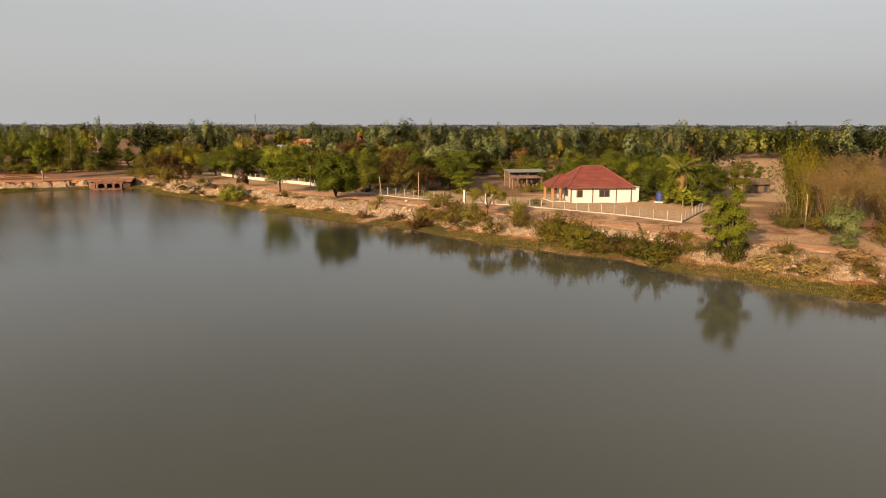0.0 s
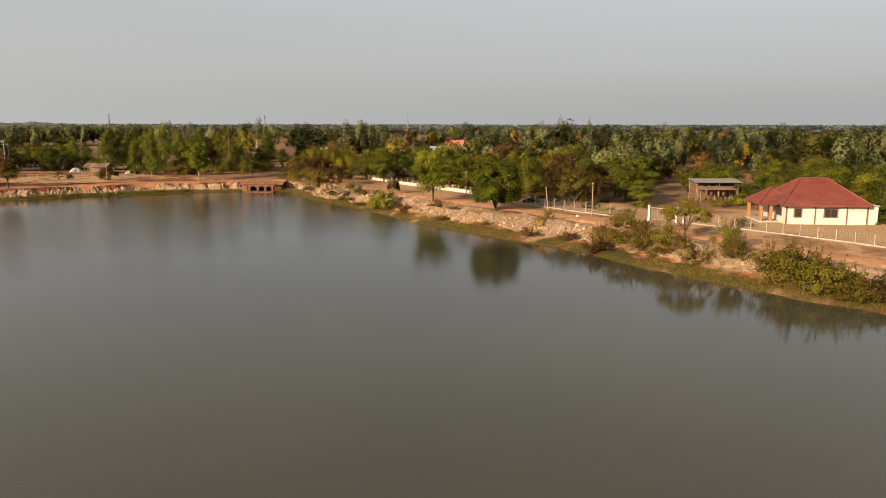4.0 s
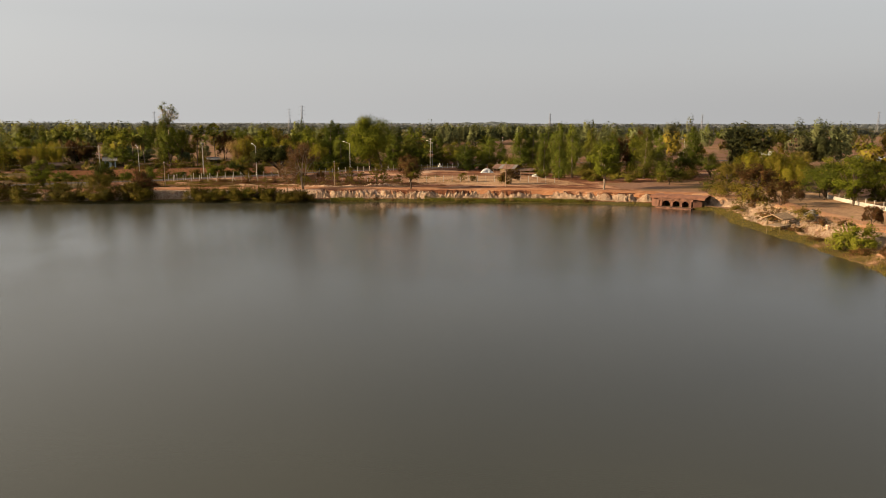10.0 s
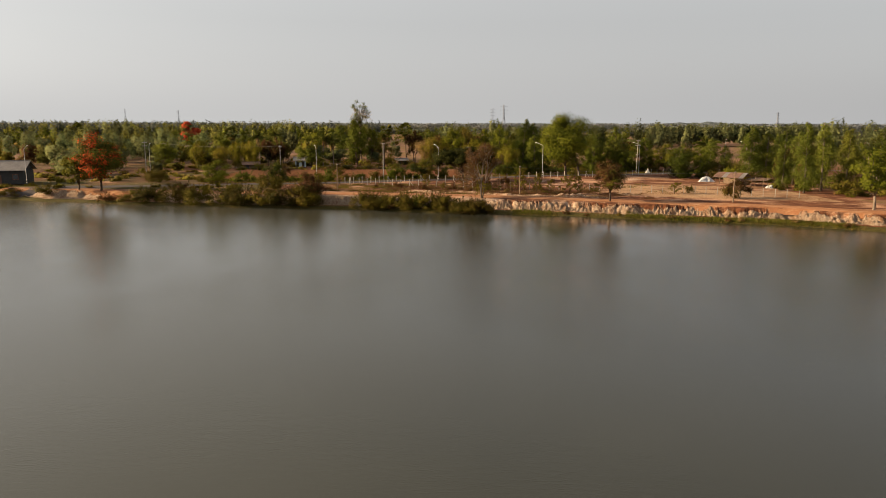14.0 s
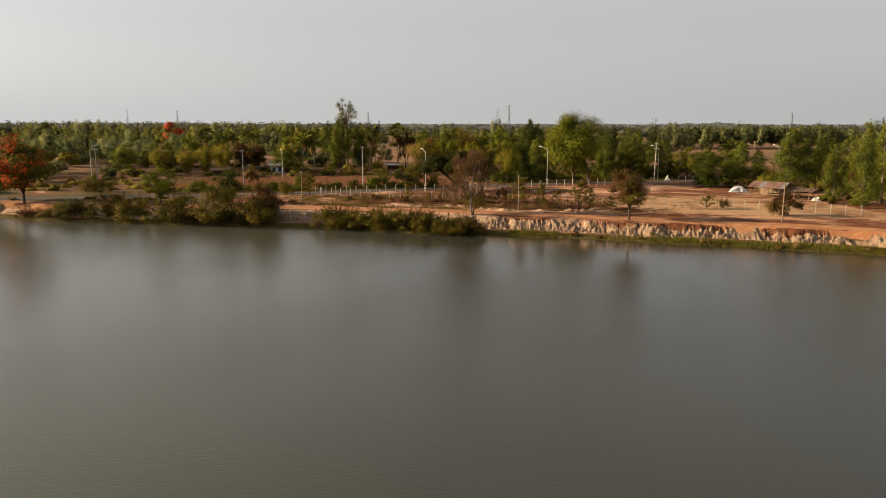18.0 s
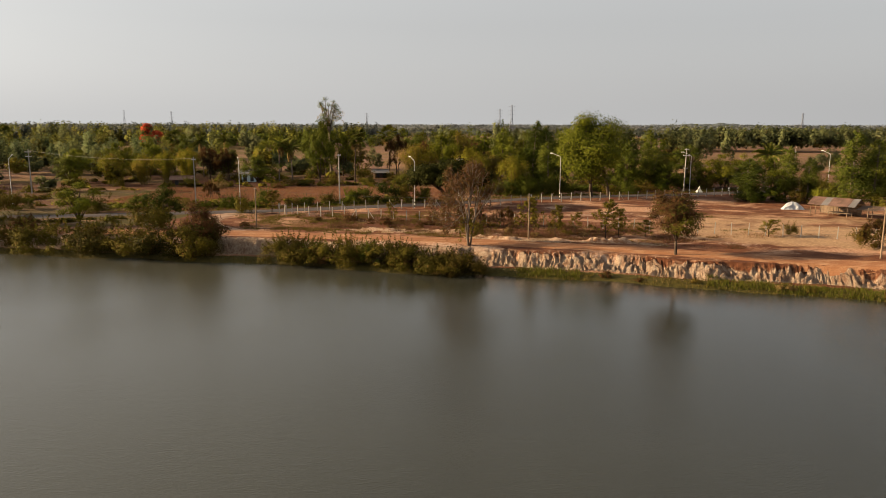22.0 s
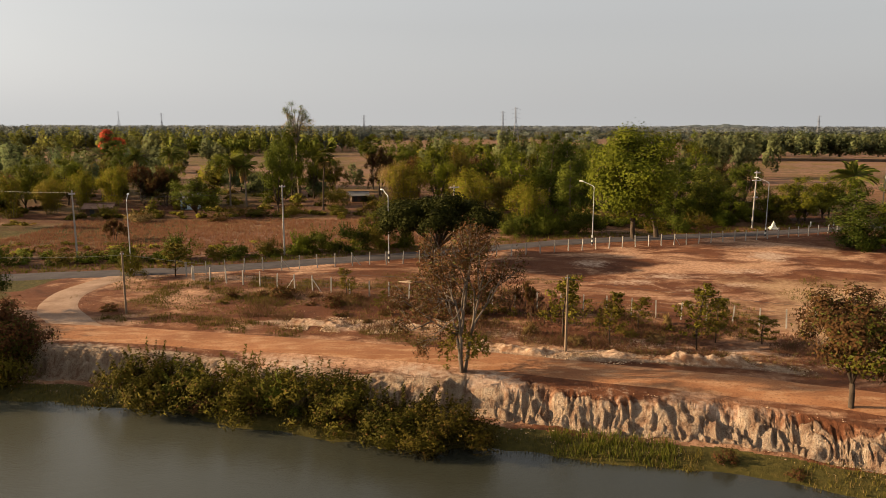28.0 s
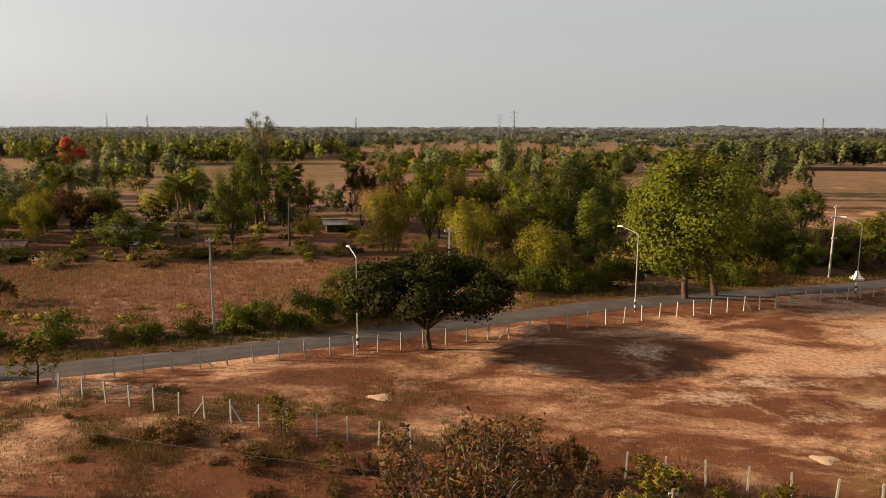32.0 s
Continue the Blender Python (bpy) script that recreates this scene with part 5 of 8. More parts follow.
for k, x_, y_, h_, r_ in (
        ("bamboo", 79.5, -153.8, 13.4, 4.0), ("bamboo", 82, -155.0, 12.6, 4.0), ("bamboo", 77, -155.5, 11.4, 3.6), ("tanbamboo", 79.5, -158.5, 10.6, 5.6), ("tanbamboo", 76, -160, 9.8, 6.2), ("tanbamboo", 82, -165, 11, 6.6), ("tanbamboo", 88, -160, 10.5, 6.0), ("tanbamboo", 72, -168, 9, 6.0), ("green", 133, -141.3, 5.7, 3.0),
        ("coconut", 99.6, -133.6, 6.0, 4.4), ("green", 104.5, -130.0, 7.0, 3.6), ("green", 100, -137.5, 6.4, 3.6), ("rusty", 95, -128.5, 4.6, 3.0), ("green", 95.0, -120.3, 6.5, 3.4),
        ("lime", 84.5, -137, 2.4, 2.0), ("limebush", 87, -138.5, 2.6, 1.9), ("darkbush", 72.5, -114.8, 1.5, 1.6), ("limebush", 101, -104.5, 2.6, 1.8), ("bush", 96, -103, 2.0, 2.2)):
    plant(k, x_, y_, h_, r_)
# big shrubs that grow out of the pale bank before the house
for k, x_, y_, h_, r_ in (
        ("darkbush", 47.0, -129.5, 4.3, 3.2), ("bush", 48.8, -126.4, 3.5, 2.8), ("darkbush", 44.8, -132.8, 3.6, 3.0), ("darkbush", 41.6, -142.2, 3.7, 3.4), ("darkbush", 53.3, -119.8, 3.5, 1.8),
        ("bush", 57.6, -104.8, 3.1, 2.7), ("darkbush", 53.8, -112.0, 3.1, 2.2)):
    plant(k, x_, y_, h_, r_)
# eucalyptus and farm trees behind the hut
for k, x_, y_, h_, r_ in (
        ("euca", 66.5, 43.5, 14.2, 2.3), ("euca", 65.5, 51, 10.6, 2.0), ("rusty", 68, 55.5, 8.6, 2.8), ("euca", 72, 48, 14.0, 2.6), ("euca", 73.5, 64, 12.2, 2.6),
        ("rusty", 75, 57, 9, 3.4), ("euca", 79, 52, 13, 2.6), ("darkbush", 73, 40, 3.6, 3.4), ("darkbush", 79, 33, 3.8, 3.8), ("mango", 84, 22, 6.4, 3.6),
        ("euca", 67.5, 74, 13.4, 2.9), ("euca", 71.6, 74.5, 12.0, 2.8), ("euca", 66.3, 86.9, 8.2, 2.2), ("euca", 63.1, 89.1, 10.2, 2.6), ("coconut", 73.5, 122.5, 8.6, 3.6), ("green", 57, 106, 8.4, 3.6), ("green", 36, 104, 8.6, 3.6), ("mango", 41, 107, 9.6, 3.6), ("euca", 38, 111, 11, 2.8), ("green", 45, 105, 6.4, 3.2), ("green", 53, 108.5, 6, 3.4), ("mango", 60, 113, 6.5, 3.6),
        ("green", 6, 128, 13, 4.2), ("euca", 10, 127, 13.5, 3.0), ("green", 16, 128, 13, 4.2), ("mango", 22, 134, 12, 4.4), ("euca", 28, 138, 13, 3.2), ("green", -2, 130, 12, 4.2), ("hedgebush", 20, 96, 4.0, 3.0), ("hedgebush", 12, 93, 3.8, 2.8)):
    plant(k, x_, y_, h_, r_)
for k, x_, y_, h_, r_ in (
        ("euca", 53.4, 83.2, 8.0, 3.3), ("hedgebush", 52.8, 81.6, 3.6, 2.8), ("limebush", 57.5, 81, 2.8, 2.6), ("bush", 61.5, 79.5, 2.8, 2.6), ("limebush", 65, 77, 3.4, 2.4), ("bush", 66, 71.5, 3.0, 2.6),
        ("darkbush", 72, 70, 3.4, 3.0), ("green", 60, 86, 6.4, 3.0), ("bush", 67, 93, 3.2, 3.2), ("darkbush", 72, 92, 4.2, 3.6), ("mango", 78, 97, 6.2, 3.6),
        ("euca", 80, 88, 11.5, 2.8), ("euca", 84, 94, 12.4, 3.0), ("green", 86, 84, 7.6, 3.6), ("darkbush", 75, 103, 3.4, 3.2), ("lime", 64, 113, 7.2, 3.4), ("green", 70, 117, 7.8, 3.6)):
    plant(k, x_, y_, h_, r_)

for k, x_, y_, h_, r_ in (
        ("euca", 82, 47, 11.5, 2.4), ("rusty", 86, 49, 10.5, 3.6), ("euca", 88, 40, 13.5, 2.6), ("euca", 97, 49, 11, 2.6), ("darkbush", 92, 33, 4.2, 3.6),
        ("darkbush", 87, 30, 3.6, 3.2), ("euca", 110, 52, 13.5, 3.0), ("green", 103, 46, 8, 3.6), ("bush", 98, 36, 3.4, 3.2), ("mango", 106, 38, 7, 3.8)):
    plant(k, x_, y_, h_, r_)
# close round the house
for k, x_, y_, h_, r_ in (
        ("mango", 92, -128.2, 7.6, 3.5), ("green", 94.5, -133.8, 8.4, 3.8), ("coconut", 89.4, -135.2, 7.6, 3.4), ("mango", 96, -138.6, 7.0, 3.4), ("limebush", 86.2, -134.6, 2.4, 1.7),
        ("hedgebush", 91.2, -132.6, 3.4, 2.4), ("hedgebush", 92.6, -137.4, 3.6, 2.4), ("darkbush", 43.3, -150.2, 4.2, 2.3), ("hedgebush", 88.2, -128.4, 1.6, 1.6), ("mango", 91.0, -137.6, 6.4, 3.2), ("green", 88.6, -133.2, 4.6, 2.2), ("darkbush", 87.2, -137.0, 3.0, 2.0), ("mango", 100, -131.5, 6.8, 3.6)):
    plant(k, x_, y_, h_, r_)
for k, x_, y_, h_, r_ in (
        ("mango", 95, -114, 7.4, 3.8), ("green", 99, -119, 7.2, 3.8), ("green", 97, -108.5, 6.6, 3.4), ("lime", 103, -124, 7.0, 3.8), ("mango", 104, -112, 7.6, 4.0),
        ("green", 96.5, -125.5, 6.2, 3.2), ("mango", 108, -128.5, 7.0, 3.6), ("mango", 106.5, -136.5, 6.8, 3.6), ("lime", 100.5, -127.5, 6.2, 3.0), ("bush", 94, -130.5, 2.6, 2.4),
        ("mango", 97, -136.5, 7.4, 3.8), ("green", 102, -142, 7.2, 3.8), ("green", 112, -117, 7.4, 4), ("green", 88, -92, 4.6, 3.0), ("mango", 94, -88, 6.6, 3.8), ("green", 112, -90, 6.4, 3.6)):
    plant(k, x_, y_, h_, r_)

def bank_shrubs(kinds, n, x0, x1, y0, y1, lo, hi, hs, rs, seed):
    """Shrubs strewn along the slope of a bank, at a distance from the water."""
    rng = np.random.default_rng(seed)
    X, Y = rng.uniform(x0, x1, n * 30), rng.uniform(y0, y1, n * 30)
    d = shore(X, Y)[0]
    k = np.nonzero((d > lo) & (d < hi))[0][:n]
    for i in k:
        plant(kinds[rng.integers(len(kinds))], X[i], Y[i], rng.uniform(*hs), rng.uniform(*rs))


bank_shrubs(["drybush", "bush", "strawbush", "darkbush"], 13, 40, 74, -128, -66, 2.6, 8.5, (0.7, 1.7), (0.8, 1.7), 171)
bank_shrubs(["drybush", "bush", "drybush"], 18, 55, 82, -66, -12, 2.4, 8.0, (0.6, 1.5), (0.7, 1.6), 172)
bank_shrubs(["strawbush", "bush", "darkbush", "drybush"], 16, 28, 60, -178, -128, 3.0, 9.5, (0.8, 2.0), (0.9, 2.0), 173)
bank_shrubs(["bankbush", "drybush", "bankolive"], 9, -20, 2, 25, 48, 0.6, 2.4, (1.0, 1.9), (1.0, 1.9), 176)
bank_shrubs(["bush", "drybush", "darkbush"], 18, -75, -29, 25, 48, 1.2, 5.2, (1.2, 2.4), (1.2, 2.2), 174)
bank_shrubs(["drybush", "strawbush", "bush"], 12, 6, 62, 4, 27, 0.4, 1.6, (0.4, 0.9), (0.5, 1.1), 175)

def plot_shrubs(kinds, n, x0, x1, lo, hi, hs, rs, seed):
    """Low scrub between the track and the fence of the bare plot."""
    rng = np.random.default_rng(seed)
    for i in range(n):
        x = rng.uniform(x0, x1)
        plant(kinds[rng.integers(len(kinds))], x, rng.uniform(lo, hi) - 0.27 * x, rng.uniform(*hs), rng.uniform(*rs))


plot_shrubs(["drybush", "drybush", "strawbush", "bush"], 34, -24, 26, 41.5, 50.0, (0.35, 1.0), (0.4, 0.9), 181)
plot_shrubs(["weed", "weed", "weed", "sapling"], 20, -6, 15, 45.5, 50.0, (0.9, 2.0), (0.4, 0.7), 182)


def scatter(kinds, poly, step, hs, rs, seed, skip=0.0):
    """Plants spread over a plot, one to a cell."""
    rng = np.random.default_rng(seed)
    xs, ys = [p[0] for p in poly], [p[1] for p in poly]
    X, Y = np.meshgrid(np.arange(min(xs), max(xs), step), np.arange(min(ys), max(ys), step))
    X, Y = X.ravel() + rng.uniform(-0.42, 0.42, X.size) * step, Y.ravel() + rng.uniform(-0.42, 0.42, X.size) * step
    k = inside(X, Y, poly) & (rng.random(X.size) > skip)
    for x_, y_ in zip(X[k], Y[k]):
        s = rng.uniform(0.75, 1.2)
        plant(kinds[rng.integers(len(kinds))], x_, y_, rng.uniform(*hs), rng.uniform(*rs) * s ** 0.3)


# orchards and woods behind the east shore
scatter(["mango", "green", "lime", "mango", "green", "rusty", "orange", "lime"], [(93, -12), (84, -60), (84, -86), (118, -84), (118, -40), (108, 0)], 7.4, (6, 9.5), (3.8, 5.4), 71, 0.10)
scatter(["mango", "green", "lime", "green"], [(100, -108), (106, -128), (104, -144), (128, -131), (170, -95), (130, -82), (118, -98)], 7.5, (5, 8), (3, 4.4), 72, 0.2)
scatter(["euca", "euca", "green", "rusty"], [(82, 46), (96, 42), (110, 75), (86, 76)], 8.5, (8, 13), (2.2, 3.2), 75, 0.35)
scatter(["bamboo", "bamboo", "green", "orange"], [(92, 20), (96, -6), (112, 4), (120, 24), (104, 34)], 6.5, (5, 9), (3.2, 4.8), 77, 0.15)
scatter(["green", "mango", "lime", "bamboo", "rusty", "euca"], [(-4, 128), (52, 132), (60, 150), (0, 152)], 8.5, (7, 12.5), (3.0, 4.4), 78, 0.25)

scatter(["hedgebush", "hedgebush", "darkbush"], [(6, 96), (30, 101), (58, 112), (56, 122), (4, 110)], 5.5, (1.4, 3.2), (2.0, 3.2), 146, 0.3)

scatter(["mango", "green", "lime", "orange", "rusty", "green"], [(86, -58), (80.5, -70), (77, -92), (96, -90), (96, -60)], 6.6, (4.5, 7.2), (2.8, 4.0), 84, 0.15)

# far woods: many crowns in sheets of stuff, with open fields between them
FIELDS = [(-110, 285, 85, 65), (-20, 500, 70, 130), (110, 500, 150, 45), (125, 255, 60, 50), (185, 320, 60, 30), (130, 110, 26, 34), (235, -122, 76, 46), (150, -142, 45, 15), (330, 60, 60, 40), (420, 330, 110, 60)]


def crown_sheet(name, leaf, X, Y, seed, tall, wide, label, per, fine=0.26, low=False):
    """Crowns of about the given height and radius at the places X, Y, as one mesh."""
    rng = np.random.default_rng(seed)
    tm = []
    for i in range(8):
        # a crown is a heap of lobes; the leaves sit on their shells
        nl = 9
        lobe = rng.normal(size=(nl, 3))
        lobe /= np.linalg.norm(lobe, axis=1)[:, None]
        lobe *= rng.uniform(0.25, 0.72, (nl, 1))
        lr = rng.uniform(0.28, 0.46, nl)
        pick = rng.integers(nl, size=per)
        d = rng.normal(size=(per, 3))
        d /= np.linalg.norm(d, axis=1)[:, None]
        P = (lobe[pick] + d * (lr[pick] * rng.uniform(0.5, 1.0, per))[:, None]) * (1, 1, 0.5) + (0, 0, 0.5)
        o = 0.75 * d + 1.0 * lobe[pick]
        tm.append((np.repeat(P, 3, 0), leaves(rng, np.zeros((per, 3)), 1.0, o, 0.2, 0.7, 0.3)[0], soft_normals(rng, o, 0.1, 0.2)))
    co, tint, nr = [], [], []
    for i, (x_, y_) in enumerate(zip(X, Y)):
        r_ = math.hypot(x_, y_)
        s, h, a_ = rng.uniform(*wide) * (1 + min(r_, 3000) / 3000), rng.uniform(*tall), rng.uniform(0, 6.283)
        c, sn = math.cos(a_), math.sin(a_)
        P, L, N = tm[i % 8]
        if low:
            P = np.column_stack([P[:, :2], np.abs(P[:, 2] - 0.45) * 1.7])
        L = L * fine * s ** 0.9
        co.append(np.stack([(P[:, 0] * c - P[:, 1] * sn) * s + L[:, 0] + x_, (P[:, 0] * sn + P[:, 1] * c) * s + L[:, 1] + y_, np.maximum(P[:, 2] * h + L[:, 2], 0.1) + GZ - 0.1], 1))
        nr.append(np.stack([N[:, 0] * c - N[:, 1] * sn, N[:, 0] * sn + N[:, 1] * c, N[:, 2]], 1))
        tint.append(np.full(len(P), rng.random()))
    co, tint, nr = np.concatenate(co), np.concatenate(tint), np.concatenate(nr)
    me = fast_mesh(name, co, np.arange(len(co)).reshape(-1, 3), LEAF[leaf], nr)
    at2 = me.attributes.new("tint", "FLOAT_COLOR", "POINT")
    at2.data.foreach_set("color", np.repeat(tint[:, None], 4, 1).astype(np.float32).ravel())
    return tagged(new(name, me), label, "trees", kind="stuff")


def cleared(X, Y):
    """Places out of the yards and paddocks that lie open west of the farmhouses."""
    k = np.ones(len(X), bool)
    for hx, hy in YARDS:
        t = np.clip(((hx - X) * 0.78 + (hy - Y) * 0.62) / 62, -0.15, 1)
        k &= np.hypot(X - hx + 0.78 * 62 * t, Y - hy + 0.62 * 62 * t) > 11
    return k


YARDS = [(201.9, 54.4), (284.9, 80.4), (178.3, 60.2), (173.0, 106.1)]


def far_plot(kinds, poly, step, hs, rs, seed, skip=0.0):
    """Trees of a plot far from the flight, one sheet of stuff for each sort of leaf."""
    rng = np.random.default_rng(seed)
    xs, ys = [p[0] for p in poly], [p[1] for p in poly]
    X, Y = np.meshgrid(np.arange(min(xs), max(xs), step), np.arange(min(ys), max(ys), step))
    X, Y = X.ravel() + rng.uniform(-0.45, 0.45, X.size) * step, Y.ravel() + rng.uniform(-0.45, 0.45, X.size) * step
    k = inside(X, Y, poly) & (rng.random(X.size) > skip) & cleared(X, Y)
    X, Y = X[k], Y[k]
    pick = rng.integers(len(kinds), size=len(X))
    for i, kind in enumerate(kinds):
        j = pick == i
        if j.any():
            leaf, slim = FAR_LEAF[kind]
            crown_sheet("grove", leaf, X[j], Y[j], seed + i, hs, (rs[0] * slim, rs[1] * slim), "grove of %s on the dry plain" % FAR_WORDS[leaf], 900, 0.085)


# fareuca, distant and forest leaves have the haze painted into their greens
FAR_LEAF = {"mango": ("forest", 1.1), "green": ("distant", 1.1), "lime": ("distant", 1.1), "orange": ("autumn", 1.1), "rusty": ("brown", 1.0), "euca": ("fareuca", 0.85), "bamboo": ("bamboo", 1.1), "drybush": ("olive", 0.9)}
FAR_WORDS = {"fareuca": "haze-blued eucalyptus", "dark": "dark green trees", "forest": "dark leafy trees", "mid": "leafy green trees", "autumn": "yellowing trees", "distant": "green trees", "bamboo": "yellowish trees", "brown": "rusty half-bare trees", "euca": "pale green eucalyptus", "olive": "olive scrubby trees"}


def undergrowth(leaf, poly, step, hs, rs, seed, skip, label):
    """Low scrub spread over a plot, as one sheet of stuff."""
    rng = np.random.default_rng(seed)
    xs, ys = [p[0] for p in poly], [p[1] for p in poly]
    X, Y = np.meshgrid(np.arange(min(xs), max(xs), step), np.arange(min(ys), max(ys), step))
    X, Y = X.ravel() + rng.uniform(-0.45, 0.45, X.size) * step, Y.ravel() + rng.uniform(-0.45, 0.45, X.size) * step
    k = inside(X, Y, poly) & (rng.random(X.size) > skip)
    crown_sheet("undergrowth", leaf, X[k], Y[k], seed, hs, rs, label, 420, 0.09, True)


undergrowth("olive", [(-90, 112), (-14, 112), (-10, 150), (-90, 165)], 8.0, (1.2, 3.0), (1.4, 3.0), 141, 0.35, "olive scrub under the farm trees")
undergrowth("olive", [(-64, 104), (-16, 108), (-12, 118), (-66, 114)], 3.2, (0.8, 2.0), (1.0, 2.0), 156, 0.3, "olive scrub along the edge of the paddy")
undergrowth("dark", [(-62, 62.5), (-40, 66.8), (-22, 72.0), (-8, 78.8), (-2, 83), (-6, 86), (-24, 76.5), (-62, 68)], 1.9, (0.7, 2.0), (0.9, 1.7), 158, 0.25, "dark hedge of shrubs along the far side of the road")
undergrowth("olive", [(-70, 68), (-24, 76.5), (-6, 86), (-12, 90), (-30, 83), (-70, 78)], 3.0, (0.4, 1.0), (0.9, 1.8), 159, 0.35, "low olive weeds at the edge of the paddy")
undergrowth("olive", [(-108, 54.5), (-88, 54), (-66, 50), (-46, 46), (-42, 56), (-60, 52.5), (-88, 47.2), (-108, 47)], 3.2, (0.5, 1.5), (0.9, 1.9), 160, 0.35, "low olive weeds between the track and the road")
undergrowth("dark", [(2, 90), (26, 98), (56, 110), (54, 116), (24, 106), (0, 98)], 3.6, (1.2, 3.0), (1.3, 2.4), 157, 0.3, "dark green shrubs behind the road verge")
undergrowth("scrub", [(-90, 112), (-14, 112), (-10, 150), (-90, 165)], 11.0, (1.0, 2.4), (1.2, 2.6), 151, 0.35, "brownish scrub under the farm trees")
undergrowth("dark", [(4, 112), (50, 116), (70, 122), (60, 140), (0, 130)], 6.5, (1.6, 3.4), (1.8, 3.4), 142, 0.25, "dark green undergrowth beneath the trees")
undergrowth("olive", [(84, -60), (92, -12), (112, 0), (124, -40), (112, -86)], 7.5, (1.2, 2.6), (1.6, 3.0), 143, 0.3, "olive undergrowth in the orchard")
undergrowth("olive", [(84, -62), (80, -70), (75, -96), (96, -92), (94, -60)], 5.0, (0.8, 2.0), (1.2, 2.4), 147, 0.3, "olive brush behind the mesh fence")
undergrowth("scrub", [(-112, 60), (-60, 63), (-62, 108), (-120, 110)], 7.5, (0.8, 2.2), (1.2, 2.8), 144, 0.3, "brownish scrub over the dry western field")
undergrowth("olive", [(-112, 60), (-60, 63), (-62, 108), (-120, 110)], 10.0, (1.0, 2.6), (1.4, 2.8), 154, 0.3, "olive scrub over the dry western field")
undergrowth("olive", [(64, 40), (74, 30), (96, 38), (100, 70), (66, 74)], 6.0, (1.2, 3.0), (1.4, 2.8), 145, 0.3, "olive undergrowth beneath the eucalyptus")


def far_woods(name, leaf, count, seed, near, reach, tall, wide, label, level, per=60, fine=0.26):
    rng = np.random.default_rng(seed)
    ang = np.radians(rng.uniform(-46, 112, count))
    rr = near * (reach / near) ** rng.random(count)
    X, Y = rr * np.sin(ang), rr * np.cos(ang) - 20
    # belts of trees that run across the plain, with open fields between them
    dens = 0.9 * wob2(X * 0.4, Y, 301, 75) + 0.55 * wob2(X, Y * 1.5, seed + 2, 45) + 0.15 * np.clip((rr - 450) / 400, 0, 1)
    k = dens > level
    for fx, fy, fa, fb in FIELDS:
        k &= ((X - fx) / fa) ** 2 + ((Y - fy) / fb) ** 2 > 1
    return crown_sheet(name, leaf, X[k], Y[k], seed, tall, wide, label, per, fine)


far_woods("far_woods", "dark", 800, 91, 300, 760, (6, 12), (3.0, 5.4), "distant dark green woodland on the plain", 0.80, 240, 0.13)
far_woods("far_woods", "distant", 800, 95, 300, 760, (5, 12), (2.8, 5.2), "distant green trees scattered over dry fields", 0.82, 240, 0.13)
far_woods("far_woods", "olive", 600, 97, 290, 720, (4, 9), (2.6, 5.0), "distant olive-brown trees scattered over dry fields", 0.80, 240, 0.13)
far_woods("far_woods", "euca", 500, 99, 300, 800, (9, 16), (2.2, 3.6), "distant pale green eucalyptus stands", 0.85, 260, 0.13)
far_woods("far_woods", "autumn", 260, 103, 240, 600, (4, 8), (2.6, 4.2), "distant yellowish trees and bamboo", 0.85, 240, 0.13)
# the last two belts wear leaf colours with haze painted in
far_woods("far_woods", "haze", 2300, 107, 560, 1700, (5, 11), (6.0, 11.0), "woodland across the plain, leaf colour greyed for haze", 0.72, 170, 0.10)
far_woods("far_woods", "horizon", 3600, 117, 1300, 4350, (10, 17), (10.0, 18.0), "woodland near the horizon, leaf colour greyed for haze", 0.55, 110, 0.075)


far_plot(["mango", "green", "lime", "orange", "green"], [(118, -84), (118, -40), (108, 0), (140, 20), (160, -20), (160, -70)], 10.5, (7, 11.5), (4.6, 6.4), 81, 0.12)
far_plot(["green", "euca", "euca", "mango"], [(150, -126), (175, -95), (230, -60), (250, -100), (240, -110)], 13, (8, 13), (2.6, 4), 73, 0.35)
far_plot(["green", "mango", "rusty", "euca", "lime", "orange"], [(138, 22), (160, -20), (165, -90), (230, -60), (230, 60)], 10, (7, 11), (3, 4.6), 74, 0.25)
far_plot(["green", "rusty", "euca", "orange", "mango"], [(222, -66), (224, 66), (330, 120), (370, -60)], 12, (7, 14), (3.4, 5.2), 85, 0.25)
far_plot(["green", "euca", "lime", "bamboo"], [(84, 128), (112, 118), (160, 130), (150, 190), (110, 180)], 13, (5, 10), (2.6, 4.0), 76, 0.6)
far_plot(["green", "lime", "rusty", "mango", "drybush"], [(-150, 70), (-96, 66), (-66, 84), (-74, 112), (-160, 120)], 11, (4, 8.5), (2.4, 4.2), 79, 0.3)
far_plot(["euca", "green", "euca", "mango"], [(-165, 140), (-86, 142), (-80, 198), (-165, 214)], 7.5, (8.5, 13.5), (2.6, 3.8), 80, 0.25)
far_plot(["lime", "green", "drybush"], [(-150, 112), (-80, 110), (-84, 150), (-150, 150)], 15, (3, 7), (2.4, 3.8), 83, 0.6)
far_plot(["euca", "green", "lime"], [(0, 172), (60, 176), (70, 215), (10, 205)], 14, (6, 11), (2.6, 4.0), 82, 0.6)


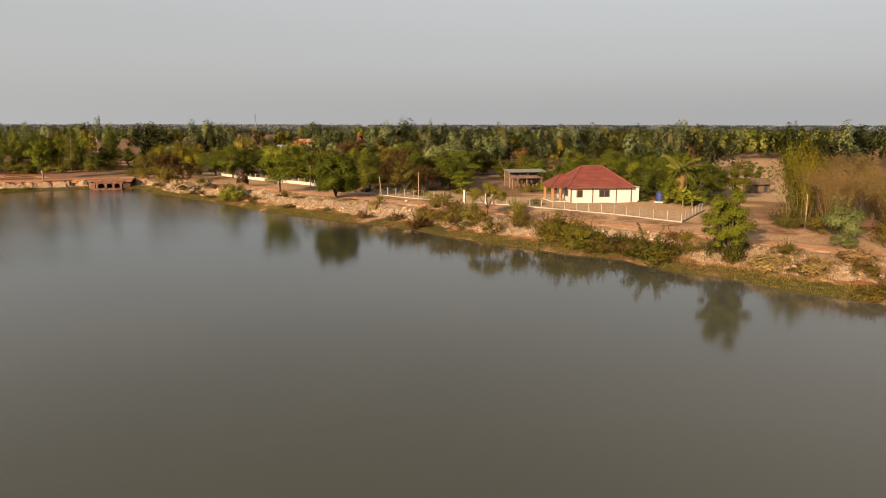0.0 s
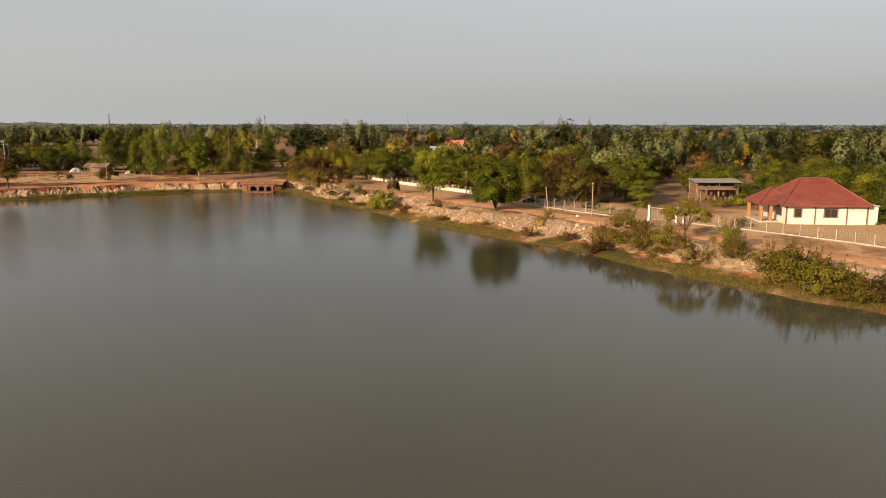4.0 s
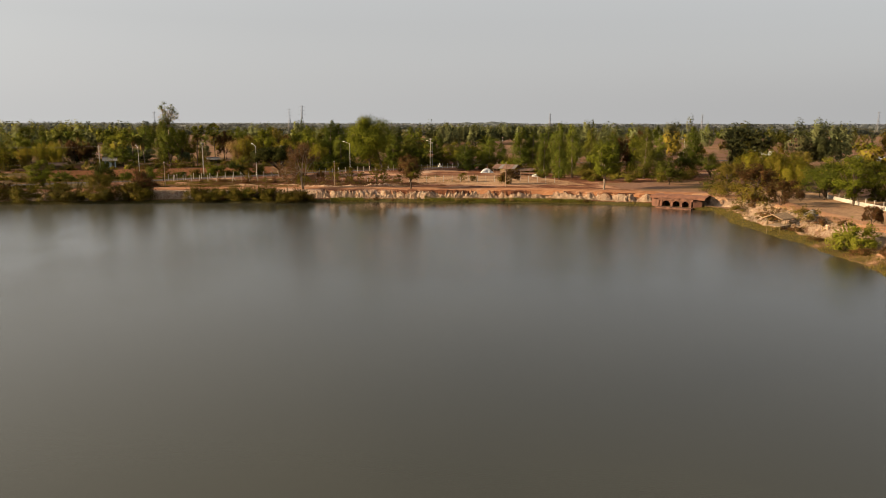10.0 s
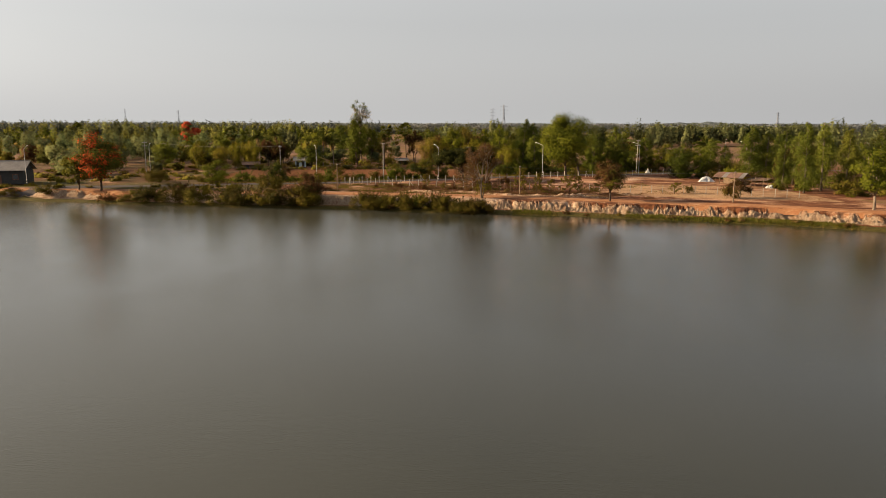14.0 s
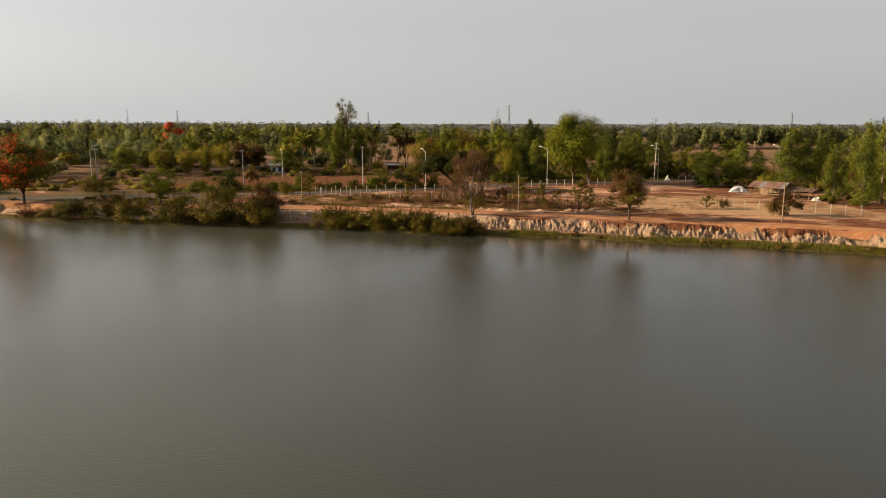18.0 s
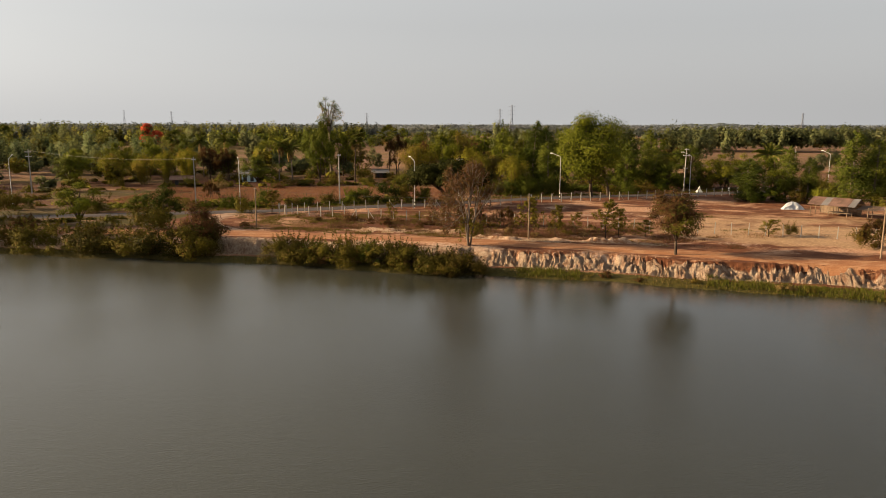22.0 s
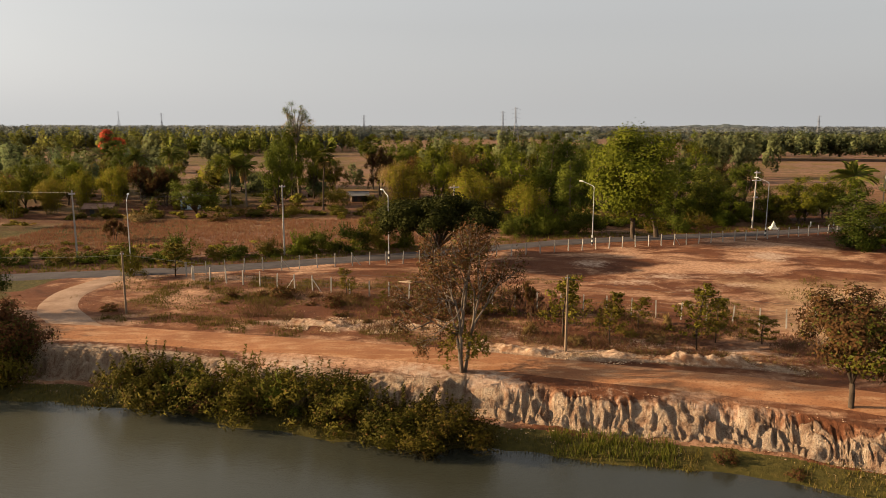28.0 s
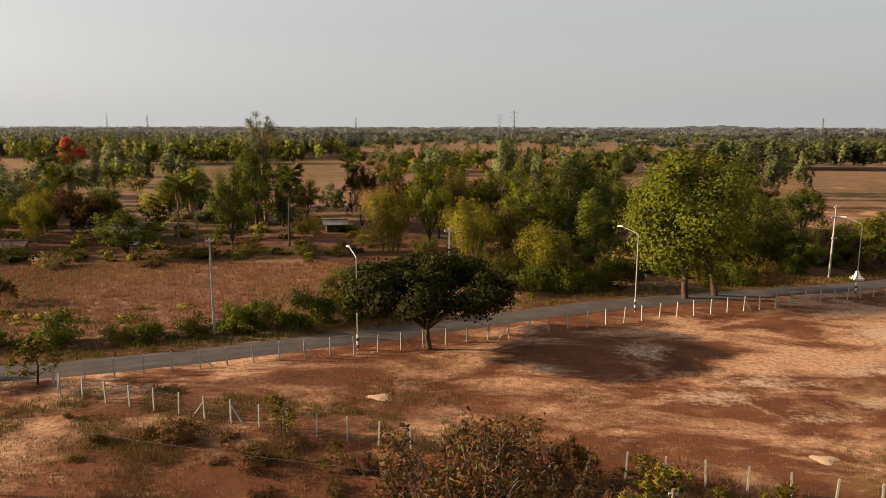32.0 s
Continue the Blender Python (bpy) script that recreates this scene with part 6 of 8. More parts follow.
# tall eucalyptus that stand above the rest, in groups
rng_t = np.random.default_rng(161)
gx, gy = [], []
for x_, y_, n_, h_ in (
        (120, 62, 3, 15), (150, 50, 4, 15), (178, 8, 5, 16), (206, -22, 6, 16), (232, 28, 6, 17), (152, -10, 3, 14), (172, -58, 5, 15), (198, -72, 7, 16), (216, -104, 7, 16), (150, -118, 4, 13),
        (106, 102, 3, 14), (130, 150, 5, 15), (252, 88, 6, 17), (62, 188, 4, 14), (92, 210, 5, 15), (-72, 204, 5, 14), (-98, 230, 6, 15), (-142, 212, 7, 14), (22, 214, 5, 14), (-10, 204, 4, 13)):
    gx += list(x_ + rng_t.normal(0, 6.0, n_))
    gy += list(y_ + rng_t.normal(0, 6.0, n_))
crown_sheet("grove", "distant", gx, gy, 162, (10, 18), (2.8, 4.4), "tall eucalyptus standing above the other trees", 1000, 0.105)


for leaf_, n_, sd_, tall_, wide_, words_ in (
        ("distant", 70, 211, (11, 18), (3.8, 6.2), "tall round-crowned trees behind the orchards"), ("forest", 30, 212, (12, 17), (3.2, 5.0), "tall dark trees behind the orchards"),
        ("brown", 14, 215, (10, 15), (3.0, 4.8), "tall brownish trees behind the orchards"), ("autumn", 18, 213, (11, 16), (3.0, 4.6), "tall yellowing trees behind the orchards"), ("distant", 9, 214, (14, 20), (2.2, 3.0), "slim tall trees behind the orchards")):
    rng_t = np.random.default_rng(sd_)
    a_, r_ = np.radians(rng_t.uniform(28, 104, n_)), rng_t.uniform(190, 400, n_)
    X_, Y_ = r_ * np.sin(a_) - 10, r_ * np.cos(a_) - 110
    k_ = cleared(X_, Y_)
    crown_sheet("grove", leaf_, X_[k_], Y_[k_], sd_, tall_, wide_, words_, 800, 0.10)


def stand(poly, n, seed, leaf, tall, wide, label):
    rng = np.random.default_rng(seed)
    xs, ys = [p[0] for p in poly], [p[1] for p in poly]
    X, Y = rng.uniform(min(xs), max(xs), n), rng.uniform(min(ys), max(ys), n)
    k = inside(X, Y, poly)
    return crown_sheet("eucalyptus_stand", leaf, X[k], Y[k], seed, tall, wide, label, 190, 0.19)


far_plot(["green", "lime", "drybush", "euca"], [(-100, 116), (-62, 120), (-30, 128), (-20, 160), (-60, 172), (-110, 165)], 8.5, (5, 10), (2.6, 4.2), 86, 0.45)
far_plot(["green", "mango", "drybush"], [(-200, 120), (-110, 116), (-100, 170), (-190, 190)], 10, (4, 8), (2.6, 4.4), 87, 0.3)


# the far plantation also takes the haze-greyed leaf colour
stand([(-380, 440), (-150, 392), (-62, 430), (-70, 520), (-380, 560)], 1300, 111, "haze", (12, 17), (2.8, 4.2), "plantation of tall eucalyptus, leaf colour greyed for haze")
stand([(-420, 452), (-150, 366), (-66, 398), (-62, 430), (-380, 470)], 650, 114, "forest", (11, 16.5), (2.4, 3.6), "dark green front rows of the eucalyptus plantation")
stand([(-150, 340), (-78, 352), (-66, 374), (-150, 366)], 90, 115, "euca", (8, 13.5), (2.4, 3.4), "row of light green eucalyptus before the plantation")
stand([(108, 322), (205, 312), (220, 342), (112, 352)], 230, 112, "distant", (12, 16), (2.6, 3.6), "row of tall eucalyptus in a dry field, leaf colour paled for haze")
stand([(250, -160), (300, -60), (420, 0), (460, -160)], 260, 113, "forest", (9, 14), (2.6, 4.0), "belt of tall eucalyptus beyond a dry field")


# ---- grasses and weeds ----
def tufts(name, X, Y, leaf, h, spread, blades, width, seed, label, droop=0.45):
    """Tufts of upright blades, as one sheet of stuff."""
    rng = np.random.default_rng(seed)
    z = land(X, Y)[0]
    n = len(X) * blades
    cx, cy, cz = np.repeat(X, blades), np.repeat(Y, blades), np.repeat(z, blades)
    a_, sp = rng.uniform(0, 6.283, n), spread * np.sqrt(rng.random(n))
    bx, by = cx + np.cos(a_) * sp, cy + np.sin(a_) * sp
    hh = h * rng.uniform(0.45, 1.25, n) * np.repeat(rng.uniform(0.6, 1.3, len(X)), blades)
    b_ = rng.uniform(0, 6.283, n)
    wx, wy = np.cos(b_) * width, np.sin(b_) * width
    lx, ly = bx + np.cos(a_) * hh * droop * rng.random(n), by + np.sin(a_) * hh * droop * rng.random(n)
    co = np.stack([np.stack([bx - wx, by - wy, cz - 0.04], 1), np.stack([bx + wx, by + wy, cz - 0.04], 1), np.stack([lx, ly, cz + hh], 1)], 1).reshape(-1, 3)
    return tagged(new(name, fast_mesh(name, co, np.arange(len(co)).reshape(-1, 3), LEAF[leaf])), label, "grass", kind="stuff")


def spots(n, x0, x1, y0, y1, seed, test):
    rng = np.random.default_rng(seed)
    X, Y = rng.uniform(x0, x1, n), rng.uniform(y0, y1, n)
    k = test(X, Y)
    return X[k], Y[k]


fringe = lambda lo, hi, cut: (lambda X, Y: (lambda d, s: (d > lo) & (d < hi) & (wob(s, 61, 6.0) > cut))(*shore(X, Y)))
tufts("bank_grass", *spots(60000, -75, 80, -14, 45, 121, fringe(-0.4, 2.0, 0.38)), "grass", 0.26, 0.26, 8, 0.022, 131, "strip of green grass along the foot of the bank")
tufts("bank_grass", *spots(26000, 8, 62, 4, 30, 155, fringe(0.1, 2.4, 0.58)), "lush", 0.36, 0.3, 9, 0.022, 165, "tall fresh green grass at the foot of the clay cliff")
tufts("bank_grass", *spots(70000, 24, 80, -175, -10, 122, fringe(-0.3, 4.2, 0.15)), "grass", 0.18, 0.36, 7, 0.03, 132, "strip of green grass along the water's edge")
tufts("dry_grass", *spots(7500, 24, 70, -175, -138, 123, fringe(2.8, 9.0, 0.25)), "straw", 0.5, 0.35, 8, 0.035, 133, "dry straw-coloured grass on the bank slope")
tufts("dry_grass", *spots(9000, 40, 80, -130, -20, 124, fringe(3.8, 10.5, 0.5)), "straw", 0.4, 0.3, 6, 0.035, 134, "dry grass tufts on the bank slope")
tufts("stubble", *spots(16000, -62, -2, 72, 112, 125, lambda X, Y: inside(X, Y, PADDY) & (Y > 0.42 * X + 84)), "stubble", 0.42, 0.2, 6, 0.03, 135, "dry rice stubble in a harvested paddy")
near_line = lambda X, Y, pts, w_: np.min([np.hypot(X - (p[0] + (q[0] - p[0]) * t), Y - (p[1] + (q[1] - p[1]) * t)) for p, q in zip(pts, pts[1:]) for t in np.linspace(0, 1, 8)], axis=0) < w_
FRONT = [(-25.4, 59.0), (-20, 57.3), (-12, 54.7), (-0.9, 51.5), (6.4, 49.4), (17.5, 46.6), (34, 42), (50, 37.0), (62, 32)]
tufts("withered_weeds", *spots(5200, -16, 26, 38, 54, 126, lambda X, Y: (wob2(X, Y, 62, 3.0) + 0.6 * wob2(X, Y, 66, 0.8) > 0.85) & (Y < -0.27 * X + 52.5) & (Y > -0.27 * X + 40.5)), "litter", 0.5, 0.4, 9, 0.018, 136, "reddish-brown withered weeds along the fence", 1.3)
tufts("withered_weeds", *spots(9000, -30, 64, 26, 62, 127, lambda X, Y: near_line(X, Y, FRONT, 3.2) & (wob2(X, Y, 63, 2.6) + 0.7 * wob2(X, Y, 67, 0.7) > 0.98)), "litter", 0.3, 0.45, 7, 0.022, 137, "low withered weeds round the fence posts", 1.5)
tufts("scrub_litter", *spots(9000, 8, 34, 30, 44, 128, lambda X, Y: (wob2(X, Y, 64, 3.0) + 0.8 * wob2(X, Y, 68, 0.8) > 0.95) & (Y > -0.33 * X + 41.5) & (Y < -0.27 * X + 49)), "litter", 0.22, 0.5, 7, 0.03, 138, "dark brown dead scrub and litter beside the track", 1.8)
tufts("green_weeds", *spots(7000, -34, 40, 40, 64, 129, lambda X, Y: (wob2(X, Y, 65, 5.0) > 0.66) & (Y > -0.27 * X + 41)), "grass", 0.2, 0.35, 6, 0.03, 139, "patches of low green weeds on the bare plot")
tufts("green_weeds", *spots(2600, -28, 8, 38, 46, 150, lambda X, Y: (np.abs(Y + 0.24 * X - 38.6) < 1.7) & (wob2(X, Y, 80, 2.2) > 0.45)), "grass", 0.26, 0.3, 9, 0.022, 160, "low green weeds along the edge of the track")
tufts("withered_weeds", *spots(9000, -28, 26, 32, 50, 151, lambda X, Y: (Y + 0.25 * X > 38.2) & (Y + 0.25 * X < 42.5) & (wob2(X, Y, 81, 1.6) > 0.42)), "straw", 0.2, 0.3, 6, 0.016, 161, "thin straw-brown weeds between the track and the plot", 1.2)
tufts("green_weeds", *spots(5200, -28, 4, 49, 62, 152, lambda X, Y: (wob2(X, Y, 85, 2.6) > 0.55) & (Y < -0.27 * X + 56)), "grass", 0.28, 0.35, 7, 0.022, 162, "low green weeds and grass along the near fence")
tufts("verge_grass", *spots(12000, -60, 70, 62, 108, 130, lambda X, Y: near_line(X, Y, [(-60, 59.5), (-40, 65.3), (-22, 70.6), (-10, 77.0), (11, 87.5), (32, 95), (52, 101.5), (66, 111)], 2.4)), "olive", 0.45, 0.35, 7, 0.035, 140, "rough green grass on the road verge")


def clods(name, X, Y, sizes, mat, seed, label):
    """Loose lumps of earth or stone, half sunk in the land, as one sheet of stuff."""
    rng = np.random.default_rng(seed)
    z = land(X, Y)[0]
    n = len(X)
    oct_v = np.array([(1, 0, 0), (0, 1, 0), (-1, 0, 0), (0, -1, 0), (0, 0, 1), (0, 0, -1)], float)
    oct_f = np.array([(0, 1, 4), (1, 2, 4), (2, 3, 4), (3, 0, 4), (1, 0, 5), (2, 1, 5), (3, 2, 5), (0, 3, 5)])
    r = sizes[0] + (sizes[1] - sizes[0]) * rng.random(n) ** 2.5
    a_ = rng.uniform(0, 6.283, n)
    v = oct_v[None] * rng.uniform(0.6, 1.3, (n, 6, 1)) * r[:, None, None] * (1, 1, 0.7)
    c, s_ = np.cos(a_)[:, None], np.sin(a_)[:, None]
    co = np.stack([v[..., 0] * c - v[..., 1] * s_ + X[:, None], v[..., 0] * s_ + v[..., 1] * c + Y[:, None], v[..., 2] + (z + 0.15 * r)[:, None]], 2).reshape(-1, 3)
    fa = (oct_f[None] + 6 * np.arange(n)[:, None, None]).reshape(-1, 3)
    return tagged(new(name, fast_mesh(name, co, fa, mat)), label, "clods", kind="stuff")


cl = Mat("pale_clay_clods", 0.95, 0.1)
cl.color(cl.mix(cl.island(), (0.25, 0.150, 0.088), (0.44, 0.32, 0.215))).bump(cl.noise(14, 5), 0.5, 0.05)
CLOD = cl.m
clods("clay_clods", *spots(16000, -12, 4, 40, 47, 199, lambda X, Y: (np.hypot((X + 5) / 7.0, (Y - 43.0) / 2.1) < 1.1) & (wob2(X, Y, 82, 1.0) > 0.5)), (0.02, 0.12), CLOD, 200, "pale broken rubble strewn beside the track")
clods("clay_clods", *spots(11000, 2, 26, 28, 40, 191, lambda X, Y: (np.abs(Y + 0.27 * X - np.clip(38.5 + 0.16 * (X - 8.7), 38, 40.4) - 1.2 * (wob(X, 76, 3.0) - 0.5)) < 0.1 + 1.5 * wob(X, 69, 4.0)) & (wob2(X, Y, 70, 1.1) > 0.4)), (0.02, 0.12), CLOD, 192, "pale clay clods heaped along the edge of the track")
clods("clay_clods", *spots(24000, -30, 64, 4, 40, 193, lambda X, Y: (lambda d: (d > 1.0) & (d < 5.4) & (wob2(X, Y, 71, 1.4) > 0.52))(shore(X, Y)[0])), (0.02, 0.08), CLOD, 194, "crumbled clay lumps on the eroded bank")
clods("bank_stones", *spots(60000, 30, 84, -175, -8, 195, lambda X, Y: (lambda d: (d > 4.4) & (d < 9.0) & (wob2(X, Y, 72, 1.6) > 0.55))(shore(X, Y)[0])), (0.05, 0.34), CLOD, 196, "pale sandy lumps and stones on the east bank")
clods("gravel", *spots(9000, -36, 40, 33, 62, 197, lambda X, Y: wob2(X, Y, 73, 2.2) > 0.6), (0.015, 0.045), CLOD, 198, "small pale stones scattered over the bare plot")


def clay_ridge(points, half, high, seed, label):
    """A low jagged ridge of broken clay pushed up along the edge of the track."""
    step, across = 0.11, 22
    X, Y, Z, nu = [], [], [], 0
    for p, q in zip(points, points[1:]):
        n = int(math.hypot(q[0] - p[0], q[1] - p[1]) / step)
        nx, ny = -(q[1] - p[1]) / (n * step), (q[0] - p[0]) / (n * step)
        for i in range(n):
            for j in range(across):
                v = -1 + 2 * j / (across - 1)
                X.append(p[0] + (q[0] - p[0]) * i / n + nx * v * half)
                Y.append(p[1] + (q[1] - p[1]) * i / n + ny * v * half)
                Z.append(1 - v * v)
        nu += n
    X, Y, prof = np.array(X), np.array(Y), np.array(Z)
    lump = np.clip(wob2(X, Y, seed, 1.5) * 1.4 - 0.35, 0, 1) * (0.5 + 0.9 * wob2(X, Y, seed + 1, 0.42)) + 0.45 * np.abs(wob2(X, Y, seed + 2, 0.20) - 0.5)
    z = land(X, Y)[0] + high * lump * prof ** 0.7 - 0.05 - 0.10 * (1 - prof)
    k = np.arange(nu * across).reshape(nu, across)
    fa = np.stack([k[:-1, :-1], k[1:, :-1], k[1:, 1:], k[:-1, 1:]], 2).reshape(-1, 4)
    return tagged(new("clay_ridge", fast_mesh("clay_ridge", np.column_stack([X, Y, z]), fa, CLAYRIDGE)), label, "earth heap", kind="stuff")


cr = Mat("broken_clay", 0.95, 0.1)
cr.color(cr.mix(cr.mask(cr.noise(1.1, 5, 0.6), 0.42, 0.62), cr.ramp(cr.noise(5, 6, 0.65), [(0.3, (0.22, 0.12, 0.07)), (0.6, (0.40, 0.285, 0.195)), (0.8, (0.52, 0.41, 0.30))]), (0.17, 0.085, 0.045))).bump(cr.noise(9, 6, 0.65), 0.8, 0.10)
CLAYRIDGE = cr.m
clay_ridge([(3.5, 38.2), (8.7, 36.4), (13.9, 36.1), (18.7, 35.2), (23.0, 34.2)], 0.95, 0.62, 231, "jagged ridge of pale broken clay along the track")
clay_ridge([(-11.5, 43.6), (-6.0, 42.8), (-0.5, 42.4)], 1.2, 0.32, 241, "low spread of pale broken clay beside the track")


# ---- fences, poles and lamps ----
POST = Mesh().box((0, 0, 0.68), (0.105, 0.105, 1.7), 0, 0.9).mesh("post", CONCRETE)
BRACE = Mesh().tube([(0, 0, 1.25), (1.0, 0, -0.1)], 0.05, 5).mesh("brace", CONCRETE)


def fence(points, gap, label, braces=(), wires=(0.5, 0.9, 1.3), post=None):
    """Posts at even gaps along a line, with strands of wire."""
    pts = [Vector((*p, 0)) for p in points]
    top = thing("fence", (pts[0].x, pts[0].y, ground_at(pts[0].x, pts[0].y)), label, "fence")
    o = top.matrix_basis.translation.copy()
    spots, rest = [], 0.0
    for p, q in zip(pts, pts[1:]):
        ln = (q - p).length
        d = rest
        while d < ln:
            c = p.lerp(q, d / ln)
            spots.append((c, math.atan2(q.y - p.y, q.x - p.x)))
            d += gap
        rest = d - ln
    line = []
    for i, (c, a_) in enumerate(spots):
        z = ground_at(c.x, c.y)
        ob = part("post", post or POST, None, top)
        ob.matrix_basis = pose(c.x - o.x, c.y - o.y, z - o.z, (i * 37 % 7 - 3) * 0.9, (i * 53 % 7 - 3) * 0.9, math.degrees(a_))
        line.append(Vector((c.x - o.x, c.y - o.y, z - o.z)))
        if i in braces:
            br = part("brace", BRACE, None, top)
            br.matrix_basis = pose(c.x - o.x, c.y - o.y, z - o.z, 0, 0, math.degrees(a_) + (0 if i % 2 else 180))
    for h in wires:
        part("wire", Mesh().tube([p + Vector((0, 0, h)) for p in line], 0.008, 3), WIRE, top)
    return top


fence([(-25.4, 59.0), (-20, 57.3), (-12, 54.7), (-0.9, 51.5), (6.4, 49.4), (17.5, 46.6), (34, 42), (50, 37.0), (62, 32)], 2.0, "fence of white concrete posts and wire across the bare plot", (6, 7))
fence([(-27, 61.0), (-21.4, 63.5), (-10.4, 67.7), (-3.2, 70.3), (9.1, 75.4), (22, 80.6), (39.1, 87.1), (50, 92), (60, 96.8), (66, 99.4)], 2.0, "fence of concrete posts and wire along the asphalt road", (5, 9, 13, 18, 31))
fence([(-27, 61.0), (-25.4, 59.0)], 2.0, "short end of the post and wire fence")


def street_lamp(x, y, h, turn):
    top = thing("street_lamp", (x, y, ground_at(x, y)), "galvanised street lamp with a curved arm and striped foot", "street lamp", "street lamps along the road", "", turn)
    part("pole", Mesh().tube([(0, 0, -0.2), (0, 0, h * 0.5), (0, 0, h - 0.9)], [0.07, 0.058, 0.045], 8), GALV, top)
    part("arm", Mesh().tube([(0, 0, h - 0.95), (0, 0, h - 0.7), (-0.28, 0, h - 0.52), (-1.7, 0, h - 0.04)], [0.045, 0.04, 0.035, 0.03], 7), GALV, top)
    hd = part("lamp_head", Mesh().box((-1.95, 0, h + 0.0), (0.62, 0.22, 0.12), 0, 0.8), WHITE, top, "white lamp head")
    part("lens", Mesh().box((-1.98, 0, h - 0.08), (0.42, 0.16, 0.04)), GLASS, hd)
    for i in range(4):
        part("band", Mesh().tube([(0, 0, 0.15 + 0.3 * i), (0, 0, 0.45 + 0.3 * i)], 0.105, 8), BLACKP if i % 2 == 0 else WHITE, top, "black painted band" if i % 2 == 0 else "white painted band")
    return top


LAMP = street_lamp(19.5, 82.9, 8.5, -38)
for x_, y_, tn in ((-6.4, 70.2, -62), (45.8, 91.7, -48), (-33.6, 62.4, -70), (78.5, 104.5, -65), (-73, 66, -75), (113, 106, -85), (137, 101, -60), (-95.6, 55, -80), (101, 105, -70), (124, 104, -70), (150, 118, -60), (290, 130, -40), (340, 152, -50)):
    copy_thing(LAMP, pose(x_, y_, ground_at(x_, y_), 0, 0, tn))


def power_pole(x, y, h, arms, turn, words="concrete power pole with steel crossarms", lean=0.0):
    top = thing("power_pole", (x, y, ground_at(x, y)), words, "power pole", "power poles")
    top.matrix_basis = pose(x, y, ground_at(x, y), 0, lean, turn)
    part("pole", Mesh().box((0, 0, h / 2 - 0.2), (0.22, 0.18, h + 0.4), 0, 0.62), CONCRETE, top)
    for z, w_ in arms:
        ar = part("crossarm", Mesh().box((0, -0.14, z), (w_, 0.13, 0.15)), GALV, top)
        for s in np.linspace(-0.45, 0.45, 3 if w_ > 1.2 else 2):
            part("insulator", Mesh().tube([(s * w_, -0.12, z + 0.04), (s * w_, -0.12, z + 0.2)], [0.055, 0.04], 6), CERAMIC, ar)
    return top


power_pole(47.4, 100.9, 9.0, ((8.7, 1.1), (7.5, 1.7), (4.9, 0.9)), 25, lean=1.2)
power_pole(-19.7, 73.6, 8.7, ((8.5, 0.7),), 25)
power_pole(-43.5, 69.5, 8.4, ((8.0, 0.7),), 20)
power_pole(-84.7, 90.4, 8.8, ((8.3, 1.2), (7.4, 1.2)), 10)
power_pole(0.8, 90.5, 7.4, ((7.1, 1.4),), 25)
power_pole(79.0, 122.0, 8.2, ((8.6, 1.4), (7.6, 1.2)), 60)
for x_, y_ in ((120, 146), (182, 160), (202, 159), (382, 132), (330, 175)):
    power_pole(x_, y_, 8.8, ((8.5, 1.4), (7.6, 1.2)), 60)


def timber_pole(x, y, h, lean=0.0, turn=0.0, words="slim weathered pole beside the track"):
    top = thing("utility_pole", (x, y, ground_at(x, y)), words, "pole", "slim poles along the track")
    top.matrix_basis = pose(x, y, ground_at(x, y), 0, lean, turn)
    part("pole", Mesh().tube([(0, 0, -0.3), (0, 0, h * 0.6), (0, 0, h)], [0.1, 0.085, 0.07], 8), DARKWOOD, top)
    part("bracket", Mesh().box((0, 0, h - 0.2), (0.34, 0.08, 0.08)), GALV, top)
    return top


POLES = [(-26.1, 45.6, 5.4), (10.05, 36.8, 5.6), (46, 25.5, 5.4), (77.7, -60.4, 5.1), (69.7, -92.8, 5.2), (64.9, -156.6, 4.6), (97, -9, 4.4)]
for x_, y_, h_ in POLES:
    timber_pole(x_, y_, h_)
timber_pole(68.3, -85.6, 4.2, 14, 60, "leaning weathered pole beside the track")


def cable(points, sag, label):
    m = Mesh()
    for p, q in zip(points, points[1:]):
        p, q = Vector(p), Vector(q)
        m.tube([p.lerp(q, t / 8) - Vector((0, 0, sag * 4 * (t / 8) * (1 - t / 8))) for t in range(9)], 0.009, 3)
    return tagged(new("cable", m.mesh("cable", WIRE)), label, "cable")


cable([(-60, 52, 7.0), (-26.1, 45.6, 7.3)], 0.7, "sagging black cable between slim poles")
cable([(-26.1, 45.6, 7.35), (10.05, 36.8, 7.5), (46, 25.5, 7.4)], 0.6, "sagging black cable between slim poles")
cable([(77.7, -60.4, 7.1), (69.7, -92.8, 7.2), (66, -120, 7.0), (64.9, -156.6, 6.6)], 0.6, "sagging black cable along the track")
cable([(-84.7, 90.4, 10.8), (-43.5, 69.5, 10.3), (-19.7, 73.6, 10.6), (0.8, 90.5, 9.4), (47.9, 101.2, 10.3), (79.0, 122.0, 10.0)], 0.8, "power line along the road")


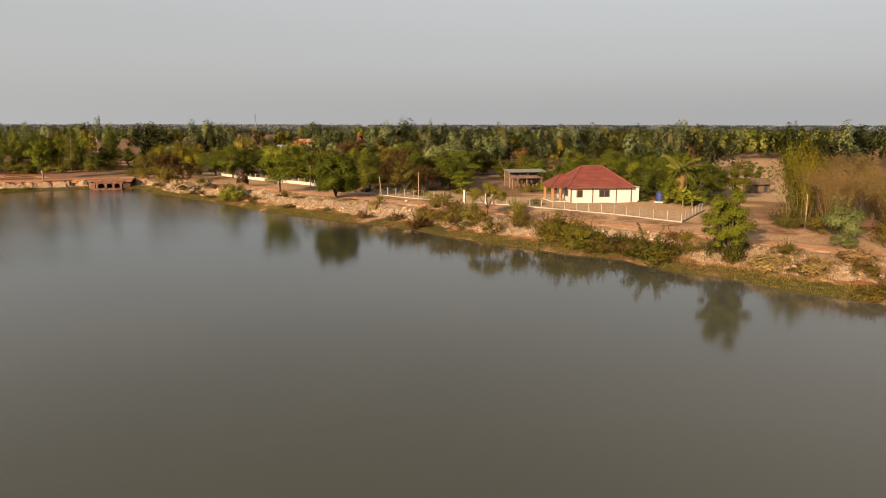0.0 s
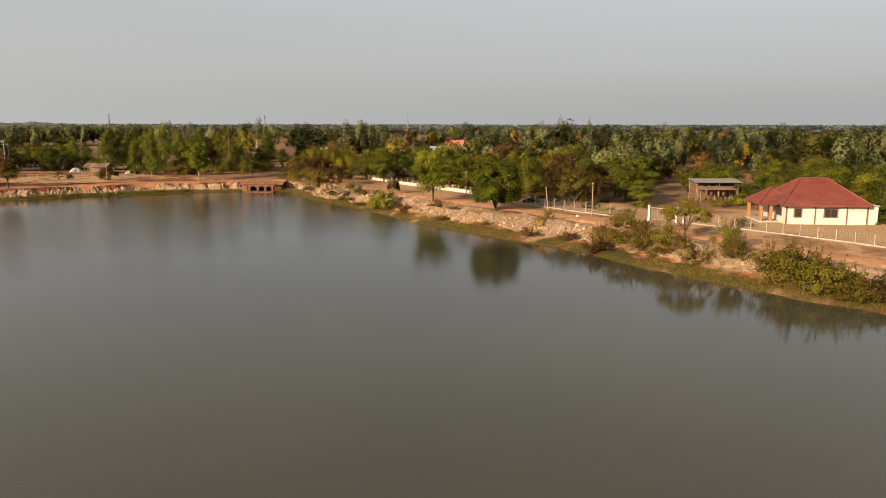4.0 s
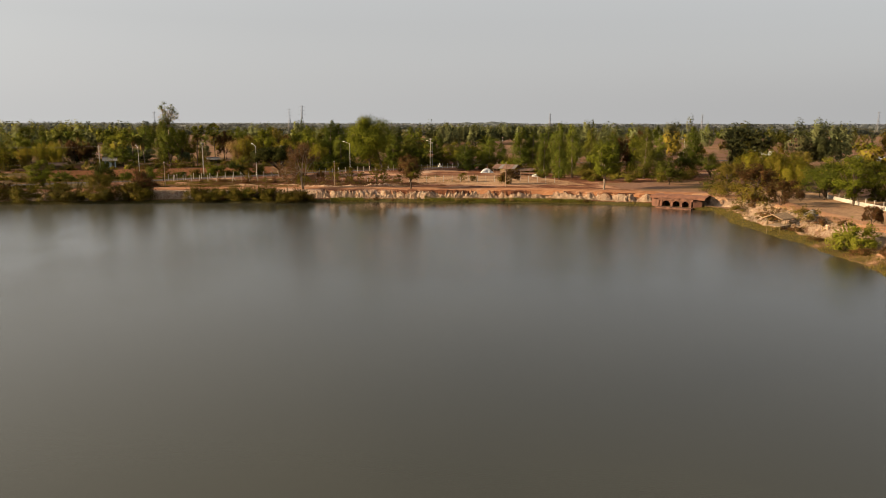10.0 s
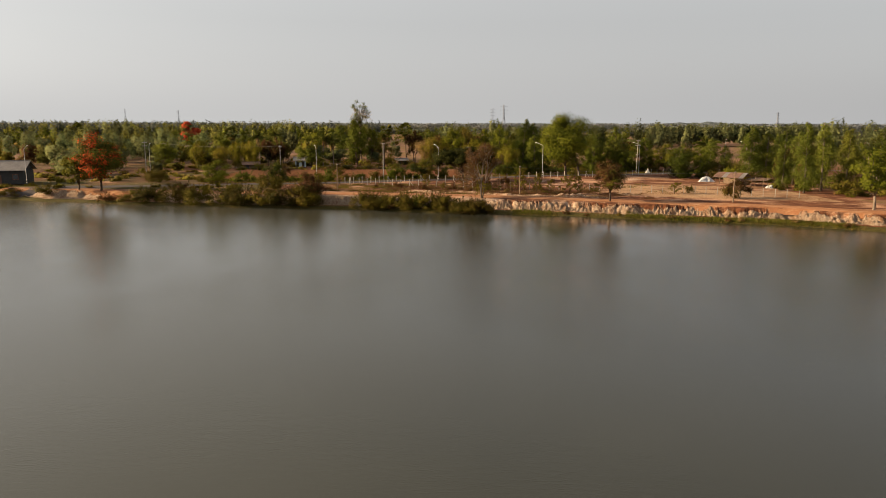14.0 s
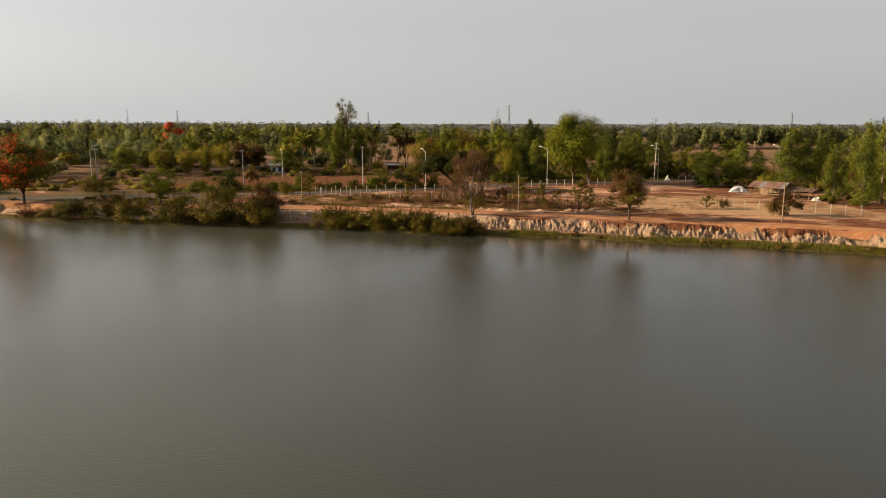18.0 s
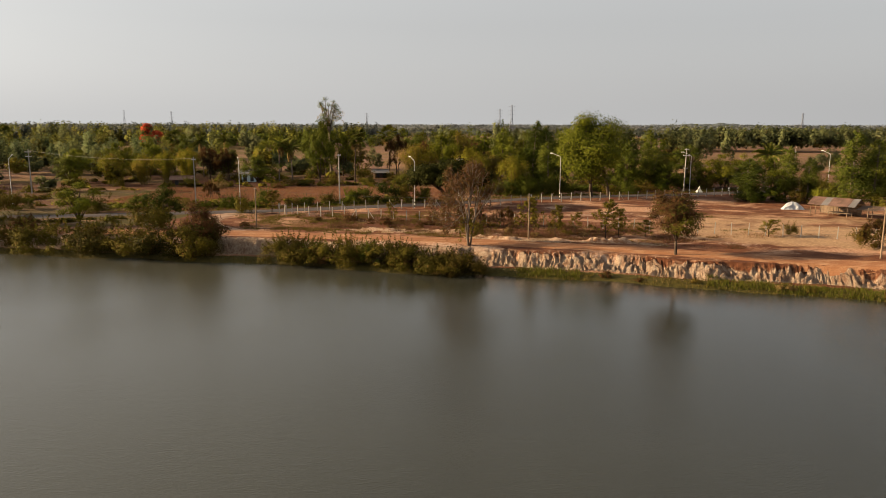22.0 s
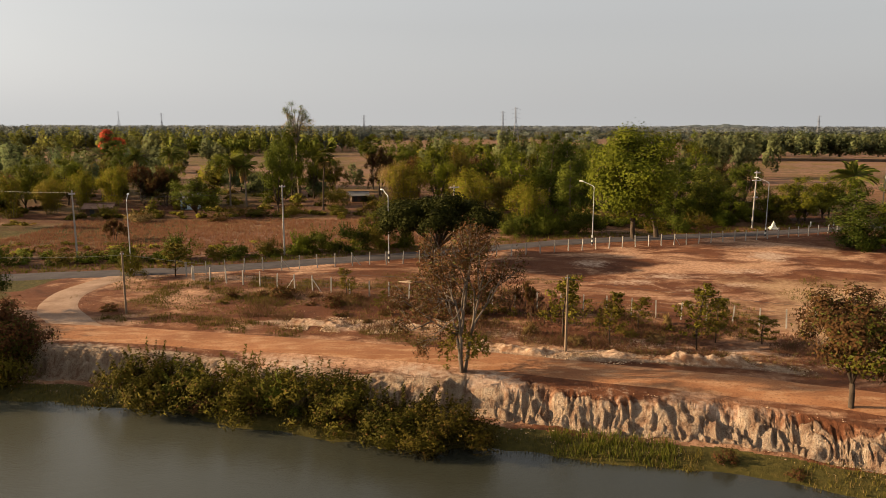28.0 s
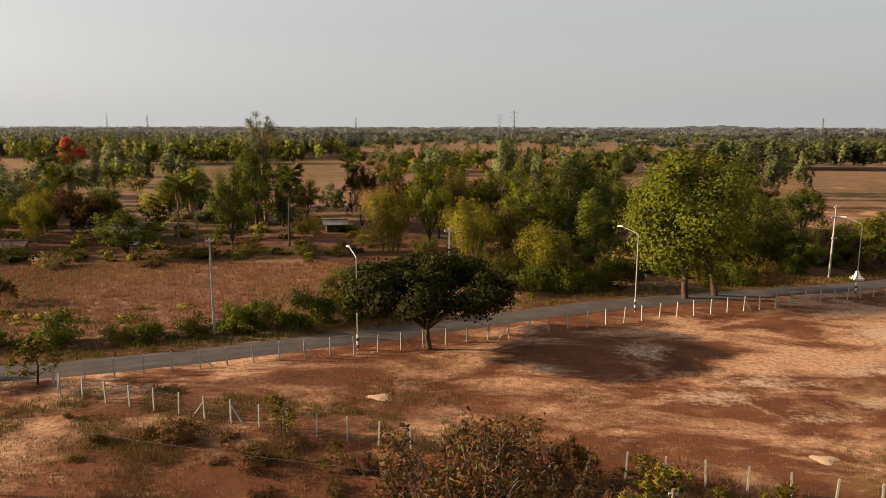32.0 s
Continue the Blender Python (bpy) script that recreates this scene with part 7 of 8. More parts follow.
# ---- the house with the red hip roof ----
def hip(x0, x1, y0, y1, z0, z1, rx):
    """A hip roof with a ridge along x, and its corners."""
    ym = (y0 + y1) / 2
    v = [(x0, y0, z0), (x1, y0, z0), (x1, y1, z0), (x0, y1, z0), (x0 + rx, ym, z1), (x1 - rx, ym, z1)]
    v += [(p[0], p[1], p[2] - 0.14) for p in v]
    m = Mesh().add(v, [(0, 1, 5, 4), (1, 2, 5), (2, 3, 4, 5), (3, 0, 4), (10, 11, 7, 6), (11, 8, 7), (11, 10, 9, 8), (10, 6, 9), (0, 6, 7, 1), (1, 7, 8, 2), (2, 8, 9, 3), (3, 9, 6, 0)])
    return m, v


def courses(roof, x0, x1, y0, y1, z0, z1, rx, n, mat):
    """Rows of tiles on the front and the west slope, each a strip proud of the roof."""
    ym = (y0 + y1) / 2
    for i in range(n):
        k = (i + 0.5) / n
        part("tile_course", Mesh().box(((x0 + x1) / 2, y0 + k * (ym - y0), z0 + k * (z1 - z0) + 0.03), ((x1 - x0) - 2 * rx * k - 0.2, 0.10, 0.05)), mat, roof)
        part("tile_course", Mesh().box((x0 + rx * k, ym, z0 + k * (z1 - z0) + 0.03), (0.10, (y1 - y0) * (1 - k) - 0.2, 0.05)), mat, roof)


def house():
    top = thing("house", (82.5, -122.93, GZ), "single-storey cream house with a red hip roof and brown trim", "house", "", "", math.degrees(math.atan2(-0.797, 0.605)))
    W, D, Hh = 11.0, 9.0, 3.05
    part("wall", Mesh().box((0, D / 2, Hh / 2), (W, D, Hh)), CREAM, top)
    part("annex_wall", Mesh().box((W / 2 + 0.75, 1.75, 1.36), (1.5, 3.3, 2.72)), CREAM, top)
    part("annex_roof", Mesh().box((W / 2 + 0.8, 1.75, 2.78), (1.7, 3.5, 0.12)), CONCRETE, top, "flat concrete slab over the annex")
    part("plinth", Mesh().box((0, D / 2, 0.1), (W + 0.1, D + 0.1, 0.34)), CREAM, top)
    ov, zt, ze = 0.85, 6.3, 2.95
    dims = (-W / 2 - ov, W / 2 + 0.15, -ov, D + ov, ze, zt, 4.1)
    m, v = hip(*dims)
    roof = part("roof", m, REDTILE, top)
    courses(roof, *dims, 15, REDTILE)
    for a_, b_ in ((0, 4), (1, 5), (4, 5), (2, 5), (3, 4)):
        part("ridge_cap", Mesh().tube([Vector(v[a_]) + Vector((0, 0, 0.05)), Vector(v[b_]) + Vector((0, 0, 0.05))], 0.11, 6), REDTILE, roof)
    dims = (-W / 2 - 3.2, -W / 2 + 2.4, 1.8, 8.2, 2.75, 4.9, 2.7)
    m2, v2 = hip(*dims)
    pr = part("porch_roof", m2, REDTILE, top)
    courses(pr, *dims, 10, REDTILE)
    for a_, b_ in ((0, 4), (3, 4), (4, 5)):
        part("ridge_cap", Mesh().tube([Vector(v2[a_]) + Vector((0, 0, 0.05)), Vector(v2[b_]) + Vector((0, 0, 0.05))], 0.1, 6), REDTILE, pr)
    for x_, y_ in ((-W / 2 - 2.7, 2.4), (-W / 2 - 2.7, 7.6), (-W / 2 - 1.3, 2.4)):
        part("porch_post", Mesh().box((x_, y_, 1.3), (0.4, 0.4, 2.8)), plain_orange, top, "ochre painted porch post")
    part("porch_floor", Mesh().box((-W / 2 - 1.5, 5, 0.1), (2.9, 6.2, 0.3)), CONCRETE, top)
    for y0, ln in ((-ov, W + ov), (D + ov, W + ov)):
        part("fascia", Mesh().box((-0.35, y0, ze - 0.12), (ln, 0.07, 0.26)), REDTILE, top)
    for x_ in (-W / 2, -W / 7, W / 4, W / 2):
        part("pilaster", Mesh().box((x_, -0.02, Hh / 2), (0.14, 0.16, Hh)), BROWNTRIM, top)
    for x_, w_, n in ((-W / 2 + 1.55, 0.9, 1), (0.55, 1.7, 2)):
        wi = part("window", Mesh().box((x_, -0.03, 1.72), (w_ + 0.24, 0.1, 1.34)), BROWNTRIM, top)
        for k in range(n):
            part("pane", Mesh().box((x_ - w_ / 2 + (k + 0.5) * w_ / n, -0.07, 1.72), (w_ / n - 0.08, 0.06, 1.12)), GLASS, wi)
    wi = part("window", Mesh().box((-W / 2 - 0.03, 2.6, 1.72), (0.1, 1.9, 1.34)), BROWNTRIM, top)
    part("pane", Mesh().box((-W / 2 - 0.07, 2.6, 1.72), (0.06, 1.6, 1.12)), GLASS, wi)
    dr = part("door", Mesh().box((-W / 2 - 0.04, 6.2, 1.2), (0.1, 1.5, 2.2)), BROWNTRIM, top)
    part("door_handle", Mesh().box((-W / 2 - 0.12, 5.7, 1.1), (0.06, 0.05, 0.16)), GALV, dr)
    return top


plain_orange = plain("ochre_paint", (0.24, 0.115, 0.05), 0.7, 0, 0.15, 3)
house()


SHEDWOOD = plain("dark_shed_boards", (0.10, 0.062, 0.04), 0.9, 0, 0.35, 6)


def corrugated(x0, x1, y0, y1, z0, z1, pitch=0.28, deep=0.05):
    """A corrugated tin sheet as one closed mesh, from its lower edge (y0, z0) to its upper one."""
    n = max(4, 2 * int((x1 - x0) / pitch))
    top, low = [], []
    for i in range(n + 1):
        x_, w_ = x0 + (x1 - x0) * i / n, deep * (i % 2)
        top += [(x_, y0, z0 + w_), (x_, y1, z1 + w_)]
        low += [(x_, y0, z0 + w_ - 0.02), (x_, y1, z1 + w_ - 0.02)]
    o, f = len(top), []
    for i in range(n):
        k = 2 * i
        f += [(k, k + 2, k + 3, k + 1), (o + k + 1, o + k + 3, o + k + 2, o + k), (k, o + k, o + k + 2, k + 2), (k + 3, o + k + 3, o + k + 1, k + 1)]
    e = 2 * n
    f += [(0, 1, o + 1, o), (e + 1, e, o + e, o + e + 1)]
    return Mesh().add(top + low, f)


def shed(x, y, turn, size, mat, words, posts=True, tilt=8, walls=None):
    top = thing("shed", (x, y, ground_at(x, y)), words, "shed", "", "", turn)
    W, D, Hh = size
    t = math.tan(radians(tilt))
    rf = corrugated(-W / 2, W / 2, -D / 2, D / 2, Hh - t * D / 2, Hh + t * D / 2)
    part("roof", rf, mat, top)
    for sx in (-1, 0, 1):
        for sy in (-1, 1):
            part("post", Mesh().tube([(sx * (W / 2 - 0.3), sy * (D / 2 - 0.3), -0.1), (sx * (W / 2 - 0.3), sy * (D / 2 - 0.3), Hh + sy * math.tan(radians(tilt)) * (D / 2 - 0.3))], 0.07, 6), DARKWOOD, top)
    if walls:
        for i in range(int(W / 0.45)):
            if i % 5 not in (1, 4):
                part("board", Mesh().box((-W / 2 + 0.4 + i * 0.45, -D / 2 + 0.45, Hh * (0.3 + 0.05 * (i % 3))), (0.4, 0.04, Hh * (0.6 + 0.1 * (i % 3)))), walls, top)
        part("back_wall", Mesh().box((0, D / 2 - 0.4, Hh * 0.45), (W - 0.6, 0.06, Hh * 0.9)), walls, top)
    return top


shed(107.6, -97.2, -50, (9, 5, 3.6), TIN, "tall open timber shed with a grey tin roof", True, 5, SHEDWOOD)
shed(107.2, -103.6, -50, (6, 4.5, 2.9), TIN, "lean-to shed with a grey tin roof", True, -7, SHEDWOOD)
shed(103.8, -99.0, -50, (7, 2.6, 2.5), RUST, "low rusty lean-to in front of the timber shed", True, 10)

def tin_hut():
    """A low open hut: two slopes of rusty sheets, a lean-to of sheets darkened for the open bay's shade, poles, a bench
    and boards inside.
    """
    top = thing("tin_hut", (61.0, 60.6, ground_at(61.0, 60.6)), "low open hut with rusty and grey corrugated tin sheets on poles", "hut", "", "", -44)
    rng = np.random.default_rng(19)

    def sheet(x0, x1, y0, y1, z0, z1, mat, lab):
        m = corrugated(x0, x1, y0, y1, z0, z1, 0.3, 0.045)
        part("roof_sheet", m, mat, top, lab)

    for k in range(7):
        x0 = -5.6 + 0.95 * k
        o = rng.normal(0, 0.10, 4)
        sheet(x0, x0 + 1.02, -2.6 + o[0], 0.05, 1.72 + o[1] * 0.3, 2.75 + 0.02 * (k % 2), RUST if k % 4 != 2 else TIN, "rusty tin sheet" if k % 4 != 2 else "grey tin sheet")
        sheet(x0, x0 + 1.02, -0.05, 2.5 + o[2], 2.74 + 0.02 * (k % 2), 1.8 + o[3] * 0.3, RUST if k % 3 else TIN, "rusty tin sheet")
    # the lean-to's dark sheet colour carries the shade of the open bay
    for k in range(5):
        x0 = 1.0 + 0.95 * k
        o = rng.normal(0, 0.12, 4)
        sheet(x0, x0 + 1.02, -1.8 + o[0], 1.4 + o[2], 1.35 + o[1] * 0.3 + 0.02 * (k % 2), 1.75 + o[3] * 0.3 + 0.02 * (k % 2), SHEDWOOD if k != 3 else RUST, "sheet coloured dark for the shade of the open bay")
    for x_ in (-5.2, -2.6, 0, 2.8, 5.4):
        for y_, h_ in ((-2.2, 1.75), (0.0, 2.6 if x_ < 1 else 2.1), (2.1, 1.85)):
            if not (x_ > 1 and y_ > 2):
                part("post", Mesh().tube([(x_, y_, -0.1), (x_ + 0.03, y_, h_)], 0.06, 6), DARKWOOD, top)
    for y_, z_ in ((-2.2, 1.72), (2.1, 1.84)):
        part("beam", Mesh().tube([(-5.4, y_, z_), (1.2, y_, z_)], 0.05, 5), DARKWOOD, top)
    for i in range(12):
        part("board", Mesh().box((-5.0 + i * 0.5, 2.15, 0.62), (0.46, 0.04, 1.1 + 0.1 * (i % 3))), DARKWOOD, top)
    part("bench", Mesh().box((-1.5, 0.6, 0.5), (3.6, 1.5, 0.08)), GREYWOOD, top, "low slatted bench bed")
    part("shelf", Mesh().box((3.4, -0.6, 0.75), (2.2, 0.8, 0.07)), GREYWOOD, top)
    return top


tin_hut()


# ---- white wall and roadside fence along the track ----
def solid_wall(points, h, words, gap=3.0, post_h=1.5, paint=WALLPAINT):
    top = thing("garden_wall", (*points[0], GZ), words, "wall")
    o = Vector((*points[0], GZ))
    for p, q in zip(points, points[1:]):
        p, q = Vector((*p, 0)), Vector((*q, 0))
        n = max(1, round((q - p).length / gap))
        ang = math.atan2(q.y - p.y, q.x - p.x)
        for k in range(n):
            c = p.lerp(q, (k + 0.5) / n) - Vector((o.x, o.y, 0))
            part("wall_panel", Mesh().box((c.x, c.y, h / 2 - 0.1), ((q - p).length / n - 0.16, 0.14, h), ang), paint, top)
            c = p.lerp(q, k / n) - Vector((o.x, o.y, 0))
            part("wall_post", Mesh().box((c.x, c.y, post_h / 2 - 0.1), (0.10, 0.10, post_h), ang), paint, top)
    return top


solid_wall([(97, -11), (93, -22), (90, -34), (87.5, -45), (85, -54), (82, -62)], 0.75, "low white garden wall with taller posts", 2.4, 1.5)
solid_wall([(79, -66), (76, -74), (72.3, -88), (70.2, -100)], 0.24, "low white plinth with concrete posts and wire mesh", 2.4, 1.8, DULLPAINT)
solid_wall([(70.6, -108), (69.6, -117), (67.2, -130), (63.2, -141), (80.2, -141.0)], 0.3, "low white plinth with white posts in front of the house", 2.4, 1.55, DULLPAINT)


# ---- gate, tank and yard of the house ----
def gate():
    top = thing("gate", (70.2, -103.6, GZ), "wire gate between square white gateposts", "gate")
    for x_, y_ in ((-0.2, 1.4), (0.3, -2.6), (0.6, -3.6)):
        po = part("gatepost", Mesh().box((x_, y_, 1.05), (0.32, 0.32, 2.3)), WALLPAINT, top)
        part("cap", Mesh().box((x_, y_, 2.26), (0.42, 0.42, 0.14)), WALLPAINT, po)
    part("top_rail", Mesh().tube([(-0.15, 1.2, 1.95), (0.25, -2.4, 1.9)], 0.04, 6), WALLPAINT, top)
    part("bottom_rail", Mesh().tube([(-0.15, 1.2, 0.25), (0.25, -2.4, 0.25)], 0.03, 6), GALV, top)
    for k in range(9):
        t = (k + 0.5) / 9
        part("bar", Mesh().tube([(-0.15 + 0.4 * t, 1.2 - 3.6 * t, 0.25), (-0.15 + 0.4 * t, 1.2 - 3.6 * t, 1.93)], 0.015, 4), GALV, top)
    return top


gate()


def mesh_panels(points, z0, z1, label):
    """Wire mesh hung between the posts of a wall: thin strands in both directions."""
    top = thing("mesh_fence", (*points[0], GZ), label, "fence")
    o = Vector((*points[0], 0))
    m, m2 = Mesh(), Mesh()
    for p, q in zip(points, points[1:]):
        p, q = Vector((*p, 0)) - o, Vector((*q, 0)) - o
        n = int((q - p).length / 0.35)
        for k in range(n):
            c = p.lerp(q, k / n)
            m.tube([c + Vector((0, 0, z0)), c + Vector((0, 0, z1))], 0.005, 3)
        for k in range(6):
            z = z0 + (z1 - z0) * k / 5
            m2.tube([p + Vector((0, 0, z)), q + Vector((0, 0, z))], 0.005, 3)
    part("upright_wire", m, GALV, top)
    part("cross_wire", m2, GALV, top)
    return top


mesh_panels([(79, -66), (76, -74), (72.3, -88), (70.2, -100)], 0.3, 1.6, "galvanised wire mesh fence along the track")
mesh_panels([(70.6, -108), (69.6, -117), (67.2, -130), (63.2, -141), (80.2, -141.0)], 0.34, 1.5, "galvanised wire mesh fence in front of the house")


def tank():
    top = thing("water_tank", (88.3, -131.8, GZ), "blue plastic water tank beside the house", "water tank")
    part("body", Mesh().tube([(0, 0, 0.3), (0, 0, 0.4), (0, 0, 1.7), (0, 0, 1.95), (0, 0, 2.05)], [0.66, 0.72, 0.72, 0.5, 0.28], 18), BLUE, top)
    for z in (0.7, 1.1, 1.5):
        part("rib", Mesh().tube([(0, 0, z), (0, 0, z + 0.06)], 0.745, 18), BLUE, top)
    part("lid", Mesh().tube([(0, 0, 2.04), (0, 0, 2.12)], 0.24, 12), BLUE, top)
    part("stand", Mesh().box((0, 0, 0.14), (1.6, 1.6, 0.34)), CONCRETE, top)
    return top


tank()


def banana(x, y, h, seed):
    rng = np.random.default_rng(seed)
    top = thing("banana_plant", (x, y, ground_at(x, y)), "banana plant with broad yellow-green leaves", "banana plant", "banana plants beside the house")
    part("stem", Mesh().tube([(0, 0, -0.1), (0.03, 0, h * 0.35), (0, 0.03, h * 0.55)], [0.13, 0.11, 0.08], 7), CULM, top)
    lf = Mesh()
    n = 6
    ln, w_ = h * 0.62, 0.28
    for i in range(n):
        t0, t1 = i / n, (i + 1) / n
        f = lambda t: Vector((ln * t, 0, ln * (0.75 * t - 0.72 * t * t)))
        a_, b_ = f(t0), f(t1)
        wa, wb = w_ * math.sin(3.14 * min(1, t0 * 0.85 + 0.12)), w_ * math.sin(3.14 * min(1, t1 * 0.85 + 0.12))
        for s in (-1, 1):
            lf.add([a_, b_, b_ + Vector((0, s * wb, -0.12)), a_ + Vector((0, s * wa, -0.12))], [(0, 1, 2, 3) if s > 0 else (3, 2, 1, 0)])
    me = lf.mesh("leaf", LEAF["light"])
    for i in range(8):
        ob = part("leaf", me, None, top)
        ob.matrix_basis = pose(0, 0, h * 0.52, 0, -rng.uniform(5, 55), i * 137.5)
    return top


for i, (x_, y_, h_) in enumerate(((82.5, -137.0, 2.8), (84.2, -138.2, 3.0), (81.0, -138.8, 2.4), (86.0, -136.0, 3.0))):
    banana(x_, y_, h_, 150 + i)


# ---- the culvert at the corner of the pond ----
def culvert():
    ang = math.atan2(-7.5, 7.0)
    top = thing("culvert", (70.9, -1.5, 0), "red earth-stained concrete culvert with three dark openings", "culvert", "", "", math.degrees(ang))
    # x along the shore, y away from the water
    def slab(x0, x1, y0, y1, z0, z1, seed):
        """A rough cast block with uneven edges."""
        rng = np.random.default_rng(seed)
        nx = max(2, int((x1 - x0) / 0.5))
        v, f = [], []
        for i in range(nx + 1):
            x_ = x0 + (x1 - x0) * i / nx
            for yy, zz in ((y0, z0), (y0, z1), (y1, z1), (y1, z0)):
                v.append((x_, yy + rng.normal(0, 0.04), zz + rng.normal(0, 0.035)))
        for i in range(nx):
            f += [(4 * i + k, 4 * i + (k + 1) % 4, 4 * i + 4 + (k + 1) % 4, 4 * i + 4 + k) for k in range(4)]
        f += [(3, 2, 1, 0), tuple(4 * nx + k for k in range(4))]
        return Mesh().add(v, f)

    for i, x_ in enumerate((-2.75, -0.75, 1.05, 2.75)):
        part("pier", slab(x_ - 0.25, x_ + 0.25, -0.3, 2.3, -0.3, 1.5, 21 + i), LATERITE, top)
    part("beam", slab(-3.3, 3.3, -0.35, 2.4, 1.42, 1.92, 31), LATERITE, top)
    for i, (xc, w_) in enumerate(((-1.75, 0.78), (0.15, 0.68), (1.9, 0.62))):
        ar = Mesh()
        for k in range(10):
            a0, a1 = math.pi * k / 10, math.pi * (k + 1) / 10
            p0, p1 = (xc + w_ * math.cos(a0), 0.72 + 0.62 * math.sin(a0)), (xc + w_ * math.cos(a1), 0.72 + 0.62 * math.sin(a1))
            ar.add([(p0[0], -0.28, p0[1]), (p0[0], -0.28, 1.45), (p1[0], -0.28, 1.45), (p1[0], -0.28, p1[1]), (p0[0], 0.5, p0[1]), (p0[0], 0.5, 1.45), (p1[0], 0.5, 1.45), (p1[0], 0.5, p1[1])],
                   [(0, 1, 2, 3), (7, 6, 5, 4), (0, 3, 7, 4), (1, 5, 6, 2)])
        part("arch", ar, LATERITE, top)
    part("apron", slab(-3.2, 3.4, -2.2, 0.0, -0.2, 0.24, 41), LATERITE, top, "muddy concrete apron")
    # black backing stands in for the deep shade behind the arches
    part("shade_wall", slab(-3.0, 3.0, 2.2, 2.5, -0.3, 1.5, 42), BLACKP, top, "black back wall for the shade in the openings")
    for s_ in (-1, 1):
        part("wing_wall", Mesh().box((s_ * 3.9, 0.5, 0.75), (1.7, 0.5, 1.9), s_ * 0.45), LATERITE, top)
    # the causeway of red earth over the openings
    rng = np.random.default_rng(44)
    v, f, n, rows = [], [], 28, ((-0.42, 1.80), (0.2, 2.05), (1.6, 2.22), (4.2, 2.26), (5.6, 2.1))
    for i in range(n + 1):
        for yy, zz in rows:
            v.append((-5.0 + 10.4 * i / n, yy + rng.normal(0, 0.10), zz + rng.normal(0, 0.05)))
    for i in range(n):
        f += [(5 * i + k, 5 * i + 5 + k, 5 * i + 6 + k, 5 * i + 1 + k) for k in range(4)]
    part("causeway", Mesh().add(v, f).mesh("causeway", REDEARTH, True), None, top, "causeway of bare red earth")
    return top


LATERITE = plain("laterite_stained_concrete", (0.115, 0.054, 0.034), 0.9, 0, 0.4, 3)
REDEARTH = plain("red_causeway_earth", (0.165, 0.070, 0.038), 0.95, 0, 0.35, 3)
culvert()


# ---- a fishing platform on stilts ----
def stilt_hut():
    top = thing("stilt_hut", (67.5, -33.8, 0), "small thatched fishing platform on bamboo stilts", "hut", "", "", 20)
    for x_ in (-1.3, 0, 1.3):
        for y_ in (-1.0, 1.0):
            part("stilt", Mesh().tube([(x_, y_, -1.0), (x_, y_, 2.6)], 0.05, 5), CULM, top)
    for k in range(9):
        part("plank", Mesh().box((-1.4 + k * 0.35, 0, 1.25), (0.3, 2.3, 0.06)), GREYWOOD, top)
    th = Mesh()
    for s in (-1, 1):
        th.add([(-1.8, 0, 3.0), (1.8, 0, 3.0), (1.8, s * 1.6, 2.35), (-1.8, s * 1.6, 2.35), (-1.8, 0, 2.86), (1.8, 0, 2.86), (1.8, s * 1.6, 2.2), (-1.8, s * 1.6, 2.2)],
               [(0, 1, 2, 3) if s < 0 else (3, 2, 1, 0), (7, 6, 5, 4) if s < 0 else (4, 5, 6, 7), (3, 2, 6, 7), (0, 3, 7, 4), (2, 1, 5, 6)])
    part("thatch", th, THATCH, top, "grey-brown thatch")
    return top


THATCH = plain("old_thatch", (0.24, 0.16, 0.09), 0.95, 0, 0.35, 8)
stilt_hut()


def heap(x, y, r, h, mat, name, words, cat, seed):
    """A rumpled mound: tarpaulin, rubble or spoil."""
    rng = np.random.default_rng(seed)
    top = thing(name, (x, y, ground_at(x, y) - 0.03), words, cat)
    v, f, n, k = [], [], 18, 7
    for j in range(k):
        t = j / (k - 1)
        for i in range(n):
            a_ = 6.283 * i / n
            q = r * (1 - t) * (1 + 0.25 * math.sin(3 * a_ + seed) + rng.normal(0, 0.06))
            v.append((q * math.cos(a_), q * math.sin(a_) * 0.8, h * (math.sin(t * 1.5708) ** 0.8) * (1 + rng.normal(0, 0.05))))
    for j in range(k - 1):
        f += [(j * n + i, j * n + (i + 1) % n, (j + 1) * n + (i + 1) % n, (j + 1) * n + i) for i in range(n)]
    part("cover" if cat == "tarpaulin" else "mound", Mesh().add(v, f), mat, top)
    return top


heap(56.2, 70.4, 1.75, 1.2, TARP, "tarpaulin_tent", "white tarpaulin tent beside the tin hut", "tarpaulin", 3)
heap(64.8, 55.0, 0.9, 0.8, TARP, "tarpaulin_heap", "white tarpaulin heap under the eucalyptus", "tarpaulin", 5)
heap(73.4, -33.7, 1.1, 0.9, TIN, "tarpaulin_heap", "grey tarpaulin over goods beside the track", "tarpaulin", 7)
heap(66.8, -92.0, 0.45, 0.3, TARP, "tarpaulin_heap", "crumpled pale tarpaulin on the bank", "tarpaulin", 9)

heap(-3.4, 59.6, 0.9, 0.12, CLOD, "sand_heap", "flat heap of pale sand on the bare plot", "heap", 11)
heap(22.6, 50.8, 0.8, 0.12, CLOD, "sand_heap", "flat heap of pale sand on the bare plot", "heap", 13)

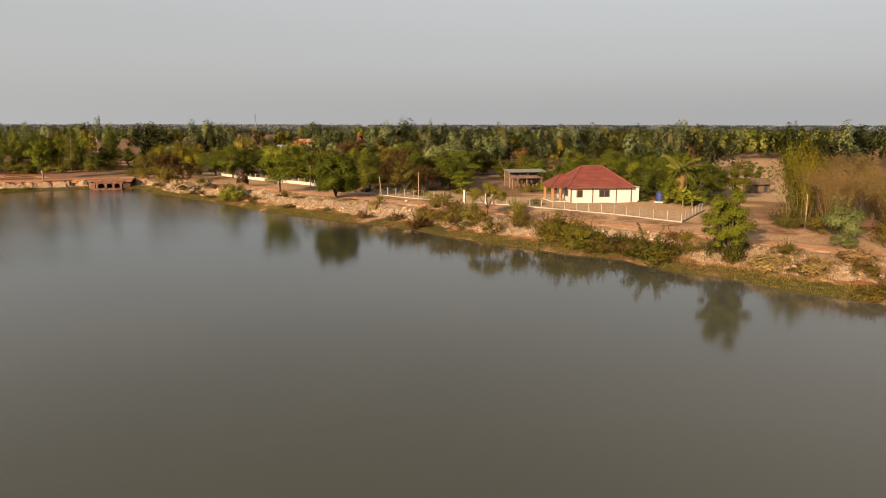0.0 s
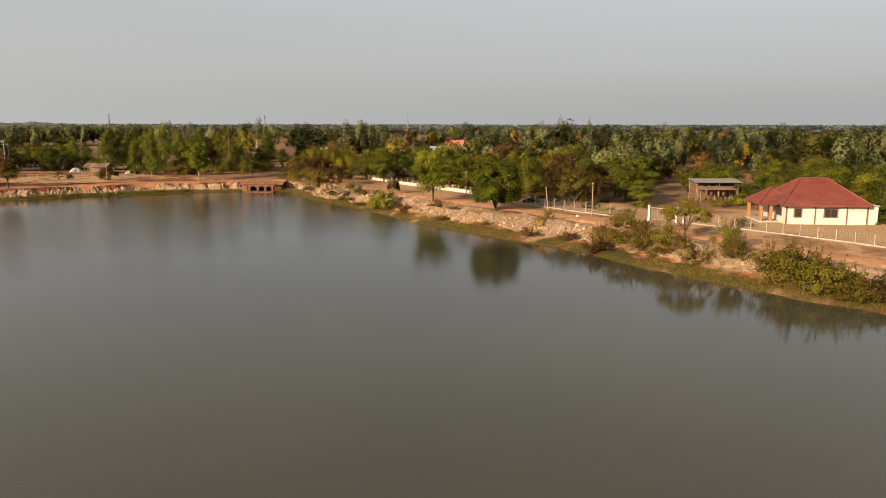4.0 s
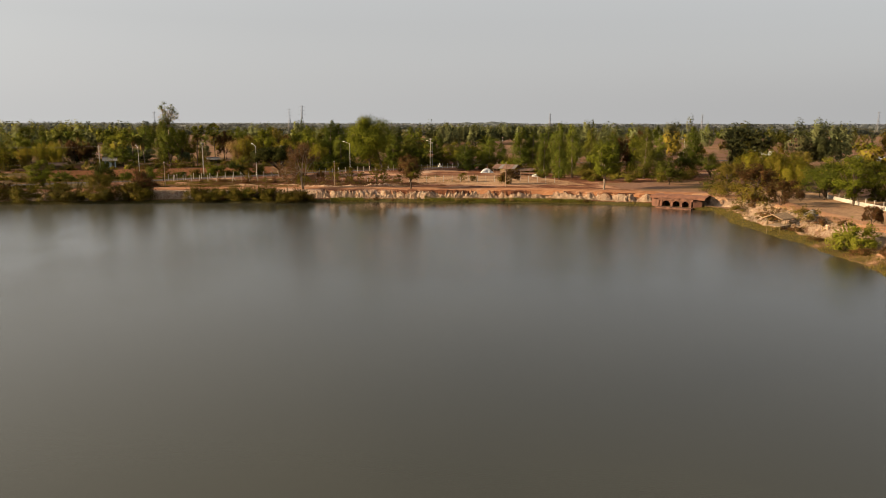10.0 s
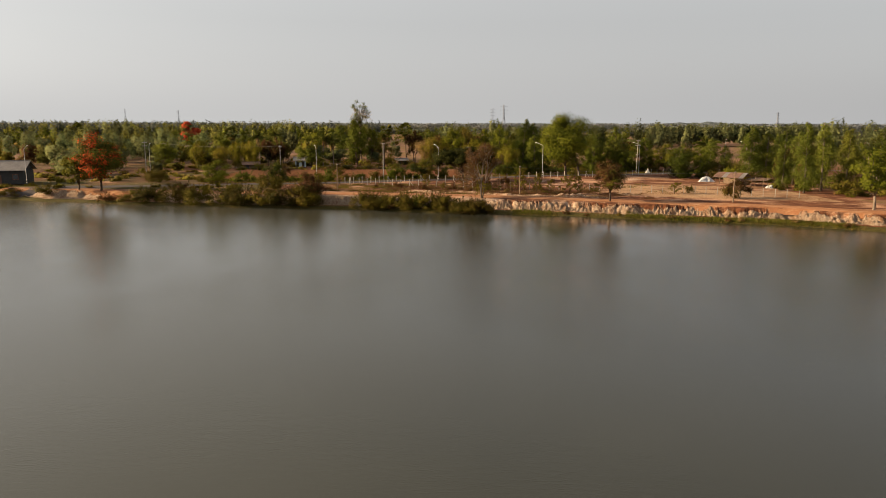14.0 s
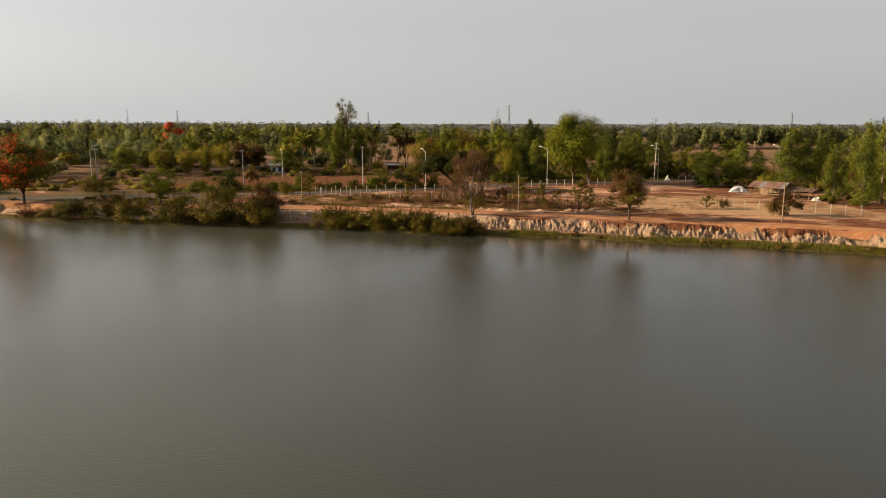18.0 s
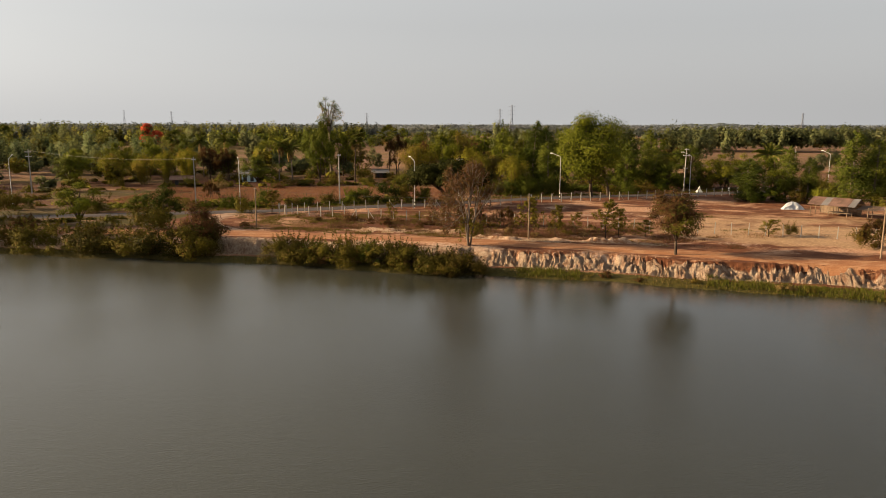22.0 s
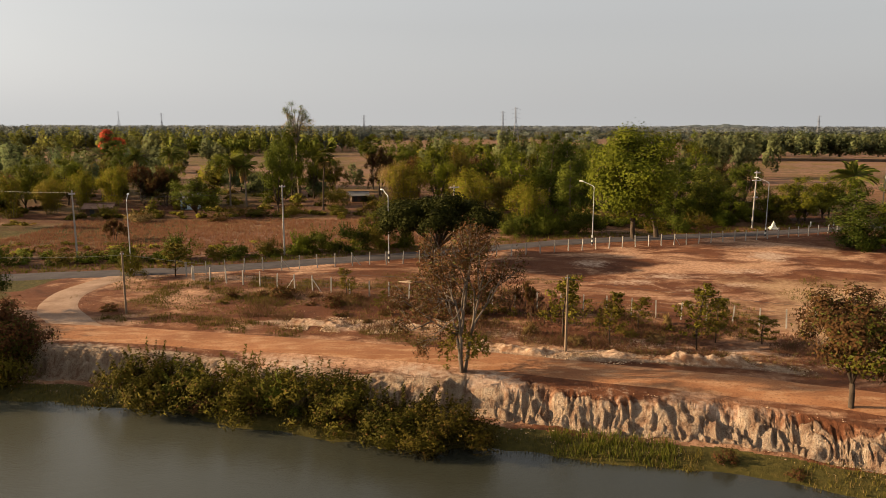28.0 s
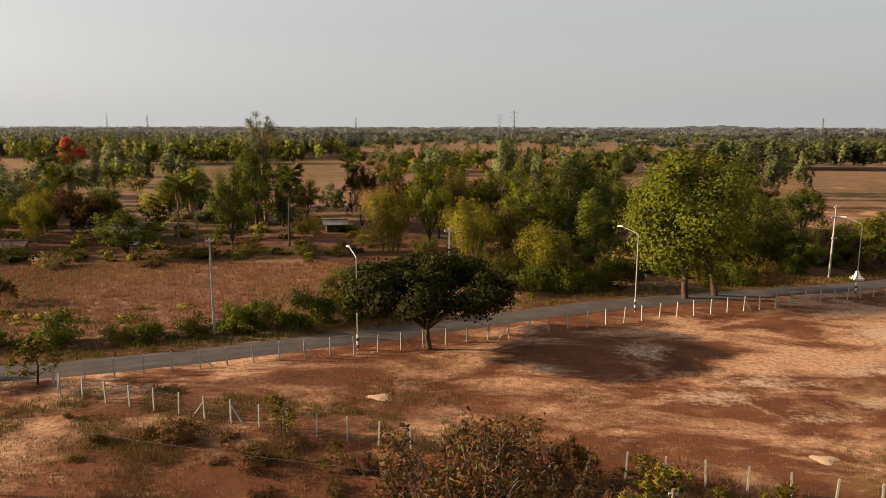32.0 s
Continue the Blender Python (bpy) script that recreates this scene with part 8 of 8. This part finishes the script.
# ---- small hut details, shrine, markers ----
def shrine():
    top = thing("shrine", (50.3, 99.9, ground_at(50.3, 99.9)), "small white spirit shrine on a stepped base by the road", "shrine")
    for k, (s, z, h) in enumerate(((1.2, 0.12, 0.24), (0.85, 0.34, 0.2), (0.5, 0.58, 0.3))):
        part("step", Mesh().box((0, 0, z), (s, s, h)), WHITE, top)
    part("body", Mesh().box((0, 0, 0.85), (0.36, 0.36, 0.3)), WHITE, top)
    part("spire", Mesh().tube([(0, 0, 0.98), (0, 0, 1.1), (0, 0, 1.35)], [0.22, 0.1, 0.02], 8), WHITE, top)
    return top


shrine()


def marker(x, y, h):
    top = thing("marker_post", (x, y, ground_at(x, y)), "short white roadside marker post", "post", "roadside marker posts")
    part("post", Mesh().box((0, 0, h / 2 - 0.05), (0.16, 0.16, h), 0, 0.85), WHITE, top)
    return top


for x_, y_ in ((57.5, 103.2), (62, 105), (67, 107), (73, 109.2)):
    marker(x_, y_, 0.9)


# ---- farm buildings ----
def farmhouse(x, y, turn, size, roof_mat, wall_mat, words):
    top = thing("farmhouse", (x, y, GZ), words, "house", "", "", turn)
    W, D, Hh, zt = size
    part("wall", Mesh().box((0, 0, Hh / 2), (W, D, Hh)), wall_mat, top)
    rf = Mesh()
    x0, y0 = W / 2 + 0.6, D / 2 + 0.7
    v = [(-x0, -y0, Hh - 0.15), (x0, -y0, Hh - 0.15), (x0, 0, zt), (-x0, 0, zt), (x0, y0, Hh - 0.15), (-x0, y0, Hh - 0.15)]
    v += [(p[0], p[1], p[2] - 0.12) for p in v]
    rf.add(v, [(0, 1, 2, 3), (3, 2, 4, 5), (9, 8, 7, 6), (11, 10, 8, 9), (0, 6, 7, 1), (4, 10, 11, 5), (1, 7, 8, 2), (2, 8, 10, 4), (3, 9, 6, 0), (5, 11, 9, 3)])
    part("roof", rf, roof_mat, top)
    part("ridge_cap", Mesh().tube([(-x0, 0, zt + 0.04), (x0, 0, zt + 0.04)], 0.12, 6), roof_mat, top)
    for s in (-1, 1):
        part("gable", Mesh().add([(s * (W / 2 - 0.02), -D / 2, Hh), (s * (W / 2 - 0.02), D / 2, Hh), (s * (W / 2 - 0.02), 0, zt - 0.25), (s * (W / 2 - 0.2), -D / 2, Hh), (s * (W / 2 - 0.2), D / 2, Hh), (s * (W / 2 - 0.2), 0, zt - 0.25)], [(0, 1, 2), (5, 4, 3), (0, 3, 4, 1), (1, 4, 5, 2), (2, 5, 3, 0)]), wall_mat, top)
    for k in range(max(2, int(W / 2.6))):
        x_ = -W / 2 + (k + 0.5) * W / max(2, int(W / 2.6))
        if W < 5:
            # no hole is cut: a black panel paints the doorway's inner shade
            part("doorway_shade", Mesh().box((x_, -D / 2 - 0.02, Hh * 0.42), (0.8, 0.08, Hh * 0.7)), BLACKP, top, "black panel standing in for a shaded doorway")
        elif k == 1:
            part("door", Mesh().box((x_, -D / 2 - 0.03, 1.0), (0.95, 0.1, 2.0)), BROWNTRIM, top)
        else:
            wi = part("window", Mesh().box((x_, -D / 2 - 0.03, 1.6), (1.2, 0.1, 1.2)), BROWNTRIM, top)
            part("pane", Mesh().box((x_, -D / 2 - 0.07, 1.6), (0.95, 0.06, 0.95)), GLASS, wi)
    return top


SLATE = plain("blue_grey_sheet", (0.20, 0.215, 0.25), 0.6, 0.1, 0.15, 3)
PINKROOF = plain("faded_red_tin", (0.30, 0.095, 0.085), 0.6, 0, 0.2, 2)
farmhouse(230.8, 75.3, -60, (8, 7, 3.4, 6.4), PINKROOF, WALLPAINT, "distant white house with a faded red roof")
farmhouse(201.9, 54.4, -52, (15, 7, 2.8, 4.6), SLATE, WHITE, "long low white house with a blue-grey sheet roof")
farmhouse(178.3, 60.2, -52, (7, 5, 2.4, 3.6), SLATE, GREYWOOD, "small shed with a blue-grey sheet roof")
farmhouse(173.0, 106.1, -62, (11, 6, 2.6, 3.8), TARP, GREYWOOD, "low building with a white sheet roof")
farmhouse(284.9, 80.4, -60, (11, 8, 3.6, 7.0), REDTILE, WHITE, "distant white house with a dark red roof among trees")
farmhouse(297.9, 71.4, -60, (9, 7, 3.4, 6.4), REDTILE, WHITE, "distant white house with a dark red roof behind trees")
farmhouse(700, 350, -60, (26, 12, 6, 8), REDTILE, WALLPAINT, "large distant building with a red roof")
farmhouse(119.6, -143.9, -50, (4.2, 3.0, 2.0, 2.8), SHEDWOOD, SHEDWOOD, "small dark field hut at the edge of a dry field")
farmhouse(-103.0, 59.0, 12, (10, 6, 3.2, 5.0), TIN, BLACKP, "dark timber hut with a grey tin roof")
farmhouse(-50.5, 122.5, 10, (3.2, 2.6, 2.2, 3.0), TIN, plain("pale_blue_board", (0.45, 0.55, 0.6), 0.7, 0, 0.1, 3), "small pale blue field hut")
farmhouse(-20.5, 138.0, 15, (3.2, 2.6, 1.5, 2.0), TIN, SHEDWOOD, "small field hut with a grey tin roof")
farmhouse(-63, 112.5, 15, (4.0, 3, 1.5, 2.0), RUST, SHEDWOOD, "low open farm shed with a rusty roof")


# ---- power pylons on the plain ----
def pylon(x, y, h):
    top = thing("pylon", (x, y, GZ - 0.2), "tall grey lattice steel pylon on the plain", "pylon", "lattice pylons")
    b, c = h * 0.09, h * 0.018
    for sx in (-1, 1):
        for sy in (-1, 1):
            part("leg", Mesh().tube([(sx * b, sy * b, 0), (sx * c, sy * c, h * 0.65), (sx * c, sy * c, h)], [0.22, 0.16, 0.12], 4), STEEL, top)
    n = 9
    for k in range(n):
        z0, z1 = h * 0.65 * k / n, h * 0.65 * (k + 1) / n
        r0, r1 = b + (c - b) * k / n, b + (c - b) * (k + 1) / n
        m = Mesh()
        for p, q in (((-r0, -r0), (r1, -r1)), ((r0, -r0), (-r1, -r1)), ((-r0, r0), (r1, r1)), ((r0, -r0), (r1, r1)), ((-r0, -r0), (-r1, r1))):
            m.tube([(*p, z0), (*q, z1)], 0.08, 3)
        part("bracing", m, STEEL, top)
    for z in (0.72, 0.83, 0.94):
        part("crossarm", Mesh().tube([(-h * 0.11, 0, h * z), (0, 0, h * (z + 0.03)), (h * 0.11, 0, h * z)], 0.07, 4), STEEL, top)
    return top


for x_, y_, h_ in ((36, 526, 29), (33, 680, 29), (-390, 900, 30), (-120, 820, 27), (-770, 1560, 44), (420, 880, 28), (690, 900, 28), (860, 728, 31)):
    pylon(x_, y_, h_)

# a low wooded rise on the horizon, with distance haze painted into its grey
rise_m = Mesh()
rv, rf_ = [], []
for i in range(121):
    a_ = radians(15.9 + 5.6 * i / 120)
    h = 0.5 * (19 + 6 * math.sin(i * 0.11) + 4 * math.sin(i * 0.29 + 1) + 1.2 * math.sin(i * 0.9)) * max(0.0, math.sin(3.1416 * i / 120)) ** 0.6
    for r_, k in ((3900, 0.0), (3990, 0.55), (4080, 0.88), (4200, 1.0), (4350, 0.0)):
        rv.append((r_ * math.sin(a_), r_ * math.cos(a_), GZ - 1 + (h + 10) * k))
for i in range(120):
    for k in range(4):
        rf_.append((i * 5 + k, i * 5 + 5 + k, i * 5 + 6 + k, i * 5 + 1 + k))
rise_m.add(rv, rf_)
hill_mat = Mat("haze_greyed_hill", 0.95, 0.1)
hill_mat.color(hill_mat.ramp(hill_mat.noise(0.02, 5), [(0.3, (0.055, 0.066, 0.066)), (0.7, (0.085, 0.096, 0.094))]))
tagged(new("backdrop_hill", rise_m.mesh("backdrop_hill", hill_mat.m, True)), "low wooded rise on the horizon, colour greyed for haze", "hill", kind="structure")
